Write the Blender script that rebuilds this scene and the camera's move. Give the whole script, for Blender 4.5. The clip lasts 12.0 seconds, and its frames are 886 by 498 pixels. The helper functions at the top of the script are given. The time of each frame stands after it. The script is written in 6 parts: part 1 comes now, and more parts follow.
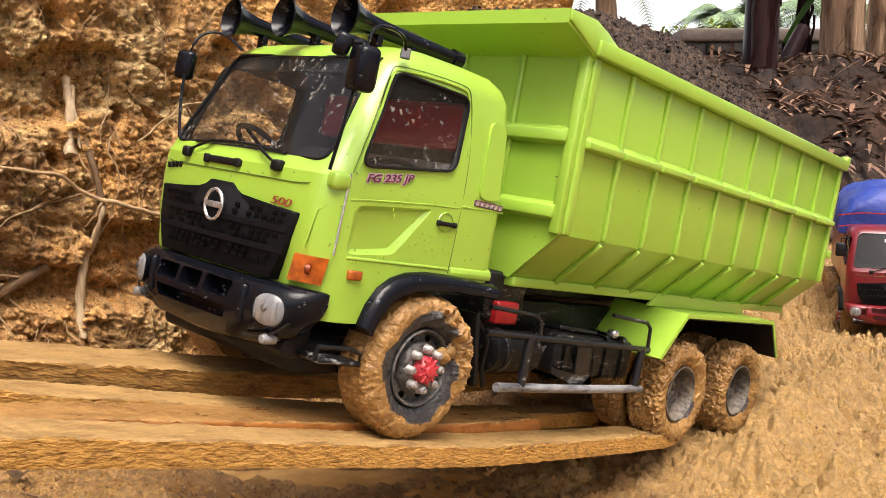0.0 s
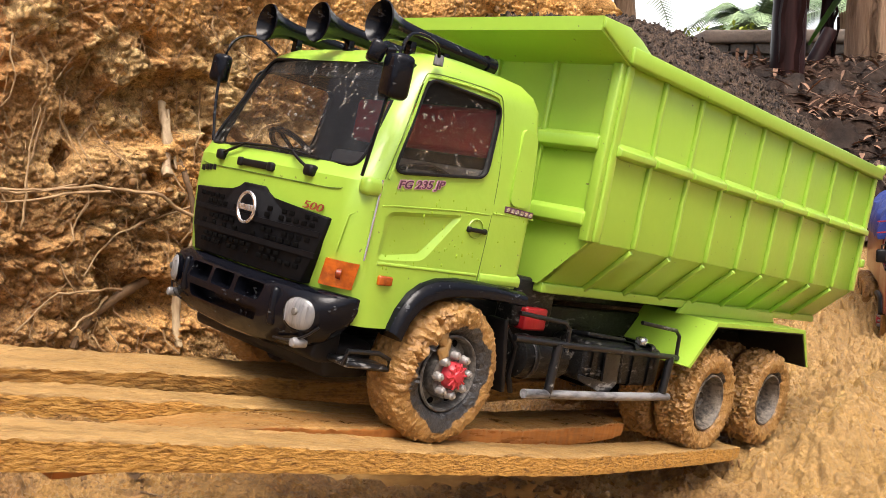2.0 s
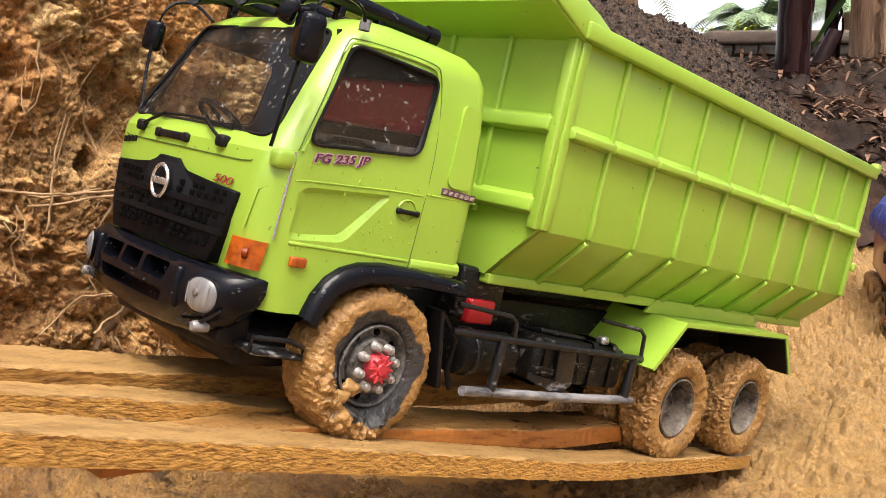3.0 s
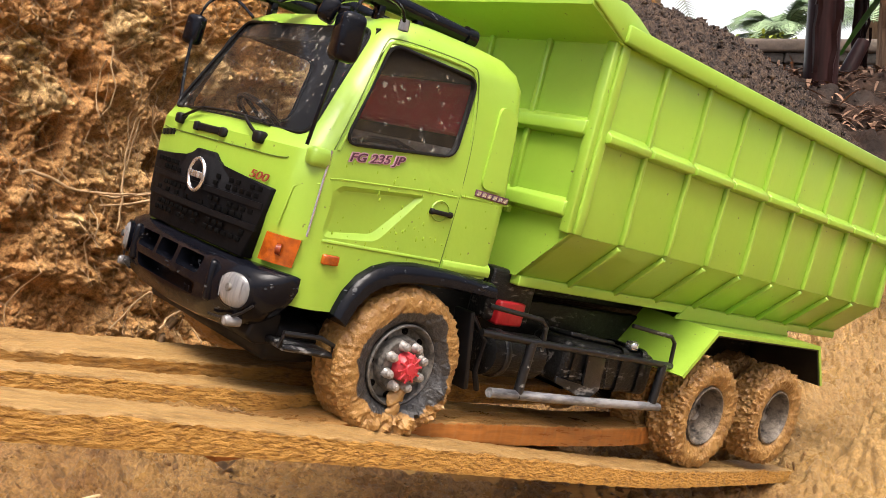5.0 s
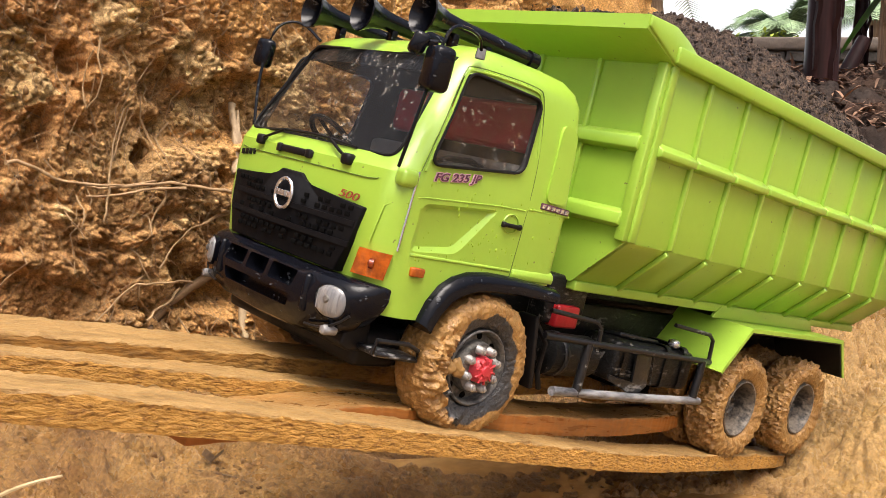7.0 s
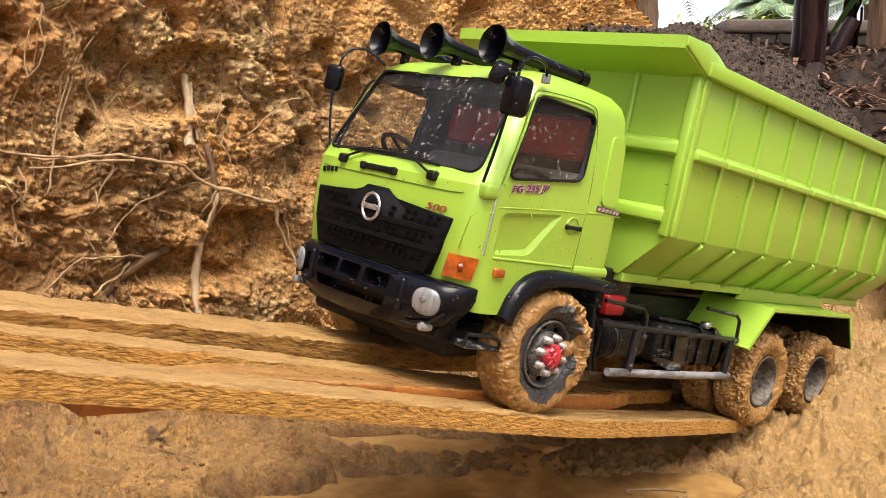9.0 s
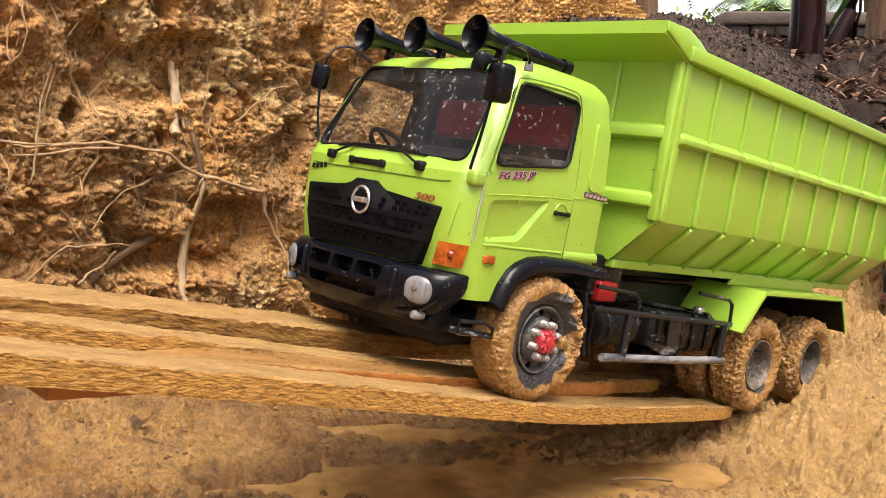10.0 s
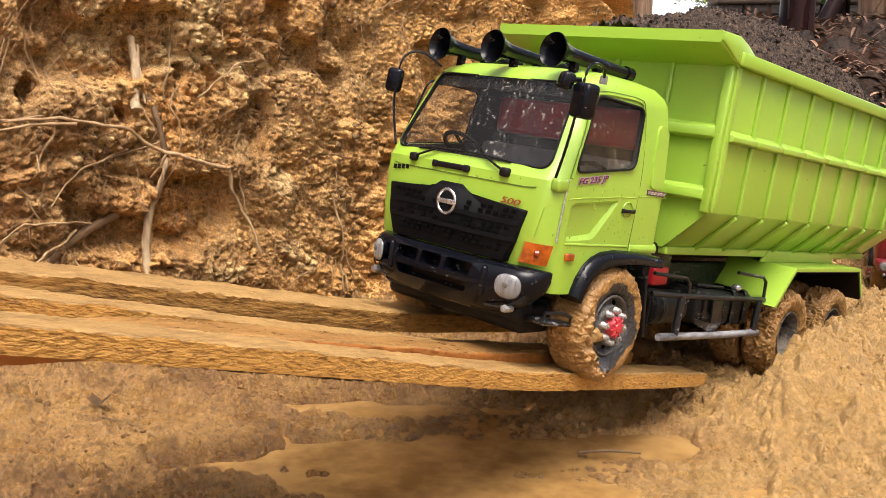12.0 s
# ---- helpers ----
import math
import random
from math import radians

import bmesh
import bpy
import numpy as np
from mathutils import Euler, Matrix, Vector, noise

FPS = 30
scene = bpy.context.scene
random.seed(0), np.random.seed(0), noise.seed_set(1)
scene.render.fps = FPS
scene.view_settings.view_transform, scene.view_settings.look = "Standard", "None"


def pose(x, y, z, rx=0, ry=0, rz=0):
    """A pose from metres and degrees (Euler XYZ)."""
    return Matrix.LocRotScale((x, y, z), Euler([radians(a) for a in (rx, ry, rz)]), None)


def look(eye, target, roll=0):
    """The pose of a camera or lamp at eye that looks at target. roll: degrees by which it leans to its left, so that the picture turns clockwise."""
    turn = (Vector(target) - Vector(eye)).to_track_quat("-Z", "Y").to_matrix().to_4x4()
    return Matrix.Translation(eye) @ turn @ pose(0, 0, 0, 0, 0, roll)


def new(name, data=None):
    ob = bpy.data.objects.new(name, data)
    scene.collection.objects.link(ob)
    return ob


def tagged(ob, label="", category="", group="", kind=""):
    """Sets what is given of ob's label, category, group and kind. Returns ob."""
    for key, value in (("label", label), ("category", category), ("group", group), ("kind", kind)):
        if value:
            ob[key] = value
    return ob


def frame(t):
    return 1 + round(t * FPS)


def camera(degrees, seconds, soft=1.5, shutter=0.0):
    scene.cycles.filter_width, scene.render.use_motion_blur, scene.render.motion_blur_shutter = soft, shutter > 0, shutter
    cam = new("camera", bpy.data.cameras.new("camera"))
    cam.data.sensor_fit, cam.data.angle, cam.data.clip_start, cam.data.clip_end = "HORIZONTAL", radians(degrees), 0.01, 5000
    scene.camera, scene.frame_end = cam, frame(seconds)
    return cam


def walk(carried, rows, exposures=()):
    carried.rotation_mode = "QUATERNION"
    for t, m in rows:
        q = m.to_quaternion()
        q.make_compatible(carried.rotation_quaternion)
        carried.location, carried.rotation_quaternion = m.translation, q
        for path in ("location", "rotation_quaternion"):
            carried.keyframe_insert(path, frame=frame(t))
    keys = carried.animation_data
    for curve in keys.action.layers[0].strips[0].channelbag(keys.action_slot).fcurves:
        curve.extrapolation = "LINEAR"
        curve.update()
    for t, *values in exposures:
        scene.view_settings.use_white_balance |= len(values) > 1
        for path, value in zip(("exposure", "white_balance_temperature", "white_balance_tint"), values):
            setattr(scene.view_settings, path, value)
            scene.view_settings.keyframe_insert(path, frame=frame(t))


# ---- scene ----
cam = camera(52.65, 12.0, soft=0.7)
CAMERA_ROWS = [
    (0, pose(0.0482, 0.0416, 0.3341, 83.26, -0.29, -0.26)),
    (0.5, pose(0.0417, 0.0339, 0.3345, 83.20, -0.31, 0.07)),
    (1, pose(0.0237, 0.0181, 0.3393, 83.17, -0.05, -0.06)),
    (1.5, pose(0.0000, 0.0000, 0.3500, 83.00, 0.00, 0.00)),
    (2, pose(-0.0226, -0.0161, 0.3584, 83.13, -0.01, 0.54)),
    (2.5, pose(-0.0257, -0.0237, 0.3612, 83.13, 0.03, 0.73)),
    (3, pose(-0.0389, -0.0318, 0.3642, 83.10, 0.01, 0.67)),
    (4.8, pose(-0.0813, -0.0670, 0.3683, 83.31, -0.65, 1.83)),
    (5, pose(-0.0809, -0.0639, 0.3677, 83.30, -0.73, 1.75)),
    (5.5, pose(-0.0766, -0.0637, 0.3661, 83.32, -0.72, 1.82)),
    (6, pose(-0.0760, -0.0643, 0.3661, 83.34, -0.73, 1.85)),
    (6.5, pose(-0.0737, -0.0618, 0.3635, 83.35, -0.71, 1.94)),
    (7, pose(-0.0650, -0.0589, 0.3573, 83.33, -0.70, 1.96)),
    (7.2, pose(-0.0599, -0.0599, 0.3563, 83.17, -0.76, 2.12)),
    (8.8, pose(-0.0211, -0.0422, 0.3460, 82.41, -0.86, 1.83)),
    (9, pose(-0.0183, -0.0400, 0.3456, 82.32, -0.96, 1.74)),
    (9.5, pose(-0.0106, -0.0377, 0.3426, 82.11, -0.96, 1.76)),
    (10, pose(-0.0031, -0.0342, 0.3389, 81.93, -0.96, 1.78)),
    (10.5, pose(0.0052, -0.0319, 0.3357, 81.73, -0.84, 1.83)),
    (11, pose(0.0165, -0.0313, 0.3320, 81.60, -0.32, 1.80)),
    (11.5, pose(0.0262, -0.0258, 0.3219, 81.59, -0.10, 1.73)),
    (12, pose(0.0345, -0.0175, 0.3210, 81.14, -0.18, 1.71)),
]
# seconds, place and turn of the dump truck, and how far it has rolled forward
TRUCK_ROWS = [
    (0, -0.0436, 0.7180, 0.1890, 4.33, 10.06, 47.02, 0.0000),
    (0.5, -0.0615, 0.6987, 0.1956, 4.48, 10.20, 46.89, 0.0270),
    (1, -0.0858, 0.6758, 0.2033, 4.65, 10.48, 46.52, 0.0613),
    (1.5, -0.0994, 0.6653, 0.2079, 4.80, 10.73, 46.14, 0.0790),
    (2, -0.1028, 0.6636, 0.2090, 5.05, 10.74, 46.10, 0.0828),
    (2.5, -0.1323, 0.6351, 0.2206, 5.71, 11.22, 45.65, 0.1255),
    (3, -0.1664, 0.6048, 0.2329, 6.03, 11.83, 45.00, 0.1727),
    (3.4, -0.1863, 0.5870, 0.2400, 6.39, 12.13, 44.60, 0.2003),
    (3.8, -0.1946, 0.5793, 0.2428, 6.81, 12.15, 44.36, 0.2120),
    (4.3, -0.1961, 0.5774, 0.2425, 7.21, 12.01, 44.24, 0.2142),
    (4.8, -0.1963, 0.5768, 0.2406, 7.15, 11.98, 44.20, 0.2142),
    (5, -0.1974, 0.5758, 0.2399, 6.99, 12.02, 44.18, 0.2156),
    (5.5, -0.1968, 0.5758, 0.2400, 7.02, 12.07, 44.22, 0.2151),
    (6, -0.1922, 0.5798, 0.2382, 6.84, 12.05, 44.27, 0.2087),
    (6.5, -0.1672, 0.5996, 0.2307, 6.62, 11.89, 44.72, 0.1761),
    (7, -0.1368, 0.6238, 0.2177, 6.83, 11.21, 45.17, 0.1353),
    (7.2, -0.1253, 0.6322, 0.2086, 6.02, 10.69, 45.32, 0.1193),
    (7.6, -0.0990, 0.6544, 0.1979, 5.71, 10.15, 45.66, 0.0833),
    (8, -0.0717, 0.6799, 0.1905, 5.44, 9.85, 45.97, 0.0453),
    (8.4, -0.0490, 0.7027, 0.1858, 5.24, 9.71, 46.16, 0.0130),
    (8.8, -0.0363, 0.7170, 0.1830, 5.12, 9.68, 46.18, -0.0061),
    (9, -0.0334, 0.7210, 0.1820, 5.08, 9.68, 46.14, -0.0111),
    (9.5, -0.0297, 0.7242, 0.1791, 4.28, 9.48, 46.22, -0.0165),
    (10, -0.0244, 0.7318, 0.1760, 2.85, 9.05, 46.25, -0.0260),
    (10.5, -0.0180, 0.7412, 0.1727, 0.52, 8.43, 46.36, -0.0375),
    (11, -0.0084, 0.7514, 0.1692, -1.79, 7.89, 46.65, -0.0519),
    (11.5, 0.0242, 0.7788, 0.1604, -2.71, 7.41, 47.52, -0.0953),
    (12, 0.0760, 0.8213, 0.1449, 4.86, 7.29, 47.86, -0.1640),
]

walk(cam, CAMERA_ROWS)

# ---------------------------------------------------------------- light
world = bpy.data.worlds.new("sky")
scene.world = world
world.use_nodes = True
wn = world.node_tree
sky = wn.nodes.new("ShaderNodeTexSky")
sky.sky_type = "NISHITA"
sky.sun_disc = False
sky.sun_elevation = radians(68)
sky.sun_rotation = radians(167)
sky.air_density, sky.dust_density, sky.ozone_density = 0.5, 9.0, 0.0
wn.nodes["Background"].inputs["Strength"].default_value = 0.15
wn.links.new(sky.outputs["Color"], wn.nodes["Background"].inputs["Color"])
sun = new("sun", bpy.data.lights.new("sun", "SUN"))
sun.data.energy, sun.data.angle, sun.data.color = 1.35, radians(34), (1.0, 0.98, 0.96)
sun.matrix_basis = look((0.28, -1.30, 3.0), (0, 0, 0))
scene.view_settings.exposure = 0.90


m = bpy.data.materials.new("overcast_sky")
m.use_nodes = True
m.node_tree.nodes.remove(m.node_tree.nodes["Principled BSDF"])
glow = m.node_tree.nodes.new("ShaderNodeEmission")
glow.inputs["Color"].default_value, glow.inputs["Strength"].default_value = (0.95, 0.98, 1.0, 1), 0.95
m.node_tree.links.new(glow.outputs[0], m.node_tree.nodes["Material Output"].inputs["Surface"])
me = bpy.data.meshes.new("backdrop")
me.from_pydata([(-60, 90, -3), (120, 90, -3), (120, 90, 40), (-60, 90, 40)], [], [(0, 1, 2, 3)])
me.materials.append(m)
tagged(new("backdrop", me), "white overcast sky far behind the palms", "sky", kind="structure")


# ---------------------------------------------------------------- noise for the terrain
def hash3(i, j, k, seed):
    h = (i * 374761393 + j * 668265263 + k * 2147483647 + seed * 144665) & 0xFFFFFFFF
    h = ((h ^ (h >> 13)) * 1274126177) & 0xFFFFFFFF
    return ((h ^ (h >> 16)) & 0xFFFFFF) / float(0xFFFFFF)


def value_noise(x, y, seed=0):
    xi, yi = np.floor(x).astype(np.int64), np.floor(y).astype(np.int64)
    u, v = x - xi, y - yi
    u, v = u * u * (3 - 2 * u), v * v * (3 - 2 * v)
    a, b = hash3(xi, yi, 0, seed), hash3(xi + 1, yi, 0, seed)
    c, d = hash3(xi, yi + 1, 0, seed), hash3(xi + 1, yi + 1, 0, seed)
    return (a * (1 - u) + b * u) * (1 - v) + (c * (1 - u) + d * u) * v


def fbm(x, y, octaves=4, seed=0, gain=0.5):
    total, amp, norm = np.zeros_like(x), 1.0, 0.0
    for o in range(octaves):
        total += amp * (value_noise(x * 2 ** o, y * 2 ** o, seed + 17 * o) - 0.5)
        norm, amp = norm + amp, amp * gain
    return total / norm


def clods(x, y, seed=0):
    """Broken lumps with narrow seams between them; every lump has its own height."""
    xi, yi = np.floor(x).astype(np.int64), np.floor(y).astype(np.int64)
    best, second, own = np.full(x.shape, 9.0), np.full(x.shape, 9.0), np.zeros(x.shape)
    for di in (-1, 0, 1):
        for dj in (-1, 0, 1):
            px = xi + di + hash3(xi + di, yi + dj, 1, seed)
            py = yi + dj + hash3(xi + di, yi + dj, 2, seed)
            d = np.hypot(px - x, py - y)
            h = hash3(xi + di, yi + dj, 3, seed)
            own = np.where(d < best, h, own)
            second = np.where(d < best, best, np.minimum(second, d))
            best = np.minimum(best, d)
    return (0.25 + 0.75 * own) * smooth(0.0, 0.42, second - best) * (1.0 - 0.45 * best)


def ridged(x, y, octaves=4, seed=0):
    """Sharp wandering crests, as in clay that has been churned and torn."""
    total, amp, norm = np.zeros_like(x), 1.0, 0.0
    for o in range(octaves):
        total += amp * (1 - np.abs(2 * value_noise(x * 2 ** o + 7.3 * o, y * 2 ** o, seed + 13 * o) - 1))
        norm, amp = norm + amp, amp * 0.55
    return total / norm - 0.5


def smooth(a, b, x):
    t = np.clip((x - a) / (b - a), 0, 1)
    return t * t * (3 - 2 * t)


# ---------------------------------------------------------------- materials
def material(name, colour, colour2=None, rough=0.6, metal=0.0, scale=30.0, fine=180.0, bump=0.2, bump_scale=None, rough_var=0.15,
             clear=0.0, spec=0.5, mix=(0.35, 0.65), island=0.0, stretch=(1, 1, 1), bump_dist=0.002):
    m = bpy.data.materials.new(name)
    m.use_nodes = True
    nt = m.node_tree
    p = nt.nodes["Principled BSDF"]
    p.inputs["Metallic"].default_value = metal
    p.inputs["Specular IOR Level"].default_value = spec
    p.inputs["Coat Weight"].default_value = clear
    p.inputs["Coat Roughness"].default_value = 0.08
    colour2 = colour2 or tuple(c * 0.72 for c in colour)
    tc = nt.nodes.new("ShaderNodeTexCoord")
    mp = nt.nodes.new("ShaderNodeMapping")
    mp.inputs["Scale"].default_value = stretch
    nt.links.new(tc.outputs["Object"], mp.inputs["Vector"])
    big, small = nt.nodes.new("ShaderNodeTexNoise"), nt.nodes.new("ShaderNodeTexNoise")
    for n, s, d in ((big, scale, 5), (small, fine, 4)):
        n.inputs["Scale"].default_value, n.inputs["Detail"].default_value = s, d
        nt.links.new(mp.outputs["Vector"], n.inputs["Vector"])
    add = nt.nodes.new("ShaderNodeMath")
    add.operation = "MULTIPLY_ADD"
    add.inputs[1].default_value = 0.6
    half = nt.nodes.new("ShaderNodeMath")
    half.operation = "MULTIPLY"
    half.inputs[1].default_value = 0.4
    nt.links.new(small.outputs["Fac"], half.inputs[0])
    nt.links.new(big.outputs["Fac"], add.inputs[0])
    nt.links.new(half.outputs[0], add.inputs[2])
    ramp = nt.nodes.new("ShaderNodeMapRange")
    ramp.inputs["From Min"].default_value, ramp.inputs["From Max"].default_value = mix
    nt.links.new(add.outputs[0], ramp.inputs["Value"])
    mc = nt.nodes.new("ShaderNodeMix")
    mc.data_type = "RGBA"
    mc.inputs["A"].default_value, mc.inputs["B"].default_value = (*colour2, 1), (*colour, 1)
    nt.links.new(ramp.outputs["Result"], mc.inputs["Factor"])
    out = mc.outputs["Result"]
    if island:
        geo = nt.nodes.new("ShaderNodeNewGeometry")
        hsv = nt.nodes.new("ShaderNodeHueSaturation")
        mr = nt.nodes.new("ShaderNodeMapRange")
        mr.inputs["To Min"].default_value, mr.inputs["To Max"].default_value = 1 - island, 1 + island
        nt.links.new(geo.outputs["Random Per Island"], mr.inputs["Value"])
        nt.links.new(mr.outputs["Result"], hsv.inputs["Value"])
        nt.links.new(out, hsv.inputs["Color"])
        out = hsv.outputs["Color"]
    nt.links.new(out, p.inputs["Base Color"])
    rr = nt.nodes.new("ShaderNodeMapRange")
    rr.inputs["To Min"].default_value, rr.inputs["To Max"].default_value = max(0.02, rough - rough_var), min(1, rough + rough_var)
    nt.links.new(add.outputs[0], rr.inputs["Value"])
    nt.links.new(rr.outputs["Result"], p.inputs["Roughness"])
    if bump:
        bt = nt.nodes.new("ShaderNodeTexNoise")
        bt.inputs["Scale"].default_value, bt.inputs["Detail"].default_value = bump_scale or fine, 6
        nt.links.new(mp.outputs["Vector"], bt.inputs["Vector"])
        bn = nt.nodes.new("ShaderNodeBump")
        bn.inputs["Strength"].default_value, bn.inputs["Distance"].default_value = bump, bump_dist
        nt.links.new(bt.outputs["Fac"], bn.inputs["Height"])
        nt.links.new(bn.outputs["Normal"], p.inputs["Normal"])
    return m


def earth(name, tones, rough=0.6, wide=4.0, mid=17.0, grain=230.0, bump=0.8, humus=None, vein=None, loam=None, spec=0.2, contrast=1.0, relief_fleck=0.0, vein_x=(-0.12, 0.18)):
    """Earth of three tones (dark, middle, light or red) mixed at a wide and a middle scale, with a strong fine grain."""
    m = bpy.data.materials.new(name)
    m.use_nodes = True
    nt = m.node_tree
    p = nt.nodes["Principled BSDF"]
    p.inputs["Specular IOR Level"].default_value = spec
    tc = nt.nodes.new("ShaderNodeTexCoord")

    def noise_node(scale, detail, lo, hi):
        n = nt.nodes.new("ShaderNodeTexNoise")
        n.inputs["Scale"].default_value, n.inputs["Detail"].default_value = scale, detail
        nt.links.new(tc.outputs["Object"], n.inputs["Vector"])
        r = nt.nodes.new("ShaderNodeMapRange")
        r.inputs["From Min"].default_value, r.inputs["From Max"].default_value = lo, hi
        nt.links.new(n.outputs["Fac"], r.inputs["Value"])
        return r.outputs["Result"]

    def blend(a, b, fac, mode="MIX"):
        x = nt.nodes.new("ShaderNodeMix")
        x.data_type, x.blend_type = "RGBA", mode
        for key, value in (("A", a), ("B", b)):
            if isinstance(value, tuple):
                x.inputs[key].default_value = (*value, 1)
            else:
                nt.links.new(value, x.inputs[key])
        if isinstance(fac, float):
            x.inputs["Factor"].default_value = fac
        else:
            nt.links.new(fac, x.inputs["Factor"])
        return x.outputs["Result"]
    col = blend(tones[0], tones[1], noise_node(mid, 6, 0.36, 0.60))
    col = blend(col, tones[2], noise_node(wide, 5, 0.48, 0.66))
    g = noise_node(grain, 5, 0.30, 0.70)
    shade = blend((1 - 0.50 * contrast, 1 - 0.53 * contrast, 1 - 0.55 * contrast), (1 + 0.32 * contrast, 1 + 0.31 * contrast, 1 + 0.26 * contrast), g)
    col = blend(col, shade, 1.0, "MULTIPLY")
    # dark specks with crevice shade and pale lit crumbs, painted in at random
    if relief_fleck:
        col = blend(col, blend(col, (1 - 0.50 * relief_fleck, 1 - 0.55 * relief_fleck, 1 - 0.58 * relief_fleck), 1.0, "MULTIPLY"), noise_node(95, 7, 0.47, 0.36))
        col = blend(col, blend(col, (1 + 0.25 * relief_fleck, 1 + 0.24 * relief_fleck, 1 + 0.20 * relief_fleck), 1.0, "MULTIPLY"), noise_node(140, 7, 0.56, 0.68))
    if loam:
        sp = nt.nodes.new("ShaderNodeSeparateXYZ")
        nt.links.new(tc.outputs["Object"], sp.inputs[0])
        wob = nt.nodes.new("ShaderNodeMath")
        wob.operation = "MULTIPLY_ADD"
        wob.inputs[1].default_value = 0.22
        nt.links.new(noise_node(7, 5, 0.3, 0.7), wob.inputs[0])
        nt.links.new(sp.outputs["X"], wob.inputs[2])
        r = nt.nodes.new("ShaderNodeMapRange")
        r.inputs["From Min"].default_value, r.inputs["From Max"].default_value, r.inputs["To Min"].default_value, r.inputs["To Max"].default_value = -0.42, -0.26, 0.85, 0.0
        nt.links.new(wob.outputs[0], r.inputs["Value"])
        col = blend(col, blend(loam, shade, 1.0, "MULTIPLY"), r.outputs["Result"])
    if vein:
        sp = nt.nodes.new("ShaderNodeSeparateXYZ")
        nt.links.new(tc.outputs["Object"], sp.inputs[0])
        wob = nt.nodes.new("ShaderNodeMath")
        wob.operation = "MULTIPLY_ADD"
        wob.inputs[1].default_value = 0.35
        nt.links.new(noise_node(6, 5, 0.3, 0.7), wob.inputs[0])
        nt.links.new(sp.outputs["X"], wob.inputs[2])
        r = nt.nodes.new("ShaderNodeMapRange")
        r.inputs["From Min"].default_value, r.inputs["From Max"].default_value, r.inputs["To Max"].default_value = *vein_x, 0.75
        nt.links.new(wob.outputs[0], r.inputs["Value"])
        col = blend(col, blend(vein, shade, 1.0, "MULTIPLY"), r.outputs["Result"])
    if humus:
        sp = nt.nodes.new("ShaderNodeSeparateXYZ")
        nt.links.new(tc.outputs["Object"], sp.inputs[0])
        r = nt.nodes.new("ShaderNodeMapRange")
        r.inputs["From Min"].default_value, r.inputs["From Max"].default_value = 2.15, 2.6
        nt.links.new(sp.outputs["Y"], r.inputs["Value"])
        col = blend(col, humus, r.outputs["Result"])
    nt.links.new(col, p.inputs["Base Color"])
    rr = nt.nodes.new("ShaderNodeMapRange")
    rr.inputs["To Min"].default_value, rr.inputs["To Max"].default_value = rough - 0.2, min(1.0, rough + 0.2)
    nt.links.new(noise_node(mid * 0.6, 4, 0.35, 0.65), rr.inputs["Value"])
    nt.links.new(rr.outputs["Result"], p.inputs["Roughness"])
    bt = nt.nodes.new("ShaderNodeTexNoise")
    bt.inputs["Scale"].default_value, bt.inputs["Detail"].default_value, bt.inputs["Roughness"].default_value = grain * 0.55, 8, 0.65
    nt.links.new(tc.outputs["Object"], bt.inputs["Vector"])
    bn = nt.nodes.new("ShaderNodeBump")
    bn.inputs["Strength"].default_value, bn.inputs["Distance"].default_value = bump, 0.0045
    warp = nt.nodes.new("ShaderNodeMix")
    warp.data_type, warp.blend_type = "RGBA", "ADD"
    warp.inputs["Factor"].default_value = 0.010
    nt.links.new(tc.outputs["Object"], warp.inputs["A"])
    nt.links.new(bt.outputs["Color"], warp.inputs["B"])
    total = bt.outputs["Fac"]
    for cells, amount in ((grain * 0.7, 0.55), (grain * 1.7, 0.30)):
        vo = nt.nodes.new("ShaderNodeTexVoronoi")
        vo.inputs["Scale"].default_value = cells
        nt.links.new(warp.outputs["Result"], vo.inputs["Vector"])
        ma = nt.nodes.new("ShaderNodeMath")
        ma.operation = "MULTIPLY_ADD"
        ma.inputs[1].default_value = -amount
        nt.links.new(vo.outputs["Distance"], ma.inputs[0])
        nt.links.new(total, ma.inputs[2])
        total = ma.outputs[0]
    nt.links.new(total, bn.inputs["Height"])
    nt.links.new(bn.outputs["Normal"], p.inputs["Normal"])
    return m


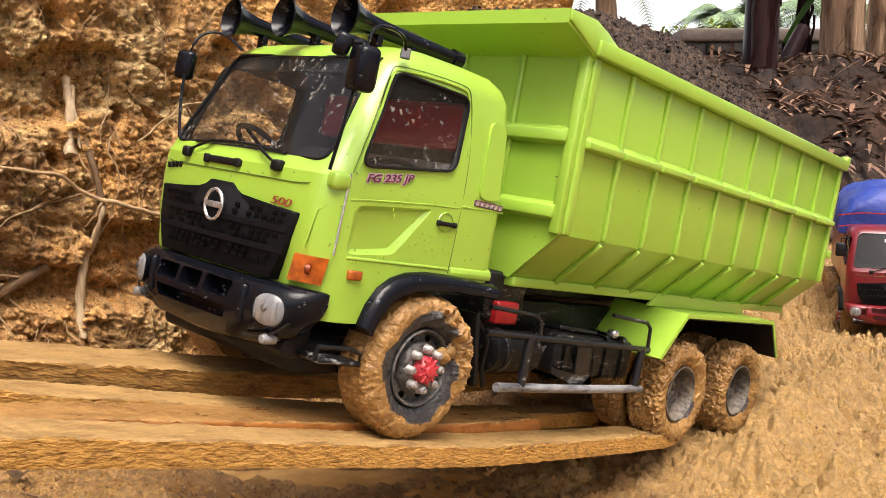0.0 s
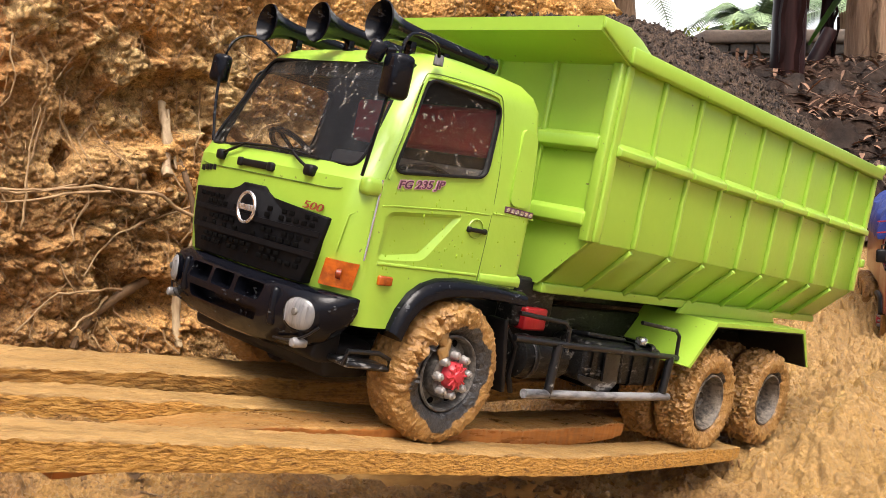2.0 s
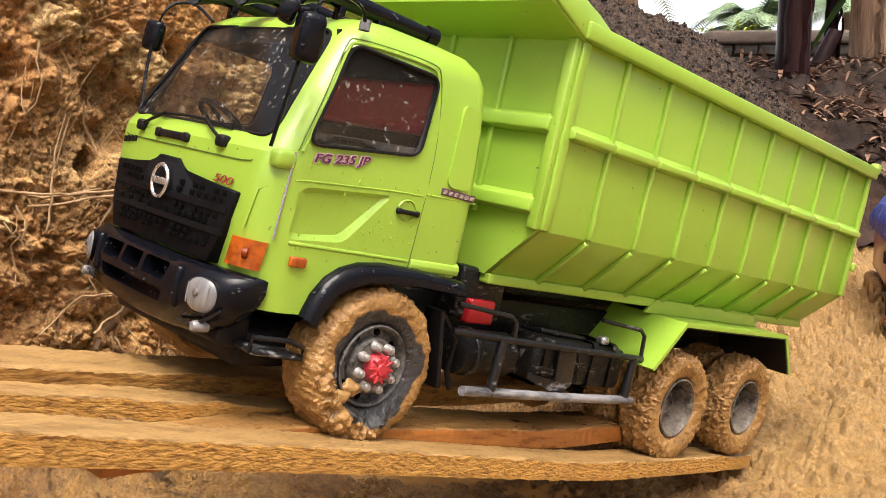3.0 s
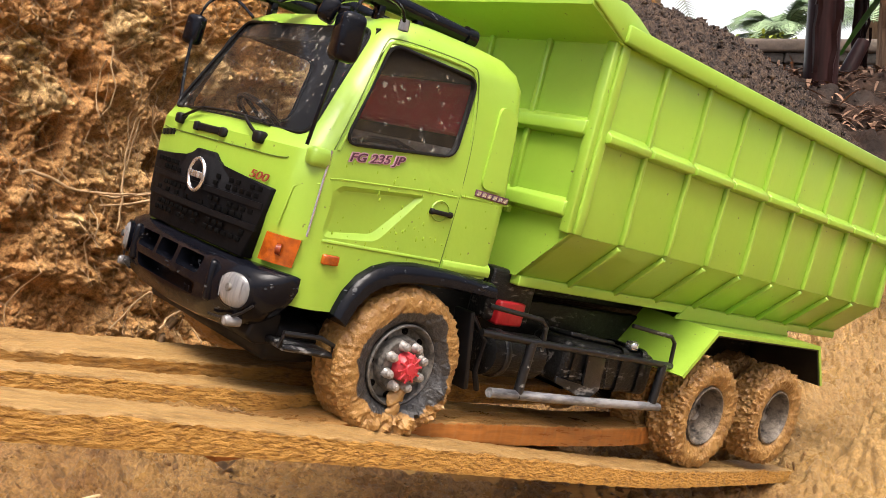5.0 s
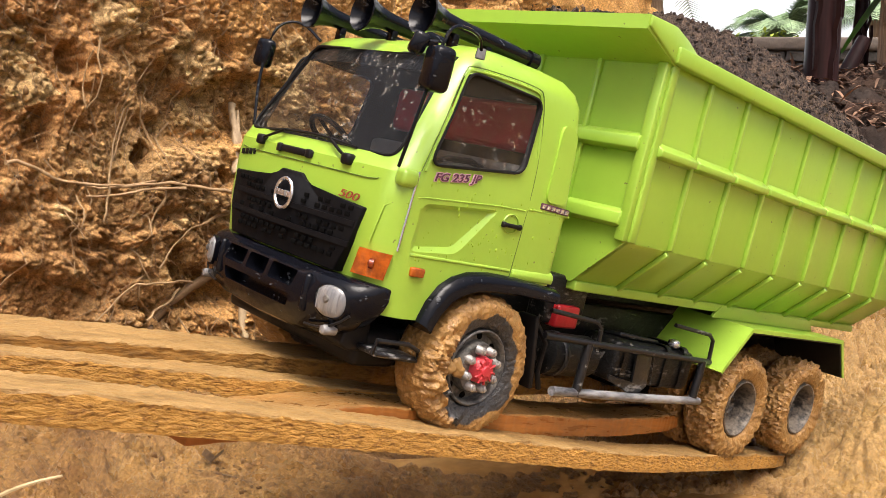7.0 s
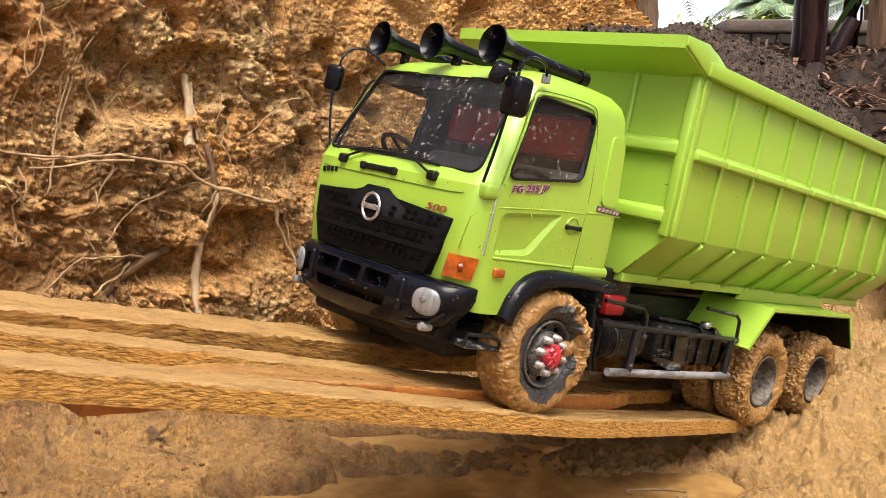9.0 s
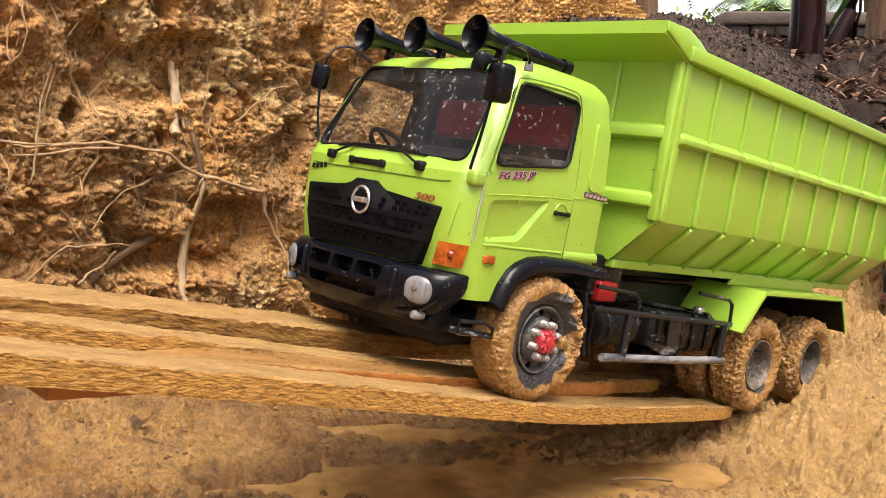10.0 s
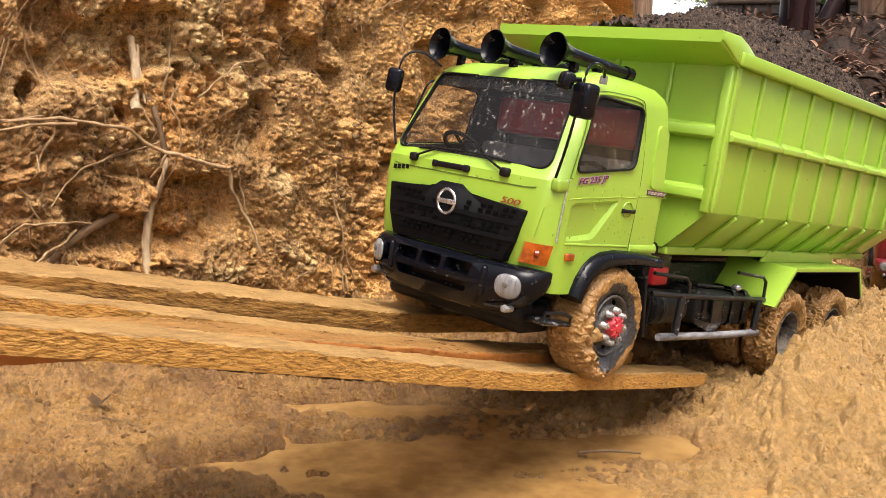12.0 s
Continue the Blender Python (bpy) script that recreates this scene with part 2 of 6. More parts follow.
def glass(name, tint, gloss=0.06, dust=0.12):
    """A thin pane: mostly clear, with a Fresnel gloss and a film of dried dust."""
    m = bpy.data.materials.new(name)
    m.use_nodes = True
    nt = m.node_tree
    nt.nodes.remove(nt.nodes["Principled BSDF"])
    clear = nt.nodes.new("ShaderNodeBsdfTransparent")
    clear.inputs["Color"].default_value = (*tint, 1)
    shine = nt.nodes.new("ShaderNodeBsdfGlossy")
    shine.inputs["Roughness"].default_value = gloss
    lw = nt.nodes.new("ShaderNodeLayerWeight")
    lw.inputs["Blend"].default_value = 0.5
    pw = nt.nodes.new("ShaderNodeMath")
    pw.operation = "POWER"
    pw.inputs[1].default_value = 4.0
    nt.links.new(lw.outputs["Facing"], pw.inputs[0])
    fr = nt.nodes.new("ShaderNodeMath")
    fr.operation = "MULTIPLY_ADD"
    fr.inputs[1].default_value, fr.inputs[2].default_value = 0.45, 0.03
    nt.links.new(pw.outputs[0], fr.inputs[0])
    mx = nt.nodes.new("ShaderNodeMixShader")
    nt.links.new(fr.outputs[0], mx.inputs["Fac"])
    nt.links.new(clear.outputs[0], mx.inputs[1])
    nt.links.new(shine.outputs[0], mx.inputs[2])
    film = nt.nodes.new("ShaderNodeBsdfDiffuse")
    film.inputs["Color"].default_value = (0.5, 0.47, 0.42, 1)
    tc = nt.nodes.new("ShaderNodeTexCoord")
    no = nt.nodes.new("ShaderNodeTexNoise")
    no.inputs["Scale"].default_value, no.inputs["Detail"].default_value = 230, 3
    nt.links.new(tc.outputs["Object"], no.inputs["Vector"])
    wide = nt.nodes.new("ShaderNodeTexNoise")
    wide.inputs["Scale"].default_value = 22
    nt.links.new(tc.outputs["Object"], wide.inputs["Vector"])
    both = nt.nodes.new("ShaderNodeMath")
    both.operation = "MULTIPLY_ADD"
    both.inputs[1].default_value = 0.30
    nt.links.new(wide.outputs["Fac"], both.inputs[0])
    nt.links.new(no.outputs["Fac"], both.inputs[2])
    mr = nt.nodes.new("ShaderNodeMapRange")
    mr.inputs["From Min"].default_value, mr.inputs["From Max"].default_value = 0.785, 0.85
    mr.inputs["To Max"].default_value = dust * 8
    mr.inputs["To Min"].default_value = dust * 0.4
    nt.links.new(both.outputs[0], mr.inputs["Value"])
    mx2 = nt.nodes.new("ShaderNodeMixShader")
    nt.links.new(mr.outputs["Result"], mx2.inputs["Fac"])
    nt.links.new(mx.outputs[0], mx2.inputs[1])
    nt.links.new(film.outputs[0], mx2.inputs[2])
    nt.links.new(mx2.outputs[0], nt.nodes["Material Output"].inputs["Surface"])
    return m


M_GREEN = material("lime_paint", (0.30, 0.485, 0.052), (0.28, 0.46, 0.047), rough=0.36, scale=14, fine=90, bump=0.30, bump_scale=120, clear=0.30, rough_var=0.08, bump_dist=0.0008)
nt = M_GREEN.node_tree          # small dark specks of dried mud on the paint
p = nt.nodes["Principled BSDF"]
paint_colour = p.inputs["Base Color"].links[0].from_socket
tc, no, mr, mx = (nt.nodes.new(k) for k in ("ShaderNodeTexCoord", "ShaderNodeTexNoise", "ShaderNodeMapRange", "ShaderNodeMix"))
no.inputs["Scale"].default_value, no.inputs["Detail"].default_value = 210, 3
nt.links.new(tc.outputs["Object"], no.inputs["Vector"])
mr.inputs["From Min"].default_value, mr.inputs["From Max"].default_value, mr.inputs["To Max"].default_value = 0.715, 0.745, 0.8
nt.links.new(no.outputs["Fac"], mr.inputs["Value"])
mx.data_type = "RGBA"
mx.inputs["B"].default_value = (0.12, 0.10, 0.035, 1)
nt.links.new(paint_colour, mx.inputs["A"])
nt.links.new(mr.outputs["Result"], mx.inputs["Factor"])
nt.links.new(mx.outputs["Result"], p.inputs["Base Color"])
M_BLACK = material("black_paint", (0.004, 0.0045, 0.007), (0.075, 0.08, 0.085), rough=0.16, scale=170, fine=600, bump=0.45, bump_scale=130, bump_dist=0.0012, mix=(0.345, 0.385), stretch=(0.5, 0.5, 0.8), spec=0.20, rough_var=0.12)
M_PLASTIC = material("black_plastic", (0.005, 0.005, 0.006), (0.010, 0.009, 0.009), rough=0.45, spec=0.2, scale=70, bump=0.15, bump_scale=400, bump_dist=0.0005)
M_CHASSIS = material("dirty_black_frame", (0.005, 0.005, 0.005), (0.12, 0.11, 0.10), rough=0.40, scale=130, fine=500, bump=0.5, mix=(0.36, 0.42), stretch=(0.3, 1, 1), spec=0.25)
M_SCRATCH = material("scratched_black", (0.008, 0.008, 0.009), (0.30, 0.30, 0.29), rough=0.34, scale=80, fine=420, mix=(0.34, 0.43), stretch=(0.35, 1, 1), spec=0.4)
M_STEEL = material("worn_steel", (0.33, 0.33, 0.34), (0.05, 0.05, 0.055), rough=0.45, metal=0.3, scale=60, fine=250, mix=(0.38, 0.55), stretch=(0.25, 1, 1))
M_CHROME = material("silver_plastic", (0.65, 0.65, 0.65), (0.5, 0.5, 0.5), rough=0.25, metal=0.8, scale=80)
M_RIM = material("dusty_rim", (0.15, 0.14, 0.125), (0.04, 0.039, 0.037), rough=0.5, metal=0.2, scale=75, fine=300, bump=0.4, mix=(0.4, 0.56))
M_RIM_GREY = material("muddy_grey_rim", (0.20, 0.165, 0.125), (0.022, 0.019, 0.016), rough=0.55, scale=70, fine=300, bump=0.6, mix=(0.38, 0.58))
M_RED = material("red_hub", (0.55, 0.035, 0.05), (0.4, 0.03, 0.04), rough=0.4, scale=90)
M_REDBOX = material("red_plastic", (0.34, 0.010, 0.014), rough=0.4, scale=60)
M_ORANGE = material("orange_lens", (0.50, 0.105, 0.006), (0.26, 0.05, 0.004), rough=0.18, scale=120, fine=300, clear=0.6, mix=(0.38, 0.6))
# darker green for thin raised lines: shade of the panel grooves as colour
M_SEAM_SHADE = material("groove_shade", (0.12, 0.20, 0.02), (0.08, 0.13, 0.015), rough=0.6, scale=60, bump=0.0)
M_NUT = material("silver_nut", (0.36, 0.34, 0.32), (0.14, 0.13, 0.115), rough=0.35, metal=0.4, scale=300, bump=0.0, mix=(0.3, 0.5))
M_PINK = material("pink_print", (0.62, 0.36, 0.45), rough=0.5, scale=90, bump=0.0)
M_AMBER = material("amber_bulb", (0.20, 0.028, 0.004), (0.12, 0.02, 0.003), rough=0.2, scale=120, bump=0.0)
M_DARKGLASS = material("dark_glass", (0.012, 0.012, 0.014), (0.02, 0.02, 0.022), rough=0.12, scale=40, bump=0.0)
M_LINING = material("cab_lining", (0.026, 0.025, 0.024), (0.015, 0.014, 0.014), rough=0.8, scale=60)
M_LAMP = material("clear_lamp", (0.24, 0.235, 0.235), (0.13, 0.13, 0.13), rough=0.15, scale=90, fine=300, clear=1.0, stretch=(1, 3, 0.3), bump=0.2, bump_scale=300, bump_dist=0.0006)
M_SEAT = material("red_seat", (0.72, 0.025, 0.05), (0.6, 0.02, 0.04), rough=0.7, scale=60)
M_GREYCLOTH = material("grey_trim", (0.22, 0.21, 0.20), rough=0.8, scale=60)
M_GLASS = glass("window_glass", (0.90, 0.90, 0.89), dust=0.035)
M_TYREMUD = material("clay_on_tyre", (0.38, 0.225, 0.078), (0.25, 0.135, 0.043), rough=0.38, scale=40, fine=200, bump=0.5, bump_scale=160, bump_dist=0.002)
M_DROP = material("wet_lime_drop", (0.33, 0.51, 0.045), (0.29, 0.47, 0.035), rough=0.06, rough_var=0.03, scale=50, bump=0.0, clear=1.0)
M_GRILLE = material("grille_black", (0.004, 0.004, 0.005), (0.007, 0.007, 0.008), rough=0.55, spec=0.10, scale=90, bump=0.3, bump_scale=300, bump_dist=0.0006)
M_HOLE = material("black_slot", (0.002, 0.002, 0.002), (0.003, 0.003, 0.003), rough=0.9, spec=0.05, scale=60, bump=0.0)
M_WHITE = material("white_print", (0.75, 0.72, 0.7), rough=0.5, scale=90)
M_PRINT = material("purple_print", (0.10, 0.03, 0.06), rough=0.5, scale=90)
M_REDPRINT = material("red_print", (0.33, 0.05, 0.03), rough=0.5, scale=90)
M_SOIL = material("dark_soil", (0.080, 0.053, 0.036), (0.008, 0.005, 0.004), rough=0.8, spec=0.3, mix=(0.40, 0.60), scale=130, fine=520, bump=1.0, bump_scale=260, island=0.6, bump_dist=0.004)


# ---------------------------------------------------------------- mesh tools
def finish(bm, name, mat, smooth_angle=50):
    me = bpy.data.meshes.new(name)
    bmesh.ops.recalc_face_normals(bm, faces=bm.faces[:])
    bm.to_mesh(me)
    bm.free()
    for m in (mat if isinstance(mat, (list, tuple)) else [mat]):
        me.materials.append(m)
    if smooth_angle:
        me.shade_smooth()
        me.set_sharp_from_angle(angle=radians(smooth_angle))
    return me


def part(name, bm, mat, parent=None, label="", m=None, sharp=50):
    ob = new(name, finish(bm, name, mat, sharp))
    if parent is not None:
        ob.parent = parent
    if m is not None:
        ob.matrix_basis = m
    return tagged(ob, label)


def box(bm, c, s, bev=0.0, m=None, seg=2):
    r = bmesh.ops.create_cube(bm, size=1.0)
    t = Matrix.Translation(c) @ (m or Matrix()) @ Matrix.Diagonal((*s, 1))
    bmesh.ops.transform(bm, matrix=t, verts=r["verts"])
    if bev:
        edges = list({e for v in r["verts"] for e in v.link_edges})
        bmesh.ops.bevel(bm, geom=edges, offset=bev, segments=seg, affect="EDGES", profile=0.5)
    return bm


def newbox(c, s, bev=0.0, m=None, seg=2):
    return box(bmesh.new(), c, s, bev, m, seg)


def prism(bm, pts, axis, a, b, bev=0.0):
    """A polygon extruded along an axis from a to b. pts run over the two other axes in x, y, z order."""
    def place(p, q):
        return {"x": (q, p[0], p[1]), "y": (p[0], q, p[1]), "z": (p[0], p[1], q)}[axis]
    lo = [bm.verts.new(place(p, a)) for p in pts]
    hi = [bm.verts.new(place(p, b)) for p in pts]
    bm.faces.new(lo)
    bm.faces.new(hi)
    n = len(pts)
    for i in range(n):
        bm.faces.new((lo[i], lo[(i + 1) % n], hi[(i + 1) % n], hi[i]))
    if bev:
        edges = list({e for v in lo + hi for e in v.link_edges})
        bmesh.ops.bevel(bm, geom=edges, offset=bev, segments=2, affect="EDGES", profile=0.5)
    return bm


def rounded(pts, r, n=4):
    """A polygon with its corners rounded."""
    out, k = [], len(pts)
    for i in range(k):
        p, a, b = Vector(pts[i]), Vector(pts[i - 1]), Vector(pts[(i + 1) % k])
        da, db = (a - p), (b - p)
        ra = min(r, da.length * 0.45, db.length * 0.45)
        s, e = p + da.normalized() * ra, p + db.normalized() * ra
        for j in range(n + 1):
            t = j / n
            out.append(tuple((1 - t) ** 2 * s + 2 * t * (1 - t) * p + t * t * e))
    return out


def tube(bm, pts, r, n=8, radii=None, cap=True):
    pts = [Vector(p) for p in pts]
    rings = []
    up = Vector((0.12, 0.31, 0.94))
    for i, p in enumerate(pts):
        d = (pts[min(i + 1, len(pts) - 1)] - pts[max(i - 1, 0)]).normalized()
        if abs(d.dot(up)) > 0.95:
            up = Vector((1, 0.2, 0.1)).normalized()
        s = d.cross(up).normalized()
        t = s.cross(d)
        rr = radii[i] if radii else r
        rings.append([bm.verts.new(p + rr * (math.cos(2 * math.pi * k / n) * s + math.sin(2 * math.pi * k / n) * t)) for k in range(n)])
    for a, b in zip(rings, rings[1:]):
        for k in range(n):
            bm.faces.new((a[k], a[(k + 1) % n], b[(k + 1) % n], b[k]))
    if cap:
        bm.faces.new(rings[0])
        bm.faces.new(rings[-1])
    return bm


def eased(pts, times=3):
    """A line of points with its corners cut round."""
    pts = [Vector(p) for p in pts]
    for _ in range(times):
        out = [pts[0]]
        for a, b in zip(pts, pts[1:]):
            out += [a.lerp(b, 0.25), a.lerp(b, 0.75)]
        pts = out + [pts[-1]]
    return pts


def lathe(bm, profile, n=32, axis="y", c=(0, 0, 0), close=True):
    """A profile of (radius, along) turned round an axis."""
    rings = []
    for r, h in profile:
        ring = []
        for k in range(n):
            a = 2 * math.pi * k / n
            p = {"y": (r * math.cos(a), h, r * math.sin(a)), "x": (h, r * math.cos(a), r * math.sin(a)), "z": (r * math.cos(a), r * math.sin(a), h)}[axis]
            ring.append(bm.verts.new(Vector(p) + Vector(c)))
        rings.append(ring)
    pairs = list(zip(rings, rings[1:])) + ([(rings[-1], rings[0])] if close else [])
    for a, b in pairs:
        for k in range(n):
            bm.faces.new((a[k], a[(k + 1) % n], b[(k + 1) % n], b[k]))
    return bm


def cut(bm, cutters):
    """bm less the solids in cutters, as a new bmesh."""
    made = []

    def temp(b, name):
        me = bpy.data.meshes.new(name)
        bmesh.ops.recalc_face_normals(b, faces=b.faces[:])
        b.to_mesh(me)
        b.free()
        ob = new(name, me)
        made.append(ob)
        return ob
    base = temp(bm, "work")
    for c in cutters:
        mod = base.modifiers.new("cut", "BOOLEAN")
        mod.operation, mod.solver, mod.object = "DIFFERENCE", "EXACT", temp(c, "cutter")
    dg = bpy.context.evaluated_depsgraph_get()
    dg.update()
    ev = base.evaluated_get(dg)
    out = bmesh.new()
    out.from_mesh(ev.to_mesh())
    ev.to_mesh_clear()
    for ob in made:
        me = ob.data
        bpy.data.objects.remove(ob)
        bpy.data.meshes.remove(me)
    return out


def text_part(name, body, size, mat, parent, m, label="", depth=0.0004, grow=0.0):
    cu = bpy.data.curves.new(name, "FONT")
    cu.body, cu.size, cu.extrude = body, size, depth
    cu.align_x, cu.align_y, cu.offset, cu.shear = "CENTER", "CENTER", grow, 0.25
    tmp = new(name, cu)
    dg = bpy.context.evaluated_depsgraph_get()
    dg.update()
    me = bpy.data.meshes.new_from_object(tmp.evaluated_get(dg))
    bpy.data.objects.remove(tmp)
    me.materials.clear()
    me.materials.append(mat)
    ob = new(name, me)
    ob.parent = parent
    ob.matrix_basis = m
    return tagged(ob, label)


def sheet(name, xs, ys, place, mat, kind="structure", label="", category=""):
    """A grid mesh: place(X, Y) gives the three coordinates."""
    X, Y = np.meshgrid(xs, ys, indexing="ij")
    P = np.stack(place(X, Y), -1).reshape(-1, 3)
    nx, ny = len(xs), len(ys)
    idx = np.arange(nx * ny).reshape(nx, ny)
    F = np.stack([idx[:-1, :-1], idx[1:, :-1], idx[1:, 1:], idx[:-1, 1:]], -1).reshape(-1, 4)
    me = bpy.data.meshes.new(name)
    me.vertices.add(len(P))
    me.vertices.foreach_set("co", P.astype(np.float32).ravel())
    me.loops.add(F.size)
    me.loops.foreach_set("vertex_index", F.astype(np.int32).ravel())
    me.polygons.add(len(F))
    me.polygons.foreach_set("loop_start", np.arange(0, F.size, 4, dtype=np.int32))
    me.polygons.foreach_set("loop_total", np.full(len(F), 4, dtype=np.int32))
    me.update(calc_edges=True)
    me.validate()
    me.shade_smooth()
    me.materials.append(mat)
    return tagged(new(name, me), label, category, kind=kind)


# ================================================================ the place
R2 = math.sqrt(0.5)


# low spots where water stands: middle and half-widths
POOLS = ((-0.11, 0.930, 0.14, 0.024), (0.195, 0.832, 0.062, 0.036), (-0.02, 0.805, 0.17, 0.042), (0.02, 0.728, 0.19, 0.026), (-0.19, 0.745, 0.07, 0.020))


def ground_height(x, y):
    b = (1.39 + x - y) * R2                                   # distance out from the foot of the bank
    along = 0.692 * (x - 0.306) + 0.722 * (y - 0.937)         # down the wheel tracks from the planks' end
    off = 0.722 * (x - 0.306) - 0.692 * (y - 0.937)           # out from the near track
    z = -0.011 + 0.006 * smooth(0.05, 0.25, x) + 0.020 * smooth(-0.06, -0.26, x + 0.25 * (y - 0.9)) + 0.10 * np.exp(-np.maximum(b, 0.0) / 0.11)
    right = smooth(0.12, 0.30, x + 0.35 * (y - 0.9))
    mound = 0.063 * smooth(0.024, 0.050, off) * (1 - 0.62 * smooth(0.06, 0.125, off) - 0.16 * smooth(0.12, 0.26, off))
    mound = mound * smooth(-0.035, 0.055, along) * (1 - 0.75 * smooth(0.25, 0.60, along))
    z = z + mound
    rut = smooth(0.034, 0.022, off) * smooth(-0.31, -0.26, off) * smooth(-0.06, 0.0, along) * smooth(0.55, 0.40, along)
    z = z + rut * (0.020 - 0.105 * along - 0.05 * off - z)
    pool, shore = np.zeros_like(x), np.zeros_like(x)
    for cx, cy, rx, ry in POOLS:
        away = np.hypot((x - cx) / rx, (y - cy) / ry) + 1.5 * fbm(x * 26, y * 26, 4, 57)
        pool, shore = np.maximum(pool, smooth(1.30, 0.80, away)), np.maximum(shore, smooth(2.6, 1.2, away))
    z = z + pool * (-0.0250 - z)
    far = np.maximum(y - 2.15, 0) * smooth(0.2, 0.8, x + 0.0 * y)
    z = z + np.minimum(0.39 * far, 0.50 + 0.03 * far)
    # unseen rises behind the camera and far right, added to block low sky light
    z = z + 0.4 * smooth(-0.7, -3.2, y) + 0.3 * smooth(2.2, 5.0, x) * smooth(2.6, 0.8, y)
    near = smooth(3.0, 2.2, y)
    x, y = x + 0.012 * fbm(x * 18, y * 18, 3, 51), y + 0.012 * fbm(x * 18, y * 18, 3, 52)
    left = 1 - right
    torn = 1 + 0.9 * smooth(0.46, 0.66, x + 0.35 * (y - 0.9))
    rough = 0.012 * fbm(x * 9, y * 9, 4, 3) + near * right * torn * (0.022 * ridged(x * 14, y * 14, 2, 5) + 0.026 * ridged(x * 34, y * 34, 3, 7) + 0.011 * (clods(x * 62, y * 62, 8) - 0.45))
    rough = rough + near * left * (0.010 * (clods(x * 21, y * 21, 5) - 0.4) + 0.010 * (clods(x * 55, y * 55, 8) - 0.4) + 0.007 * ridged(x * 30, y * 30, 4, 6))
    rough = rough + near * (0.0075 - 0.0045 * right) * (clods(x * 120, y * 120, 9) - 0.4) + near * (0.0030 - 0.0015 * right) * (clods(x * 230, y * 230, 13) - 0.4) + near * 0.0020 * fbm(x * 210, y * 210, 3, 11)
    return z + rough * (1 - 0.15 * rut) * (1 - 0.55 * shore * left) * (1 - 0.80 * pool)


def stretched(lo, hi, step, far, grow=1.16):
    xs = list(np.arange(lo, hi, step))
    a, s = lo, step
    while a > -far:
        s *= grow
        a -= s
        xs.insert(0, a)
    a, s = xs[-1], step
    while a < far:
        s *= grow
        a += s
        xs.append(a)
    return np.array(xs)


M_GROUND = earth("wet_clay_ground", ((0.20, 0.100, 0.030), (0.30, 0.163, 0.050), (0.38, 0.220, 0.072)), rough=0.36, wide=8.0, mid=36, grain=300, bump=0.9, humus=(0.045, 0.03, 0.02), spec=0.6, contrast=0.65, relief_fleck=0.75, vein=(0.45, 0.280, 0.098), vein_x=(0.28, 0.50))
M_BANK = earth("clay_bank", ((0.38, 0.215, 0.086), (0.62, 0.405, 0.180), (0.66, 0.35, 0.115)), rough=0.75, wide=5.0, mid=22, grain=360, vein=(0.74, 0.42, 0.14), loam=(0.50, 0.255, 0.092), contrast=0.9, relief_fleck=1.0)
M_CRUMB = material("clay_crumbs", (0.27, 0.145, 0.048), (0.13, 0.066, 0.022), rough=0.6, scale=12, fine=200, bump=0.6, island=0.35, bump_dist=0.002)
M_WATER = material("muddy_water", (0.36, 0.215, 0.076), (0.22, 0.120, 0.038), rough=0.10, rough_var=0.05, mix=(0.40, 0.60), scale=11, fine=60, bump=0.05, bump_scale=22, bump_dist=0.002)
M_BOARD = material("muddy_timber", (0.47, 0.25, 0.058), (0.19, 0.085, 0.020), rough=0.5, spec=0.35, scale=330, fine=1000, bump=1.0, bump_scale=480, stretch=(0.36, 1, 1), bump_dist=0.0025, mix=(0.36, 0.52))
M_WETBOARD = material("wet_red_timber", (0.40, 0.15, 0.032), (0.20, 0.07, 0.018), rough=0.3, scale=60, fine=400, bump=0.5, bump_scale=120, stretch=(0.14, 1, 1), bump_dist=0.002, mix=(0.36, 0.58))
M_OLDBOARD = material("dark_wet_timber", (0.36, 0.195, 0.052), (0.13, 0.066, 0.020), rough=0.5, spec=0.3, scale=220, fine=700, bump=1.0, bump_scale=360, stretch=(0.25, 1, 1), bump_dist=0.003, mix=(0.36, 0.56))
M_CLAYTOP = material("clay_smear", (0.36, 0.220, 0.082), (0.19, 0.104, 0.035), rough=0.45, spec=0.4, scale=70, fine=420, bump=0.9, bump_scale=300, stretch=(0.35, 1, 1), bump_dist=0.0028, mix=(0.34, 0.54))
M_WETTOP = material("wet_red_clay", (0.33, 0.180, 0.060), (0.19, 0.092, 0.028), rough=0.3, scale=50, fine=320, bump=0.7, bump_scale=200, stretch=(0.3, 1, 1), bump_dist=0.002, mix=(0.36, 0.58))
M_ROOT = material("pale_root", (0.44, 0.30, 0.155), (0.25, 0.15, 0.07), rough=0.75, scale=60, fine=260, bump=0.5)

ground_rows = stretched(0.52, 1.75, 0.0019, 300, 1.05)
ground_rows = np.concatenate([ground_rows[ground_rows < 1.22], np.arange(1.22, 1.80, 0.0034), ground_rows[ground_rows > 1.80]])
sheet("ground", stretched(-0.46, 0.95, 0.0019, 300, 1.08), ground_rows, lambda X, Y: (X, Y, ground_height(X, Y)), M_GROUND,
      label="wet churned orange clay ground with ruts and clods", category="ground")


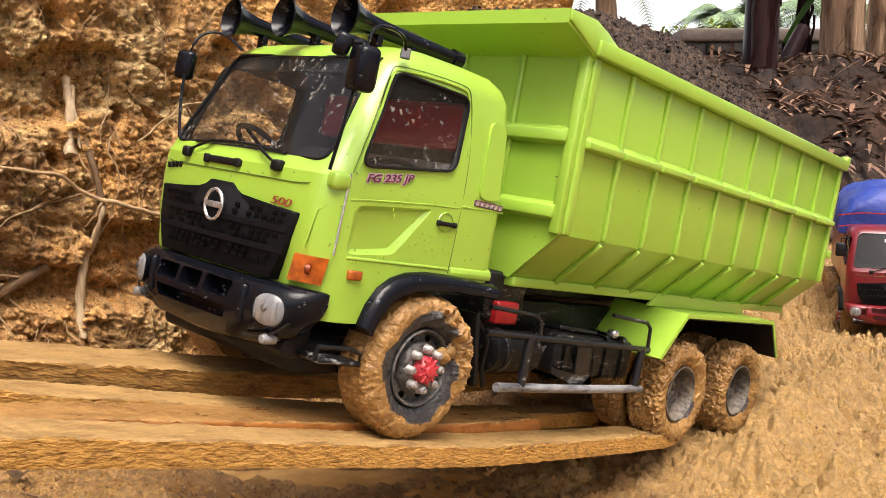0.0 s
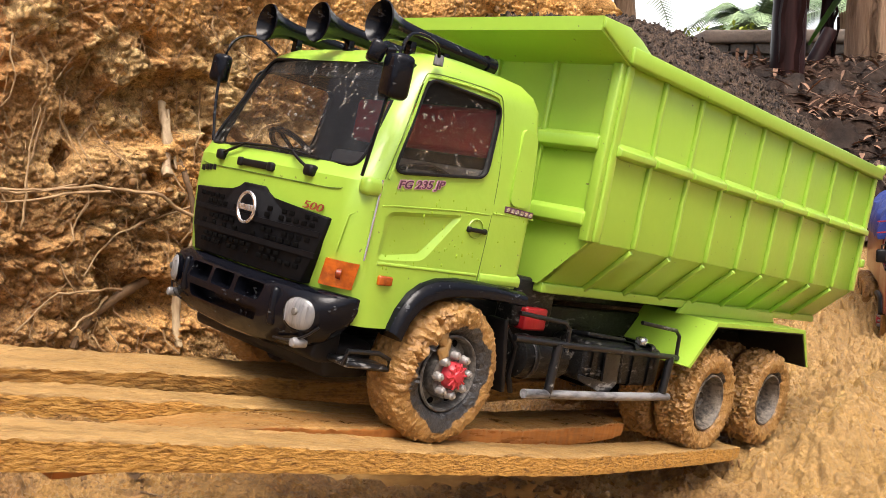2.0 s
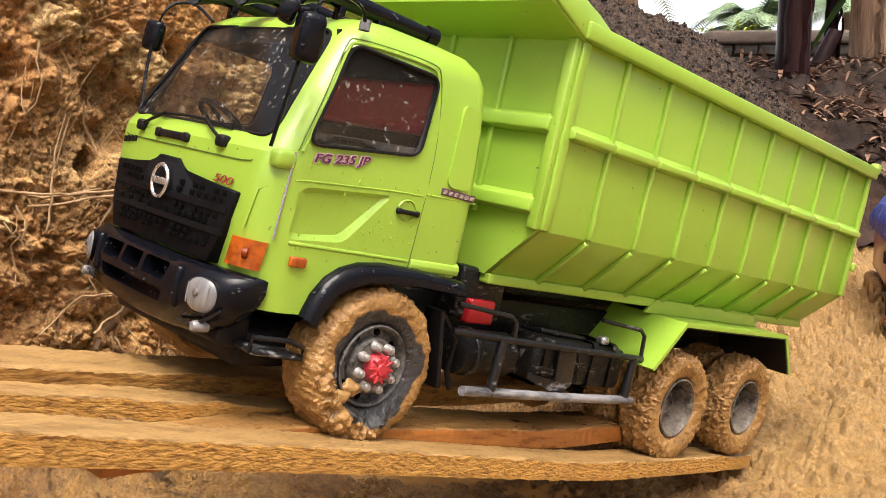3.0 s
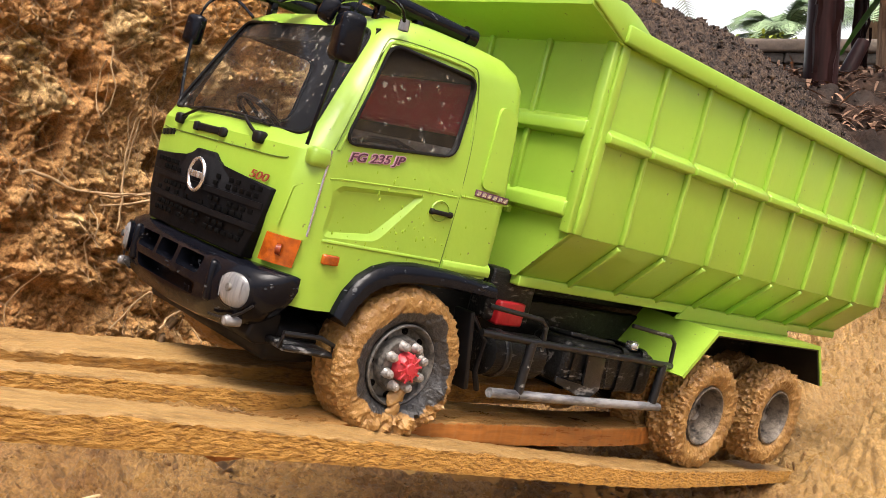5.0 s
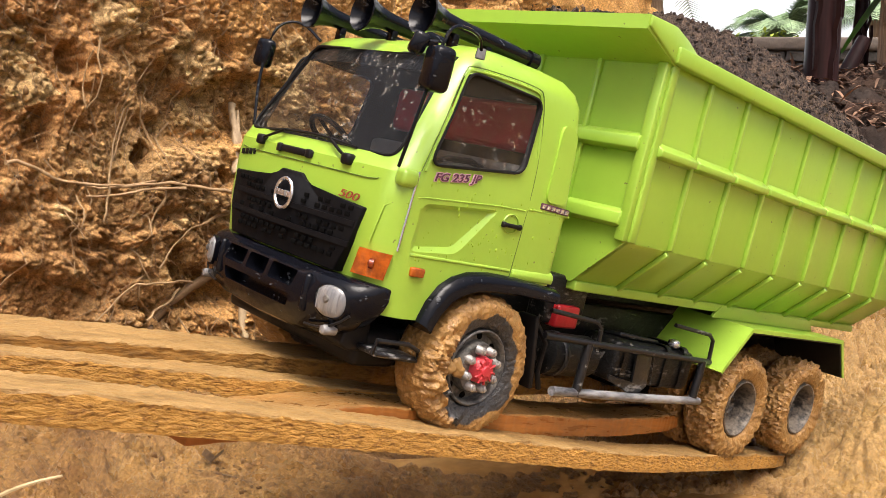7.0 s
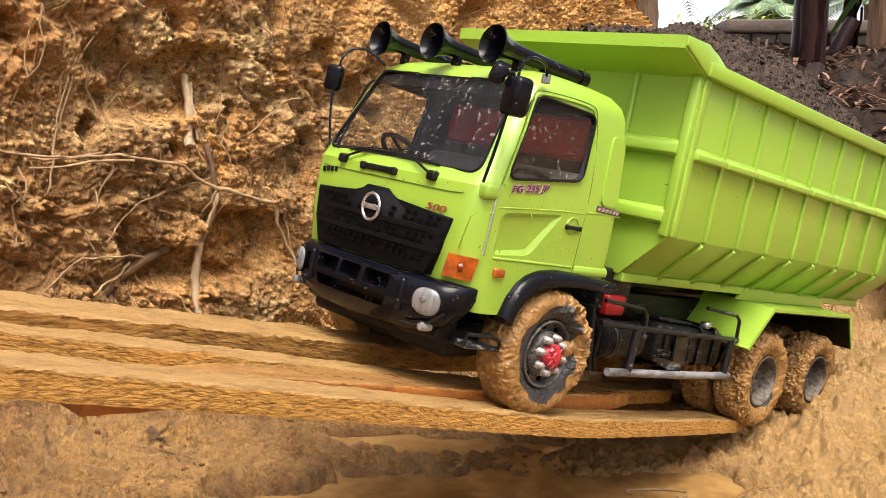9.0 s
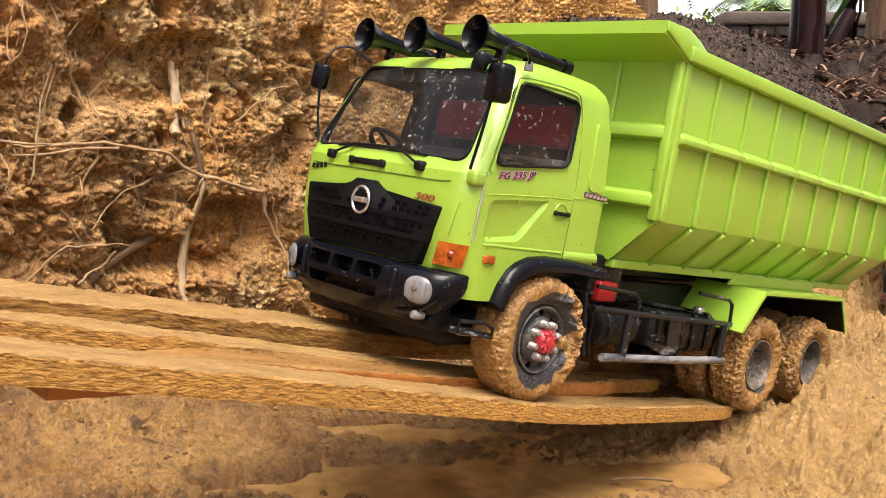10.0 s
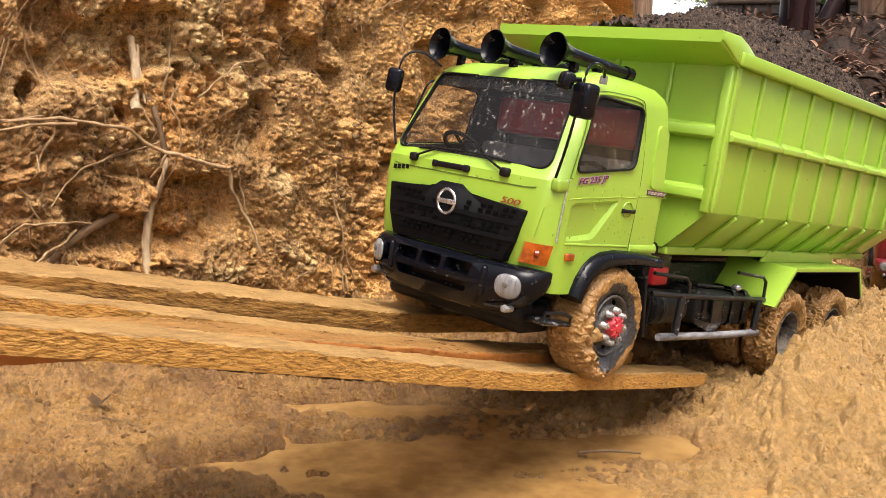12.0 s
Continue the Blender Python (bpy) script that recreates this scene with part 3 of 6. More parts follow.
M_SLOPE = earth("dark_humus", ((0.014, 0.009, 0.007), (0.035, 0.021, 0.014), (0.06, 0.03, 0.018)), rough=0.85, wide=3.0, mid=9, grain=60, bump=1.0)
sheet("slope", np.arange(0.55, 2.9, 0.014), np.arange(2.25, 5.3, 0.014), lambda X, Y: (X, Y, 0.030 + ground_height(X, Y) + 0.07 * fbm(X * 5, Y * 5, 4, 91) + 0.05 * (clods(X * 9, Y * 9, 92) - 0.4) + 0.03 * (clods(X * 22, Y * 22, 93) - 0.4)), M_SLOPE,
      label="dark humus slope strewn with dead leaves", category="slope")


# hollows in the bank: place along it, height, size
HOLES = ((-0.488, 0.408, 0.011), (-0.518, 0.462, 0.013), (-0.444, 0.366, 0.009), (-0.530, 0.318, 0.009), (-0.625, 0.345, 0.012), (-0.735, 0.365, 0.016), (-0.700, 0.440, 0.013), (-0.350, 0.300, 0.010), (-0.415, 0.218, 0.012))


# knots of pale clay: place along the bank, height, size
KNOTS = ((-0.432, 0.410, 0.036), (-0.460, 0.432, 0.026), (-0.567, 0.282, 0.015), (-0.590, 0.262, 0.012), (-0.326, 0.225, 0.019), (-0.374, 0.372, 0.022), (-0.535, 0.423, 0.034), (-0.555, 0.387, 0.026),
         (-0.458, 0.379, 0.020), (-0.418, 0.457, 0.028), (-0.760, 0.456, 0.030), (-0.752, 0.410, 0.026), (-0.638, 0.502, 0.034), (-0.725, 0.287, 0.008), (-0.575, 0.450, 0.030), (-0.500, 0.300, 0.009),
         (-0.300, 0.130, 0.030), (-0.420, 0.110, 0.030), (-0.350, 0.335, 0.014))


def pale_clay(u, v):
    """How much of the pale crumbly clay lies at a place of the bank."""
    best = np.full(u.shape, 9.0)
    for ks, kz, kr in KNOTS:
        best = np.minimum(best, np.hypot((u - ks) / kr, (v - kz) / (0.85 * kr)))
    return smooth(1.15, 0.75, best + 1.5 * fbm(u * 42, v * 42, 4, 44) + 0.5 * fbm(u * 160, v * 160, 2, 45))


def bank_place(s, z):
    u = s + 0.018 * fbm(s * 14, z * 14, 3, 61)
    v = z + 0.018 * fbm(s * 14, z * 14, 3, 62)
    big = clods(u * 9, v * 10, 22)
    crumbly = smooth(0.38, 0.60, value_noise(u * 6.5 + 3.1, v * 7.5, 27))
    pits = smooth(0.64, 0.80, value_noise(u * 9 + 3.1, v * 10, 37)) * smooth(0.42, 0.60, value_noise(u * 23, v * 23, 28))
    for hs, hz, hr in HOLES:
        pits = np.maximum(pits, smooth(1.3, 0.5, np.hypot((u - hs) / hr, (v - hz) / (1.25 * hr)) + 0.9 * fbm(u * 60, v * 60, 2, 33)))
    lump = 0.034 * fbm(u * 3.2, v * 3.2, 3, 21) + 0.020 * (big - 0.45) + 0.020 * ridged(u * 11, v * 11, 5, 26) - 0.034 * pits
    lump = lump + crumbly * (0.015 * (clods(u * 27, v * 29, 23) - 0.4) + 0.010 * (clods(u * 62, v * 66, 25) - 0.4)) + 0.003 * (1 - crumbly) * fbm(u * 130, v * 34, 3, 39)
    lump = lump + 0.0075 * (clods(u * 125, v * 130, 29) - 0.4) + 0.0048 * (clods(u * 260, v * 260, 30) - 0.4) + 0.005 * fbm(u * 190, v * 190, 3, 24)
    pale = pale_clay(s, z)
    lump = lump + pale * (0.006 + 0.013 * (clods(u * 42, v * 44, 46) - 0.3) + 0.008 * (clods(u * 95, v * 99, 47) - 0.4))
    d = 0.035 - 0.07 * z + lump
    top = 0.86 - 0.46 * smooth(0.15, 0.62, s) - 0.35 * smooth(0.8, 1.6, s)
    over = np.maximum(z - top, 0)
    zz = np.minimum(z, top) + 0.02 * over + 0.03 * fbm(u * 6, v * 6, 3, 31)
    d = d - 1.2 * over
    return s * R2 + d * R2, 1.39 + s * R2 - d * R2, zz


ss = np.concatenate([np.linspace(-8, -0.95, 40, endpoint=False), np.arange(-0.95, 0.30, 0.0016), np.linspace(0.30, 2.2, 260), np.linspace(2.3, 5, 20)])
zs = np.concatenate([np.arange(-0.03, 0.60, 0.0016), np.linspace(0.61, 1.0, 50), np.linspace(1.1, 3.2, 20)])
bank = sheet("bank", ss, zs, bank_place, M_BANK, label="steep cut bank of crumbly orange clay with hanging roots", category="bank")
M_PALECLAY = earth("pale_dry_clay", ((0.48, 0.310, 0.135), (0.76, 0.54, 0.26), (0.68, 0.45, 0.19)), rough=0.85, wide=12, mid=40, grain=420, contrast=0.8, relief_fleck=1.0)
bank.data.materials.append(M_PALECLAY)
SS, ZZ = np.meshgrid(0.5 * (ss[1:] + ss[:-1]), 0.5 * (zs[1:] + zs[:-1]), indexing="ij")
bank.data.polygons.foreach_set("material_index", (pale_clay(SS, ZZ) > 0.5).astype(np.int32).ravel())

sheet("puddle", np.linspace(-0.55, 0.42, 40), np.linspace(0.45, 1.35, 30), lambda X, Y: (X, Y, 0 * X - 0.0098), M_WATER,
      label="shallow puddle of muddy brown water", category="puddle")

# ---- planks: u runs down the ramp, v across it, w up
RAMP_O = Vector((-0.139, 0.432, 0.203))
RAMP_U = Vector((0.6408, 0.7189, -0.2693))
RAMP_V = Vector((-0.7349, 0.6759, 0.0558))
RAMP_W = RAMP_U.cross(RAMP_V)
RAMP = Matrix(((RAMP_U.x, RAMP_V.x, RAMP_W.x, RAMP_O.x), (RAMP_U.y, RAMP_V.y, RAMP_W.y, RAMP_O.y), (RAMP_U.z, RAMP_V.z, RAMP_W.z, RAMP_O.z), (0, 0, 0, 1)))


def board(name, u0, u1, v0, width, w_top, thick, turn, seed, label, wood, feather=0.0, tilt=0.0, top=None):
    """A sawn board with wavering edges; its top is smeared with clay that hangs over the edge in places."""
    n = 420
    rnd = random.Random(seed)
    ph = [rnd.random() * 9 for _ in range(6)]
    me_bm = bmesh.new()
    rings = []
    for i in range(n + 1):
        u = u0 + (u1 - u0) * i / n
        wob = 0.0012 * math.sin(u * 11 + ph[0]) + 0.0006 * noise.noise((u * 60, seed, 0)) + 0.0006 * noise.noise((u * 190, seed, 3))
        tip = float(np.interp(u1 - u, (0.0, 0.02, 0.10), (0.72, 0.90, 1.0)))
        t = thick * tip
        sink = feather * max(0.0, 1 - (u - u0) / 0.12) - 0.053 * (max(0.0, u - 0.29) ** 2 / 0.24 if u < 0.41 else u - 0.35)
        lip = 0.07 + 0.05 * noise.noise((u * 30, seed + 7, 1)) + 0.05 * noise.noise((u * 140, seed + 7, 5)) + 0.05 * noise.noise((u * 480, seed + 7, 8))
        row = []
        for (fv, fw, clay) in ((0.0, -1.0, 0), (-0.012, -0.75, 0), (-0.014, -0.5, 0), (-0.012, -lip - 0.10, 0), (-0.018, -lip, 1), (0.003, 0.0, 1), (0.14, 0.0, 1), (0.28, 0.0, 1), (0.42, 0.0, 1), (0.56, 0.0, 1), (0.70, 0.0, 1), (0.86, 0.0, 1), (0.997, 0.0, 1), (1.0, -0.12, 0), (1.0, -1.0, 0)):
            v = fv * width + (wob if fv < 0.5 else 0.5 * wob)
            w = fw * t - sink
            if clay:
                w += 0.0012 * noise.noise((u * 25, fv * 3.1 + seed, 4)) + 0.0008 * noise.noise((u * 120, fv * 9 + seed, 2)) + 0.0007 * noise.noise((u * 420, fv * 20 + seed, 6))
                w += 0.003 * max(0, noise.noise((u * 30, seed, 9)) - 0.15) * (1 if fv < 0.15 else 0.3)
            else:
                w += 0.0008 * noise.noise((u * 90, fw * 8, seed))
                v += 0.0007 * noise.noise((u * 60, fw * 40, seed)) if -0.9 < fw < -0.1 else 0.0
            row.append(me_bm.verts.new((u, v, w)))
        rings.append(row)
    k = len(rings[0])
    for a, b in zip(rings, rings[1:]):
        for j in range(k):
            f = me_bm.faces.new((a[j], a[(j + 1) % k], b[(j + 1) % k], b[j]))
            f.material_index = 1 if 4 <= j <= 12 else 0
    me_bm.faces.new(rings[0])
    me_bm.faces.new(rings[-1])
    ob = new(name, finish(me_bm, name, [wood, top or M_CLAYTOP]))
    ob.matrix_basis = RAMP @ pose(0, v0, w_top, 0, tilt, turn)
    return tagged(ob, label, "plank", "planks of the ramp")


near_plank = board("plank", -0.42, 0.66, 0.0, 0.034, 0.0, 0.0153, 0.0, 1, "rough sawn timber plank smeared with orange clay, on a mud mound", M_BOARD)
board("plank", -0.07, 0.47, 0.0365, 0.036, -0.0010, 0.016, 0.0, 2, "wet reddish timber plank beside a muddy plank", M_WETBOARD, 0.012, -1.6, M_WETTOP)
board("plank", -0.42, 0.66, 0.0735, 0.032, 0.0030, 0.0155, 1.5, 3, "muddy timber plank lying lower between two planks", M_BOARD)
board("plank", -0.42, 0.64, 0.1090, 0.058, 0.0125, 0.0185, 6.5, 4, "wide muddy timber plank below the bank", M_OLDBOARD, 0.0, -1.0)

# wet soil lying in the gap between the planks
gap = sheet("soil_strip", np.arange(-0.42, 0.30, 0.0016), np.arange(0.028, 0.1001, 0.0016), lambda X, Y: (X, Y, -0.0075 - 0.012 * smooth(-0.04, 0.04, X) + 0.003 * fbm(X * 40, Y * 40, 3, 81) + 0.0025 * (clods(X * 120, Y * 120, 82) - 0.4) + 0.0015 * (clods(X * 220, Y * 220, 83) - 0.4)),
            M_GROUND, kind="stuff", label="wet crumbled soil packed between the planks", category="soil")
gap.matrix_basis = RAMP



# ---- crumbs of clay lying on the bank and on the mound
def crumbs(name, places, sizes, mat, label, seed=1):
    rnd = np.random.RandomState(seed)
    base = bmesh.new()
    bmesh.ops.create_icosphere(base, subdivisions=1, radius=1.0)
    bv = np.array([v.co[:] for v in base.verts])
    bf = np.array([[v.index for v in f.verts] for f in base.faces])
    base.free()
    n, k = len(places), len(bv)
    jit = 1 + 1.0 * (rnd.rand(n, k, 1) - 0.5)
    sq = 0.45 + 0.9 * rnd.rand(n, 1, 3)
    P = places[:, None, :] + bv[None] * jit * sq * sizes[:, None, None]
    F = (bf[None] + (np.arange(n) * k)[:, None, None]).reshape(-1, 3)
    me = bpy.data.meshes.new(name)
    me.from_pydata(P.reshape(-1, 3).tolist(), [], F.tolist())
    me.shade_smooth()
    me.materials.append(mat)
    return tagged(new(name, me), label, "clay crumbs", kind="stuff")


rs = np.random.RandomState(5)
cs, cz = rs.uniform(-0.95, 0.45, 3000), rs.uniform(0.02, 0.60, 3000)
keep = value_noise(cs * 9, cz * 9, 71) > 0.42
cs, cz = cs[keep], cz[keep]
bx, by, bz = bank_place(cs, cz)
crumbs("clay_crumbs", np.stack([bx, by, bz], -1), 0.0018 + 0.0040 * rs.rand(len(cs)) ** 3, M_CRUMB, "loose crumbs of pale clay on the bank")
gx, gy = rs.uniform(-0.55, 0.85, 9000), rs.uniform(0.52, 1.45, 9000)
gz = ground_height(gx, gy)
keep = (gz > -0.004) & (value_noise(gx * 13, gy * 13, 72) > 0.40 + 0.30 * smooth(0.05, 0.25, gx))
crumbs("mud_crumbs", np.stack([gx, gy, gz], -1)[keep], (0.0010 + 0.0026 * rs.rand(9000) ** 3)[keep], M_CRUMB, "loose crumbs of wet clay on the ground", 2)


# ---- roots that hang out of the bank
def root(points, r0, r1, label, out=0.004, wobble=0.004, mat=None, seed=0):
    """A root through points of the bank, given along it and in height."""
    pts, rad = [], []
    rnd = random.Random(seed)
    for i in range(len(points) - 1):
        (s0, z0), (s1, z1) = points[i], points[i + 1]
        m = max(2, int(math.hypot(s1 - s0, z1 - z0) / 0.010))
        for j in range(m):
            t = j / m
            pts.append((s0 + (s1 - s0) * t, z0 + (z1 - z0) * t))
    pts.append(points[-1])
    X, Y, H = bank_place(np.array([q[0] for q in pts]), np.array([q[1] for q in pts]))
    world_pts = [Vector((x + out * R2, y - out * R2, h)) for x, y, h in zip(X, Y, H)]
    path = []
    last = len(world_pts) - 1
    for i, p in enumerate(world_pts):
        near = [world_pts[min(max(i + k, 0), last)] for k in range(-4, 5)]
        q = sum(near, Vector()) / len(near)
        q = Vector((0.5 * (q.x + p.x), 0.5 * (q.y + p.y), p.z)) if r0 < 0.002 else Vector((q.x, q.y, p.z)) + (q - p) * 0.0
        d = wobble * noise.noise((q.x * 60 + seed, q.z * 60, seed))
        path.append(q + Vector((d * R2, -abs(d) * R2 + 0.3 * d, 0.6 * d)))
    n = len(path)
    rad = [r0 + (r1 - r0) * i / (n - 1) for i in range(n)]
    rad = [r * (1 + 0.25 * noise.noise((i * 0.7, seed, 1))) for i, r in enumerate(rad)]
    bm = tube(bmesh.new(), path, r0, 10, rad)
    for v in bm.verts:      # bark, fibres and knots
        v.co += noise.noise_vector(Vector((v.co.x * 230, v.co.y * 230, v.co.z * 60 + seed))) * 0.42 * max(r0, r1) + noise.noise_vector(v.co * 420) * 0.16 * max(r0, r1)
    ob = new("root", finish(bm, "root", mat or M_ROOT))
    return tagged(ob, label, "root", "roots in the bank")


PALE = "pale bare root hanging from the clay bank"
THIN = "thin pale root creeping over the clay bank"
DARK = "dark woody root sticking out of the clay bank"
M_DARKROOT = material("dark_root", (0.17, 0.095, 0.04), (0.08, 0.045, 0.02), rough=0.7, scale=60, fine=260, bump=0.6)
M_WHITEROOT = material("split_root", (0.52, 0.40, 0.24), (0.20, 0.12, 0.06), rough=0.7, scale=50, fine=260, bump=0.6, stretch=(1, 1, 0.2))
root([(-0.4990, 0.400), (-0.5000, 0.388), (-0.5010, 0.375), (-0.5050, 0.355), (-0.5130, 0.336), (-0.5160, 0.324)], 0.0042, 0.0058, "split pale root end in the clay bank", 0.011, 0.005, M_WHITEROOT, 1)
root([(-0.4950, 0.392), (-0.4955, 0.372), (-0.4985, 0.352), (-0.5060, 0.330)], 0.0028, 0.0012, "pale splinter of a broken root", 0.010, 0.004, M_WHITEROOT, 31)
root([(-0.500, 0.372), (-0.495, 0.340), (-0.490, 0.318), (-0.487, 0.300), (-0.483, 0.264)], 0.0030, 0.0040, DARK, 0.006, 0.003, M_DARKROOT, 2)
root([(-0.482, 0.266), (-0.484, 0.248), (-0.497, 0.230), (-0.506, 0.214), (-0.503, 0.196), (-0.509, 0.170), (-0.514, 0.122)], 0.0030, 0.0052, PALE, 0.008, 0.003, M_WHITEROOT, 3)
root([(-0.702, 0.315), (-0.668, 0.315), (-0.606, 0.315), (-0.578, 0.310), (-0.528, 0.301), (-0.511, 0.286), (-0.486, 0.272), (-0.430, 0.253), (-0.406, 0.247)], 0.0013, 0.0026, PALE, 0.010, 0.004, None, 4)
root([(-0.406, 0.247), (-0.402, 0.234), (-0.390, 0.208), (-0.374, 0.182), (-0.359, 0.136)], 0.0026, 0.0014, PALE, 0.008, 0.004, None, 5)
root([(-0.702, 0.305), (-0.669, 0.306), (-0.634, 0.310), (-0.584, 0.308)], 0.0011, 0.0017, THIN, 0.010, 0.003, None, 6)
root([(-0.479, 0.287), (-0.497, 0.282), (-0.526, 0.273), (-0.567, 0.260)], 0.0014, 0.0010, THIN, 0.008, 0.003, None, 7)
root([(-0.505, 0.243), (-0.486, 0.265), (-0.483, 0.272)], 0.0012, 0.0018, THIN, 0.010, 0.002, None, 8)
root([(-0.472, 0.265), (-0.475, 0.238), (-0.488, 0.215), (-0.507, 0.199)], 0.0011, 0.0016, THIN, 0.008, 0.003, None, 9)
root([(-0.641, 0.396), (-0.654, 0.371), (-0.666, 0.341), (-0.671, 0.312), (-0.678, 0.283)], 0.0009, 0.0012, THIN, 0.010, 0.003, None, 10)
root([(-0.525, 0.200), (-0.569, 0.184), (-0.596, 0.171), (-0.622, 0.149), (-0.64, 0.13)], 0.0058, 0.0040, DARK, 0.008, 0.003, M_DARKROOT, 11)
root([(-0.556, 0.190), (-0.627, 0.197), (-0.648, 0.197), (-0.669, 0.181), (-0.70, 0.160)], 0.0013, 0.0008, THIN, 0.012, 0.003, None, 12)
root([(-0.647, 0.154), (-0.609, 0.169), (-0.579, 0.185)], 0.0012, 0.0016, THIN, 0.016, 0.003, None, 13)
root([(-0.391, 0.237), (-0.382, 0.222), (-0.375, 0.185)], 0.0012, 0.0009, THIN, 0.008, 0.003, None, 14)
root([(-0.337, 0.376), (-0.371, 0.372), (-0.404, 0.357), (-0.444, 0.336)], 0.0008, 0.0011, THIN, 0.010, 0.003, None, 15)
root([(-0.518, 0.279), (-0.553, 0.264), (-0.586, 0.253), (-0.626, 0.214)], 0.0012, 0.0008, THIN, 0.008, 0.004, None, 16)
root([(-0.788, 0.332), (-0.766, 0.335), (-0.750, 0.328), (-0.734, 0.320), (-0.699, 0.317), (-0.611, 0.317)], 0.0020, 0.0010, PALE, 0.010, 0.003, None, 17)
root([(-0.648, 0.396), (-0.664, 0.360), (-0.672, 0.323), (-0.679, 0.278)], 0.0008, 0.0011, THIN, 0.012, 0.004, None, 18)
root([(-0.683, 0.451), (-0.696, 0.415), (-0.694, 0.394)], 0.0009, 0.0006, THIN, 0.008, 0.004, None, 19)
root([(-0.710, 0.306), (-0.701, 0.291), (-0.709, 0.255)], 0.0009, 0.0006, THIN, 0.008, 0.004, None, 20)
root([(-0.244, 0.202), (-0.230, 0.161), (-0.228, 0.122), (-0.237, 0.067)], 0.0014, 0.0010, THIN, 0.008, 0.004, None, 21)
root([(-0.228, 0.130), (-0.214, 0.100), (-0.202, 0.062)], 0.0012, 0.0008, THIN, 0.008, 0.004, None, 22)

# fine hairs of root, past counting
M_PALEHAIR = material("pale_root_hair", (0.42, 0.28, 0.14), (0.25, 0.15, 0.07), rough=0.8, scale=60, fine=260, bump=0.0)
rnd = random.Random(12)
hair = bmesh.new()
hair_s, hair_z, hair_out = [], [], []
for i in range(760):
    s0, z0 = rnd.uniform(-0.95, 0.10), rnd.uniform(0.10, 0.58)
    length = rnd.uniform(0.02, 0.11)
    lean = rnd.uniform(-0.35, 0.35) if rnd.random() < 0.75 else rnd.uniform(-2.2, 2.2)
    for t in range(6):
        hair_s.append(s0 + lean * length * t / 5 + (0.003 + 0.05 * length) * math.sin(t * (1.2 + 0.1 * (i % 9)) + i))
        hair_z.append(z0 - length * t / 5)
        hair_out.append(0.003 + 0.006 * rnd.random())
X, Y, H = bank_place(np.array(hair_s), np.array(hair_z))
for i in range(760):
    pts = [(X[k] + hair_out[k] * R2, Y[k] - hair_out[k] * R2, H[k]) for k in range(6 * i, 6 * i + 6)]
    tube(hair, pts, 0.0005, 4, [(0.6 + 0.9 * (i % 7 == 0)) * q for q in (0.0006, 0.0006, 0.00055, 0.0005, 0.0004, 0.0003)])
tagged(new("root_hairs", finish(hair, "root_hairs", M_PALEHAIR)), "fine dry root hairs hanging over the clay bank", "roots", kind="stuff")


# ---- small things on the mud
def stick(name, a, b, r, mat, label, category, bend=0.01, seed=0):
    a, b = Vector(a), Vector(b)
    pts = [a.lerp(b, t / 8) + Vector((0, 0, bend * math.sin(math.pi * t / 8))) + Vector((noise.noise((t, seed, 0)), noise.noise((t, seed, 4)), 0)) * 0.15 * bend for t in range(9)]
    ob = new(name, finish(tube(bmesh.new(), pts, r, 6, [r * (1 - 0.05 * t) for t in range(9)]), name, mat))
    return tagged(ob, label, category)


M_STRAW = material("dry_straw", (0.60, 0.48, 0.28), (0.42, 0.31, 0.16), rough=0.6, scale=60, stretch=(1, 1, 1))
stick("straw", (-0.275, 0.300, 0.2010), (-0.241, 0.3095, 0.2125), 0.0011, M_STRAW, "dry pale straw stalk close to the ramp", "straw", 0.002, 3)
stick("twig", (-0.345, 0.812, 0.024), (-0.270, 0.790, 0.018), 0.0012, M_DARKROOT, "dark twig half sunk in wet mud", "twig", 0.003, 4)
stick("twig", (0.830, 1.985, 0.004), (1.010, 1.930, 0.004), 0.006, M_DARKROOT, "dark stick lying on trodden mud", "twig", 0.004, 5)
stick("twig", (0.14, 0.800, -0.002), (0.20, 0.803, -0.003), 0.002, M_DARKROOT, "dark wet twig in the puddle", "twig", 0.002, 6)
bm = bmesh.new()
vs = [[bm.verts.new((-0.328 + 0.005 * (i - 2) + 0.002 * math.sin(j), 0.819 + 0.004 * (j - 1), 0.032 + 0.004 * abs(i - 2) + 0.002 * j)) for j in range(3)] for i in range(5)]
for i in range(4):
    for j in range(2):
        bm.faces.new((vs[i][j], vs[i + 1][j], vs[i + 1][j + 1], vs[i][j + 1]))
bmesh.ops.solidify(bm, geom=bm.faces[:], thickness=0.0006)
tagged(new("dead_leaf", finish(bm, "dead_leaf", M_DARKROOT)), "curled dead brown leaf on the mud", "leaf")


# ================================================================ behind the ramp
M_TRUNK_DARK = material("dark_banana_stem", (0.030, 0.012, 0.012), (0.005, 0.003, 0.003), rough=0.42, spec=0.14, scale=9, fine=60, bump=0.4, stretch=(1, 1, 0.08), mix=(0.35, 0.62))
M_TRUNK_DRY = material("dry_banana_sheath", (0.48, 0.32, 0.20), (0.17, 0.095, 0.05), rough=0.8, scale=16, fine=90, bump=0.8, stretch=(1, 1, 0.07), mix=(0.36, 0.6), bump_dist=0.02)
M_LEAF = material("green_leaf", (0.12, 0.30, 0.03), (0.06, 0.17, 0.02), rough=0.4, scale=5, fine=40, bump=0.1, island=0.3)
M_PALM = material("palm_leaf", (0.26, 0.36, 0.20), (0.15, 0.24, 0.11), rough=0.5, scale=5, bump=0.0, island=0.35)
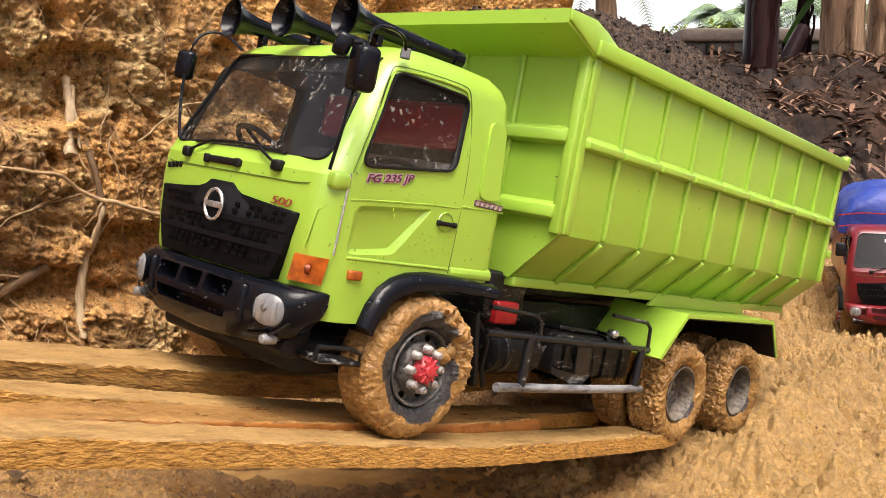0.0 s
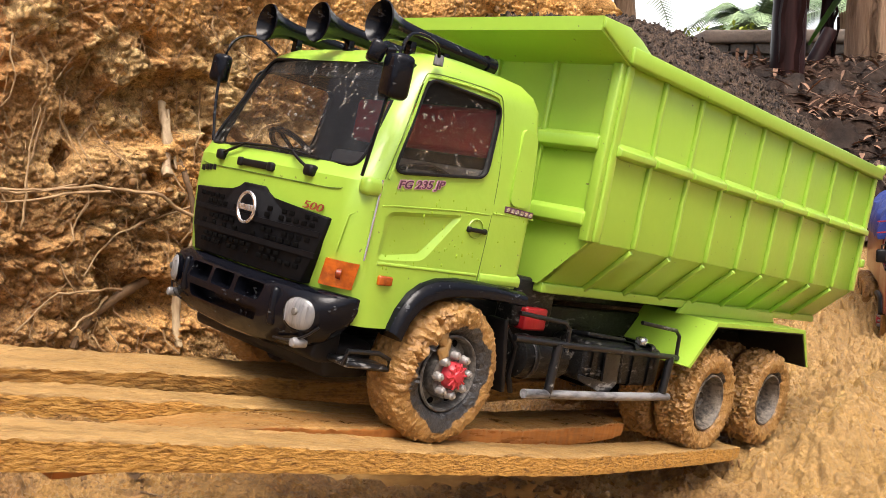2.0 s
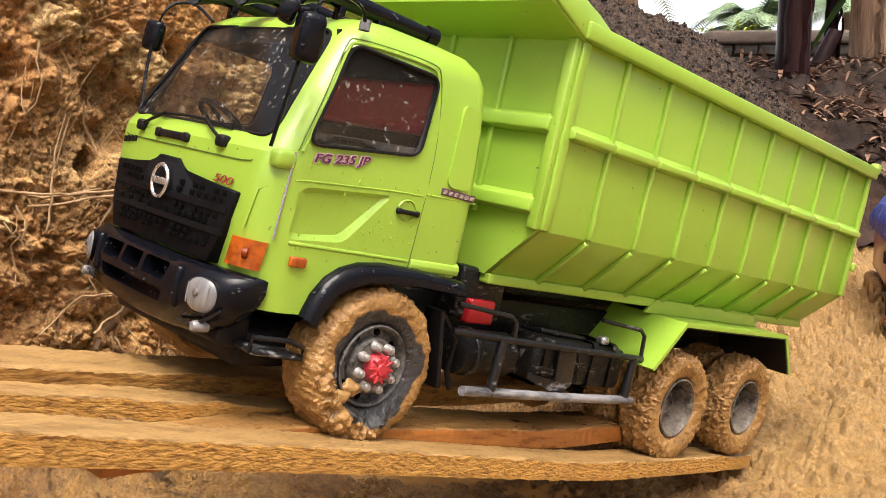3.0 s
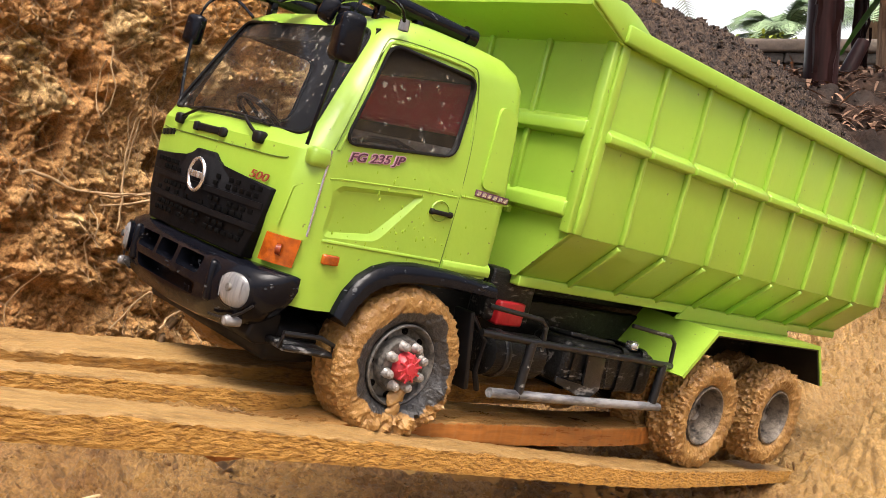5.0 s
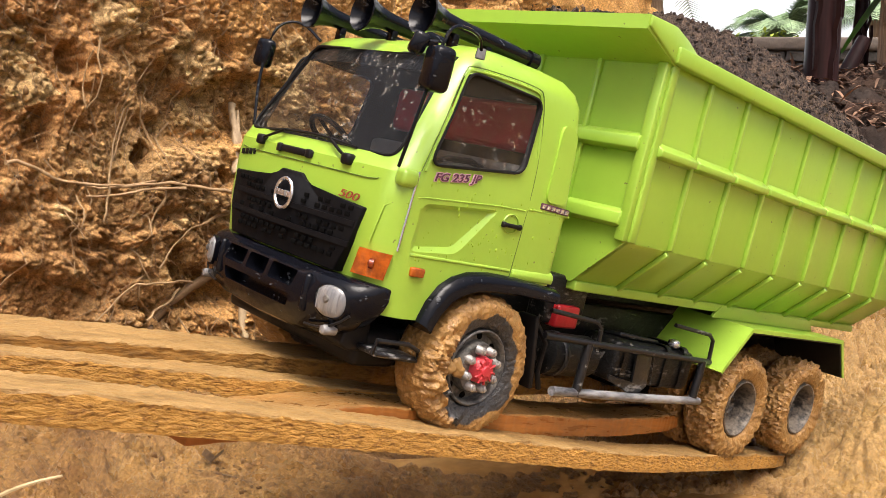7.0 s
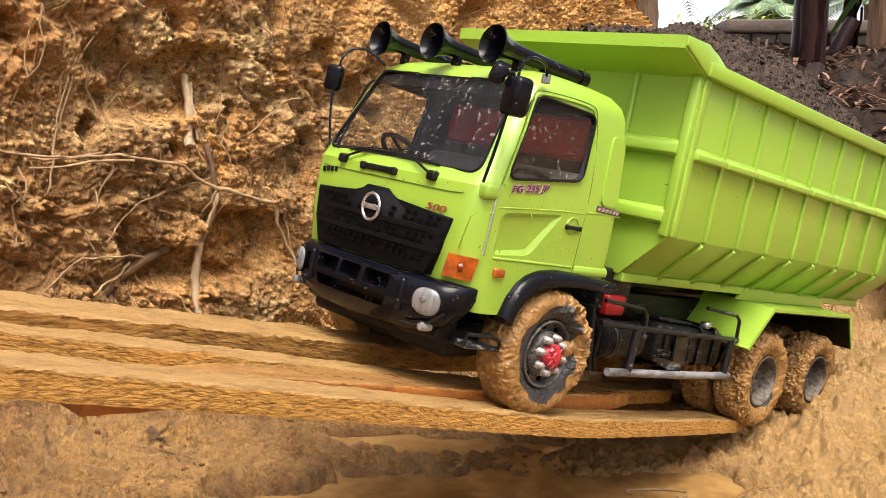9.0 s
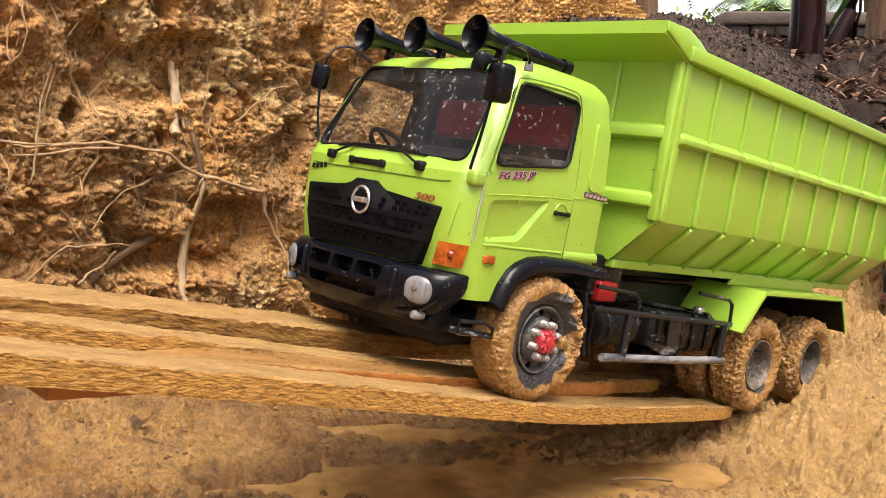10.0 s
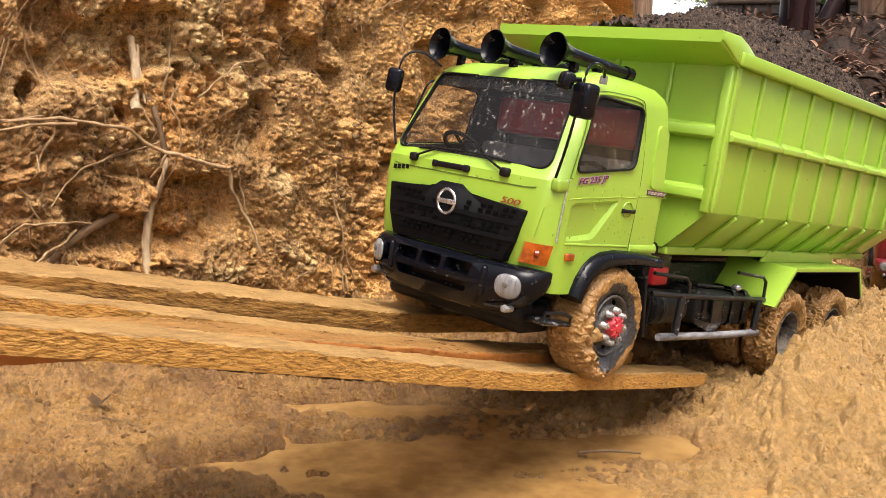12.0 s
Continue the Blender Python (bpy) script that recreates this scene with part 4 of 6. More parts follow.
M_DRYLEAF = material("dry_leaf", (0.26, 0.145, 0.085), (0.10, 0.055, 0.034), rough=0.75, scale=14, fine=70, bump=0.3, island=0.5)
M_STONE = material("wall_stone", (0.16, 0.14, 0.12), (0.07, 0.065, 0.055), rough=0.85, scale=8, fine=50, bump=0.6, bump_dist=0.01)
M_CAP = material("wall_cap", (0.30, 0.24, 0.19), (0.17, 0.14, 0.11), rough=0.85, scale=5, fine=50, bump=0.4, bump_dist=0.01)


def leaf_blade(bm, base, direction, length, width, droop, n=9, ragged=0.0, seed=0):
    d = Vector(direction).normalized()
    side = d.cross(Vector((0, 0, 1))).normalized()
    prev = None
    for i in range(n + 1):
        t = i / n
        p = Vector(base) + d * length * t + Vector((0, 0, -droop * length * t * t))
        w = width * math.sin(math.pi * min(1, 0.08 + 0.92 * t)) ** 0.6 * (1 - ragged * abs(noise.noise((t * 7, seed, 2))))
        row = [bm.verts.new(p - side * w + Vector((0, 0, 0.25 * w))), bm.verts.new(p), bm.verts.new(p + side * w + Vector((0, 0, 0.25 * w)))]
        if prev:
            bm.faces.new((prev[0], prev[1], row[1], row[0]))
            bm.faces.new((prev[1], prev[2], row[2], row[1]))
        prev = row


def banana(x, y, z, r, h, mat, lean, label, leaves, seed):
    plant = new("banana_plant")
    plant.matrix_basis = pose(x, y, z)
    tagged(plant, label, "banana plant", "banana plants")
    bm = bmesh.new()
    n, m = 26, 30
    rings = []
    for i in range(m + 1):
        t = i / m
        row = []
        for k in range(n):
            a = 2 * math.pi * k / n
            rr = r * (1.12 - 0.3 * t) * (1 + 0.10 * noise.noise((3 * math.cos(a) + seed, 3 * math.sin(a), t * 1.5)) + 0.05 * noise.noise((9 * math.cos(a), 9 * math.sin(a) + seed, t * 3)))
            row.append(bm.verts.new((rr * math.cos(a) + lean[0] * h * t, rr * math.sin(a) + lean[1] * h * t, -0.06 + (h + 0.06) * t)))
        rings.append(row)
    for a, b in zip(rings, rings[1:]):
        for k in range(n):
            bm.faces.new((a[k], a[(k + 1) % n], b[(k + 1) % n], b[k]))
    part("trunk", bm, mat, plant)
    rnd = random.Random(seed)
    for j in range(7):
        a, t = rnd.uniform(3.3, 6.1), rnd.uniform(0.0, 0.35)
        bm = bmesh.new()
        p0 = Vector((1.06 * r * math.cos(a), 1.06 * r * math.sin(a), h * t))
        prev = None
        for i in range(9):
            q = p0 + Vector((0.02 * noise.noise((i * 0.6, j, seed)) + lean[0] * h * i * 0.03, 0.02 * noise.noise((i * 0.6, j + 9, seed)) - 0.004 * i * (i > 5), 0.055 * i))
            w = r * 0.25 * (1 - 0.08 * abs(i - 4))
            tang = Vector((-math.sin(a), math.cos(a), 0)) * w
            row = [bm.verts.new(q - tang), bm.verts.new(q + Vector((math.cos(a), math.sin(a), 0)) * 0.012), bm.verts.new(q + tang)]
            if prev:
                bm.faces.new((prev[0], prev[1], row[1], row[0]))
                bm.faces.new((prev[1], prev[2], row[2], row[1]))
            prev = row
        bmesh.ops.solidify(bm, geom=bm.faces[:], thickness=0.004)
        part("sheath", bm, mat, plant, "loose strip of leaf sheath")
    top = Vector((lean[0] * h, lean[1] * h, h))
    for j in range(leaves):
        a = 2 * math.pi * j / leaves + seed
        bm = bmesh.new()
        leaf_blade(bm, top, (math.cos(a), math.sin(a), 0.9), 1.3, 0.2, 0.55, 12, 0.3, seed + j)
        bmesh.ops.solidify(bm, geom=bm.faces[:], thickness=0.003)
        part("leaf", bm, M_LEAF, plant)
    return plant


banana(1.235, 3.420, 0.46, 0.056, 2.3, M_TRUNK_DARK, (0.012, 0.0), "dark glossy banana stem standing on the slope", 5, 3)
banana(1.850, 4.120, 0.52, 0.085, 2.4, M_TRUNK_DRY, (0.0, 0.0), "banana stem wrapped in dry brown sheaths", 5, 5)
banana(1.850, 3.700, 0.44, 0.075, 2.3, M_TRUNK_DRY, (0.01, 0.0), "banana stem wrapped in dry brown sheaths", 5, 7)
banana(1.785, 4.40, 0.45, 0.026, 1.9, M_TRUNK_DARK, (0.0, 0.0), "thin dark young banana stem", 4, 9)
# a low green leaf hanging between the stems
bm = bmesh.new()
leaf_blade(bm, (1.640, 4.25, 0.80), (0.45, -0.30, 0.9), 0.50, 0.060, 0.10, 12, 0.1, 2)
bmesh.ops.solidify(bm, geom=bm.faces[:], thickness=0.003)
tagged(new("banana_leaf", finish(bm, "banana_leaf", M_LEAF)), "bright green banana leaf growing beside dark stems", "leaf")
# leaning dead stump
bm = tube(bmesh.new(), [(1.335, 3.60, 0.45), (1.370, 3.60, 0.56), (1.42, 3.615, 0.68), (1.481, 3.63, 0.795)], 0.06, 14, [0.040, 0.034, 0.031, 0.027])
tagged(new("stump", finish(bm, "stump", M_TRUNK_DARK)), "rotten black stump leaning on the slope", "stump")

# stone wall on the slope
wall = new("stone_wall")
wall.matrix_basis = pose(1.5, 5.45, 0.0, 0, 0, -2)
tagged(wall, "low dark stone wall with a pale cap", "wall")
cap_bm = newbox((1.6, 0, 0.965), (3.3, 0.26, 0.075), 0.015)
part("cap", cap_bm, M_CAP, wall, "pale mortar cap")
rnd = random.Random(4)
stone_meshes = []
for i in range(5):
    bm = newbox((0, 0, 0), (0.135, 0.2, 0.062), 0.016)
    for v in bm.verts:
        v.co += Vector((rnd.uniform(-1, 1), rnd.uniform(-1, 1), rnd.uniform(-1, 1))) * 0.006
    stone_meshes.append(finish(bm, "stone", M_STONE))
part("core", newbox((1.6, 0.02, 0.74), (3.28, 0.16, 0.40), 0.01), M_STONE, wall)
for row in range(4):
    for col in range(22):
        ob = new("stone", stone_meshes[rnd.randrange(5)])
        ob.parent = wall
        ob.matrix_basis = pose(0.04 + 0.145 * col + 0.07 * (row % 2) + rnd.uniform(-0.01, 0.01), -0.012 * rnd.random(), 0.895 - 0.068 * row, 0, rnd.uniform(-6, 6), 0)


def palm(x, y, z, h, seed, lift=(0.1, 0.9)):
    tree = new("palm_tree")
    tree.matrix_basis = pose(x, y, z)
    tagged(tree, "distant coconut palm with feathery grey-green fronds", "palm tree", "distant palms")
    bm = tube(bmesh.new(), [(0, 0, -0.2), (0.05, 0, h * 0.5), (0.0, 0, h)], 0.11, 10, [0.15, 0.12, 0.10])
    part("trunk", bm, M_TRUNK_DRY, tree)
    rnd = random.Random(seed)
    for j in range(15):
        a = 2 * math.pi * j / 15 + rnd.uniform(-0.2, 0.2)
        rise = rnd.uniform(*lift)
        bm = bmesh.new()
        d = Vector((math.cos(a), math.sin(a), rise)).normalized()
        length = rnd.uniform(0.9, 1.45)
        spine = [Vector((0, 0, h)) + d * length * t / 14 + Vector((0, 0, -0.75 * length * (t / 14) ** 2)) for t in range(15)]
        tube(bm, spine, 0.012, 4, [0.016 - 0.0009 * t for t in range(15)])
        side = d.cross(Vector((0, 0, 1))).normalized()
        for t in range(1, 15):
            for s in (-1, 1):
                for half in (0, 0.33, 0.67):
                    p = spine[t].lerp(spine[t - 1], half)
                    ll = (0.34 + 0.08 * noise.noise((t, j, half))) * math.sin(math.pi * (0.12 + 0.85 * t / 15))
                    tip = p + side * s * ll * 0.8 + d * ll * 0.4 + Vector((0, 0, -ll * 0.55))
                    w = (spine[t] - spine[t - 1]).normalized() * 0.010
                    bm.faces.new([bm.verts.new(p - w), bm.verts.new(p + w), bm.verts.new(tip)])
        part("frond", bm, M_PALM, tree)
    return tree


palm(3.11, 9.6, 0.9, 0.58, 1, (0.6, 2.6))
palm(1.75, 9.6, 0.9, 1.30, 2)
palm(4.5, 10.5, 0.9, 0.95, 3)

# shrub over the wall's end
shrub = new("shrub")
shrub.matrix_basis = pose(1.66, 5.75, 0.98)
tagged(shrub, "small yellow-green shrub behind the stone wall", "shrub")
M_SHRUB = material("yellow_green_leaf", (0.35, 0.42, 0.05), (0.18, 0.27, 0.03), rough=0.5, scale=9, island=0.4, bump=0.0)
rnd = random.Random(8)
part("stem", tube(bmesh.new(), [(0, 0, -0.25), (0, 0, 0.02)], 0.012, 6), M_DARKROOT, shrub)
crown = bmesh.new()
for i in range(260):
    p = Vector((rnd.gauss(0, 0.14), rnd.gauss(0, 0.08), abs(rnd.gauss(0, 0.035))))
    leaf_blade(crown, p, (rnd.uniform(-1, 1), rnd.uniform(-1, 1), rnd.uniform(-0.2, 0.8)), 0.05, 0.012, 0.2, 2)
part("crown", crown, M_SHRUB, shrub)

# dry leaves on the slope under the stems
rnd = random.Random(21)
litter = bmesh.new()
litter_xy = [(rnd.uniform(1.15, 2.6), rnd.uniform(2.5, 4.3)) for i in range(2200)]
litter_z = ground_height(*np.array(litter_xy).T)
for i, (x, y) in enumerate(litter_xy):
    if noise.noise((x * 2.2, y * 2.2, 5)) < -0.15:
        continue
    z = float(litter_z[i])
    leaf_blade(litter, (x, y, z + rnd.uniform(0.01, 0.05)), (rnd.uniform(-1, 1), rnd.uniform(-1, 1), rnd.uniform(-0.1, 0.45)), rnd.uniform(0.04, 0.15), rnd.uniform(0.004, 0.011), rnd.uniform(0.1, 0.7), 5, 0.5, i)
tagged(new("leaf_litter", finish(litter, "leaf_litter", M_DRYLEAF)), "dry brown banana leaves strewn over dark soil", "leaf litter", kind="stuff")


# ================================================================ trucks
def plan_ring(xf, xr, hw, rf, rr=0.012, n=6):
    """The cab's outline from above: front corners of radius rf, rear corners of radius rr."""
    pts = []
    for cx, cy, r, a0 in ((xf + rf, -hw + rf, rf, 180), (xr - rr, -hw + rr, rr, 270), (xr - rr, hw - rr, rr, 0), (xf + rf, hw - rf, rf, 90)):
        for i in range(n + 1):
            a = radians(a0 + 90 * i / n)
            pts.append((cx + r * math.cos(a), cy + r * math.sin(a)))
    for i in range(1, 8):
        pts.append((xf, (hw - rf) * (1 - i / 4)))
    return [(x + (bowed(y) if x < 0 else 0), y) for x, y in pts]


def bowed(y):
    """How far the cab's front falls back towards its corners."""
    return 0.0065 * (y / 0.106) ** 2


def bow(bm):
    for v in bm.verts:
        v.co.x += bowed(v.co.y)
    return bm


def slat(x0, x1, w, z0, z1):
    """A bar across the front that follows its bow."""
    bm = bmesh.new()
    ys = [w * (i / 5 - 1) for i in range(11)]
    rings = [[bm.verts.new((x + bowed(y), y, z)) for x, z in ((x0, z0), (x1, z0), (x1, z1), (x0, z1))] for y in ys]
    for a, b in zip(rings, rings[1:]):
        for j in range(4):
            bm.faces.new((a[j], a[(j + 1) % 4], b[(j + 1) % 4], b[j]))
    bm.faces.new(rings[0])
    bm.faces.new(rings[-1])
    return bm


CAB_LEVELS = [(0.028, -0.096, 0.064, 0.1055, 0.017), (0.050, -0.102, 0.065, 0.106, 0.018), (0.075, -0.106, 0.066, 0.106, 0.019), (0.100, -0.107, 0.066, 0.106, 0.019),
              (0.118, -0.106, 0.066, 0.106, 0.018), (0.123, -0.103, 0.066, 0.1055, 0.018), (0.160, -0.085, 0.065, 0.103, 0.018), (0.193, -0.068, 0.062, 0.099, 0.018),
              (0.202, -0.062, 0.057, 0.096, 0.02), (0.2085, -0.053, 0.048, 0.090, 0.022), (0.2125, -0.040, 0.034, 0.078, 0.022)]


def cab_solid(shrink):
    bm = bmesh.new()
    rings = []
    for z, xf, xr, hw, rf in CAB_LEVELS:
        zz = z - shrink if z > 0.2 else z
        rings.append([bm.verts.new((x, y, zz)) for x, y in plan_ring(xf + shrink, xr - shrink, hw - shrink, max(rf - shrink, 0.004))])
    for a, b in zip(rings, rings[1:]):
        for k in range(len(a)):
            bm.faces.new((a[k], a[(k + 1) % len(a)], b[(k + 1) % len(a)], b[k]))
    bm.faces.new(rings[0])
    bm.faces.new(rings[-1])
    return bm


SIDE_WINDOW = [(-0.081, 0.127), (0.005, 0.137), (0.013, 0.189), (-0.060, 0.191)]
SCREEN = [(-0.0915, 0.1265), (0.0915, 0.1265), (0.0810, 0.1985), (-0.0810, 0.1985)]


def dished(pts, inset, y_out, y_in):
    """A solid with a larger face at y_out and a smaller one at y_in, to press a panel with sloping sides into the door."""
    mid = sum((Vector(p) for p in pts), Vector((0, 0))) / len(pts)
    outer = rounded([tuple(mid + (Vector(p) - mid) * 1.06) for p in pts], 0.006, 4)
    inner = rounded([tuple(Vector(p) - (Vector(p) - mid).normalized() * inset) for p in pts], 0.004, 4)
    bm = bmesh.new()
    rings = [[bm.verts.new((x, y, z)) for x, z in ring] for ring, y in ((outer, y_out - 0.02), (outer, y_out + 0.0006), (inner, y_in))]
    for a, b in zip(rings, rings[1:]):
        for k in range(len(a)):
            bm.faces.new((a[k], a[(k + 1) % len(a)], b[(k + 1) % len(a)], b[k]))
    bm.faces.new(rings[0])
    bm.faces.new(rings[-1])
    return bm


def make_cab(truck, paint, colour_word, lens_mat, pane):
    arch = bmesh.new()
    lathe(arch, [(0.0635, -0.2), (0.0635, 0.2)], 40, "y", (0.0, 0, -0.001), close=False)
    for ring in (0, 40):
        arch.verts.ensure_lookup_table()
        arch.faces.new([arch.verts[ring + k] for k in range(40)])
    cutters = [cab_solid(0.0035), prism(bmesh.new(), rounded(SIDE_WINDOW, 0.009), "y", -0.2, 0.2), prism(bmesh.new(), rounded(SCREEN, 0.010), "x", -0.3, -0.03),
               arch, newbox((0.09, 0, 0.02), (0.14, 0.4, 0.085)), dished([(-0.0775, 0.1020), (-0.0120, 0.1078), (-0.0415, 0.0748), (-0.0805, 0.0722)], 0.0045, -0.1068, -0.1034)]
    shell = cut(cab_solid(0.0), cutters)
    bmesh.ops.recalc_face_normals(shell, faces=shell.faces[:])
    for f in shell.faces:
        c = f.calc_center_median()
        out = Vector(((c.x + 0.02) / 0.085, c.y / 0.105, max(0.0, c.z - 0.17) / 0.04))
        if f.normal.dot(out) < -0.12:
            f.material_index = 1
    cab = part("cab", shell, [paint, M_LINING], truck, f"{colour_word} cab shell with wide windscreen", sharp=27)
    # glass
    for s in (-1, 1):
        bm = bmesh.new()
        pts = rounded(SIDE_WINDOW, 0.009)
        vs = [bm.verts.new((x, s * (0.1035 - (z - 0.127) * 0.07), z)) for x, z in pts]
        bm.faces.new(vs)
        bmesh.ops.solidify(bm, geom=bm.faces[:], thickness=0.001)
        g = part("side_window", bm, pane, cab, "dusty door window")
        g.visible_shadow = False
        bm = bmesh.new()
        ring = [Vector((x, s * (0.1067 - (z - 0.127) * 0.098), z)) for x, z in rounded(SIDE_WINDOW, 0.009, 5)]
        tube(bm, ring + ring[:2], 0.0011, 6, cap=False)
        part("window_seal", bm, M_PLASTIC, cab, "black rubber seal")
    bm = bmesh.new()
    ny = 9
    grid = [[bm.verts.new((-0.1000 + (z - 0.1265) * 0.50 + bowed(y), y, z)) for z in (0.1245, 0.2000) for y in [((0.0935 if z < 0.15 else 0.0825) * (i / 4 - 1))]] for i in range(ny)]
    for a, b in zip(grid, grid[1:]):
        bm.faces.new((a[0], b[0], b[1], a[1]))
    bmesh.ops.solidify(bm, geom=bm.faces[:], thickness=0.001)
    g = part("windscreen", bm, pane, cab, "wide dusty windscreen with specks of mud")
    g.visible_shadow = False
    bm = bmesh.new()
    ring = [Vector((-0.1015 + (z - 0.1265) * 0.50 + bowed(y), y, z)) for y, z in rounded(SCREEN, 0.010, 5)]
    tube(bm, ring + ring[:2], 0.0011, 6, cap=False)
    part("screen_seal", bm, M_PLASTIC, cab, "black rubber seal")
    # dark band behind the top of the screen
    bm = newbox((-0.062, 0, 0.193), (0.002, 0.168, 0.014), 0.0, pose(0, 0, 0, 0, 28, 0))
    part("sun_band", bm, M_CHASSIS, cab, "dark perforated band")
    # inside
    bm = newbox((0.040, 0, 0.1715), (0.014, 0.180, 0.036), 0.005)
    part("seat_back", bm, M_SEAT, cab, "red padded seat back")
    bm = newbox((0.030, 0, 0.1330), (0.03, 0.180, 0.020), 0.005)
    part("bench", bm, M_GREYCLOTH, cab)
    bm = newbox((-0.074, 0, 0.112), (0.038, 0.19, 0.022), 0.006)
    part("dashboard", bm, M_PLASTIC, cab, "black dashboard")
    bm = bmesh.new()
    lathe(bm, [(0.0215 + 0.0022 * math.cos(a), 0.0022 * math.sin(a)) for a in (0, 1.26, 2.51, 3.77, 5.03)], 24, "x")
    for a in (90, 210, 330):
        tube(bm, [(0, 0, 0), (0, 0.0205 * math.cos(radians(a)), 0.0205 * math.sin(radians(a)))], 0.0016, 5)
    part("steering_wheel", bm, M_PLASTIC, cab, "black steering wheel", pose(-0.050, 0.048, 0.132, 0, -52, 0))
    part("lever", tube(bmesh.new(), [(-0.062, -0.080, 0.128), (-0.046, -0.082, 0.1345), (-0.026, -0.083, 0.1365), (-0.008, -0.083, 0.1330)], 0.0022, 6), M_PLASTIC, cab)
    # front: the wide dark grille
    gp = [(-0.0825, 0.0915), (-0.026, 0.0952), (-0.0185, 0.0985), (-0.0125, 0.1025), (0.0125, 0.1025), (0.0185, 0.0985), (0.026, 0.0952), (0.0835, 0.0930), (0.080, 0.068), (0.069, 0.047), (-0.067, 0.047), (-0.0755, 0.068)]
    grille = part("grille", bow(prism(bmesh.new(), gp, "x", -0.1095, -0.099, 0.0012)), M_GRILLE, cab, "matt black grille with rows of small slots")
    for row, z in enumerate((0.0890, 0.0845, 0.0745, 0.0700, 0.0610, 0.0565)):
        w = 0.074 - 0.0022 * row
        y = -w
        while y < w - 0.004:
            if abs(y + 0.003) > (0.0165 if row < 3 else -1) and noise.noise((y * 90, row, 1.5)) > -0.32:
                part("slot", newbox((-0.1095 + bowed(y), y + 0.003, z), (0.0008, 0.0052, 0.0030), 0.0003), M_HOLE, grille)
            y += 0.0078
    for z in (0.0660, 0.0795):
        part("band", slat(-0.1102, -0.1085, 0.0775 - 0.1 * (0.0795 - z), z - 0.0018, z + 0.0018), M_GRILLE, grille)
    # round badge: ring with a bar across
    bm = bmesh.new()
    lathe(bm, [(0.0103 + 0.0013 * math.cos(a), 0.0012 * math.sin(a)) for a in (0, 1.05, 2.09, 3.14, 4.19, 5.24)], 28, "x", (-0.1118, -0.0005, 0.0860))
    box(bm, (-0.1118, -0.0005, 0.0860), (0.0020, 0.0195, 0.0042), 0.0006)
    part("badge", bm, M_CHROME, cab, "round silver badge")
    # panel line under the screen, slot and wipers
    slot = part("air_slot", bow(newbox((-0.1068, 0.006, 0.1160), (0.0030, 0.046, 0.0050), 0.0012)), M_PLASTIC, cab, "black slotted vent")
    for y in (-0.0135, 0.0255):
        part("slot_end", bow(newbox((-0.1076, y, 0.1160), (0.0032, 0.0060, 0.0062), 0.0012)), M_PLASTIC, slot)
    seam = bmesh.new()
    tube(seam, [(-0.1069 + bowed(y), y, 0.1100 + 0.1 * max(0, abs(y) - 0.075)) for y in [0.085 - 0.0085 * i for i in range(21)]] + [(-0.0975, -0.0905, 0.1150), (-0.0985, -0.0885, 0.1195)], 0.0004, 5)
    part("front_seam", seam, M_SEAM_SHADE, cab)
    for y, y2, y3 in ((-0.0545, -0.030, 0.040), (0.0560, 0.030, -0.045)):
        bm = newbox((-0.1050, y, 0.1185), (0.007, 0.0090, 0.0075), 0.002)
        tube(bm, [(-0.1065, y, 0.1190), (-0.1060, y + (y2 - y) * 0.4, 0.1225), (-0.1040, y2, 0.1285)], 0.0011, 5)
        tube(bm, [(-0.1000, y2 - (y3 - y2) * 0.35, 0.1270), (-0.1025, y2, 0.1290), (-0.1020, (y2 + y3) / 2, 0.1300), (-0.1005, y3, 0.1285)], 0.0010, 5)
        part("wiper", bm, M_PLASTIC, cab, "black wiper")
    # corners: lamp, marker, cowl step
    for s in (-1, 1):
        if s > 0:
            continue
        bm = bmesh.new()
        outer = [(-0.1040, 0.085), (-0.1025, 0.091), (-0.0985, 0.0985), (-0.0925, 0.1045)]
        lo = [bm.verts.new((x - 0.0002, s * (y - 0.0030), 0.0502)) for x, y in outer]
        hi = [bm.verts.new((x - 0.0008, s * (y + 0.0012), 0.0672)) for x, y in outer]
        li = [bm.verts.new((x + 0.006, s * (y - 0.009), 0.0502)) for x, y in outer]
        hi2 = [bm.verts.new((x + 0.006, s * (y - 0.006), 0.0672)) for x, y in outer]
        for i in range(3):
            bm.faces.new((lo[i], lo[i + 1], hi[i + 1], hi[i]))
            bm.faces.new((hi[i], hi[i + 1], hi2[i + 1], hi2[i]))
            bm.faces.new((lo[i], lo[i + 1], li[i + 1], li[i]))
        for i in (0, 3):
            bm.faces.new((lo[i], hi[i], hi2[i], li[i]))
        lens = part("indicator", bm, lens_mat, cab, "corner indicator lens")
        part("bulb", lathe(bmesh.new(), [(0.0001, -0.0025), (0.0032, -0.0015), (0.0036, 0.0015), (0.0001, 0.0015)], 10, "x", close=False), M_AMBER, lens, "dark amber bulb", pose(-0.1000, s * 0.0955, 0.0590, 0, 0, s * 45))
        part("side_marker", newbox((-0.0715, s * 0.1068, 0.0590), (0.0115, 0.004, 0.0062), 0.0012), M_ORANGE, cab, "small orange side marker")
        # door: gaps, creases, handle, step under the mirror
        bm = bmesh.new()
        tube(bm, [(-0.0905, s * 0.1056, 0.070), (-0.0875, s * 0.1056, 0.121)], 0.0007, 5)
        part("door_edge", bm, M_CHROME, cab, "pale worn door edge")
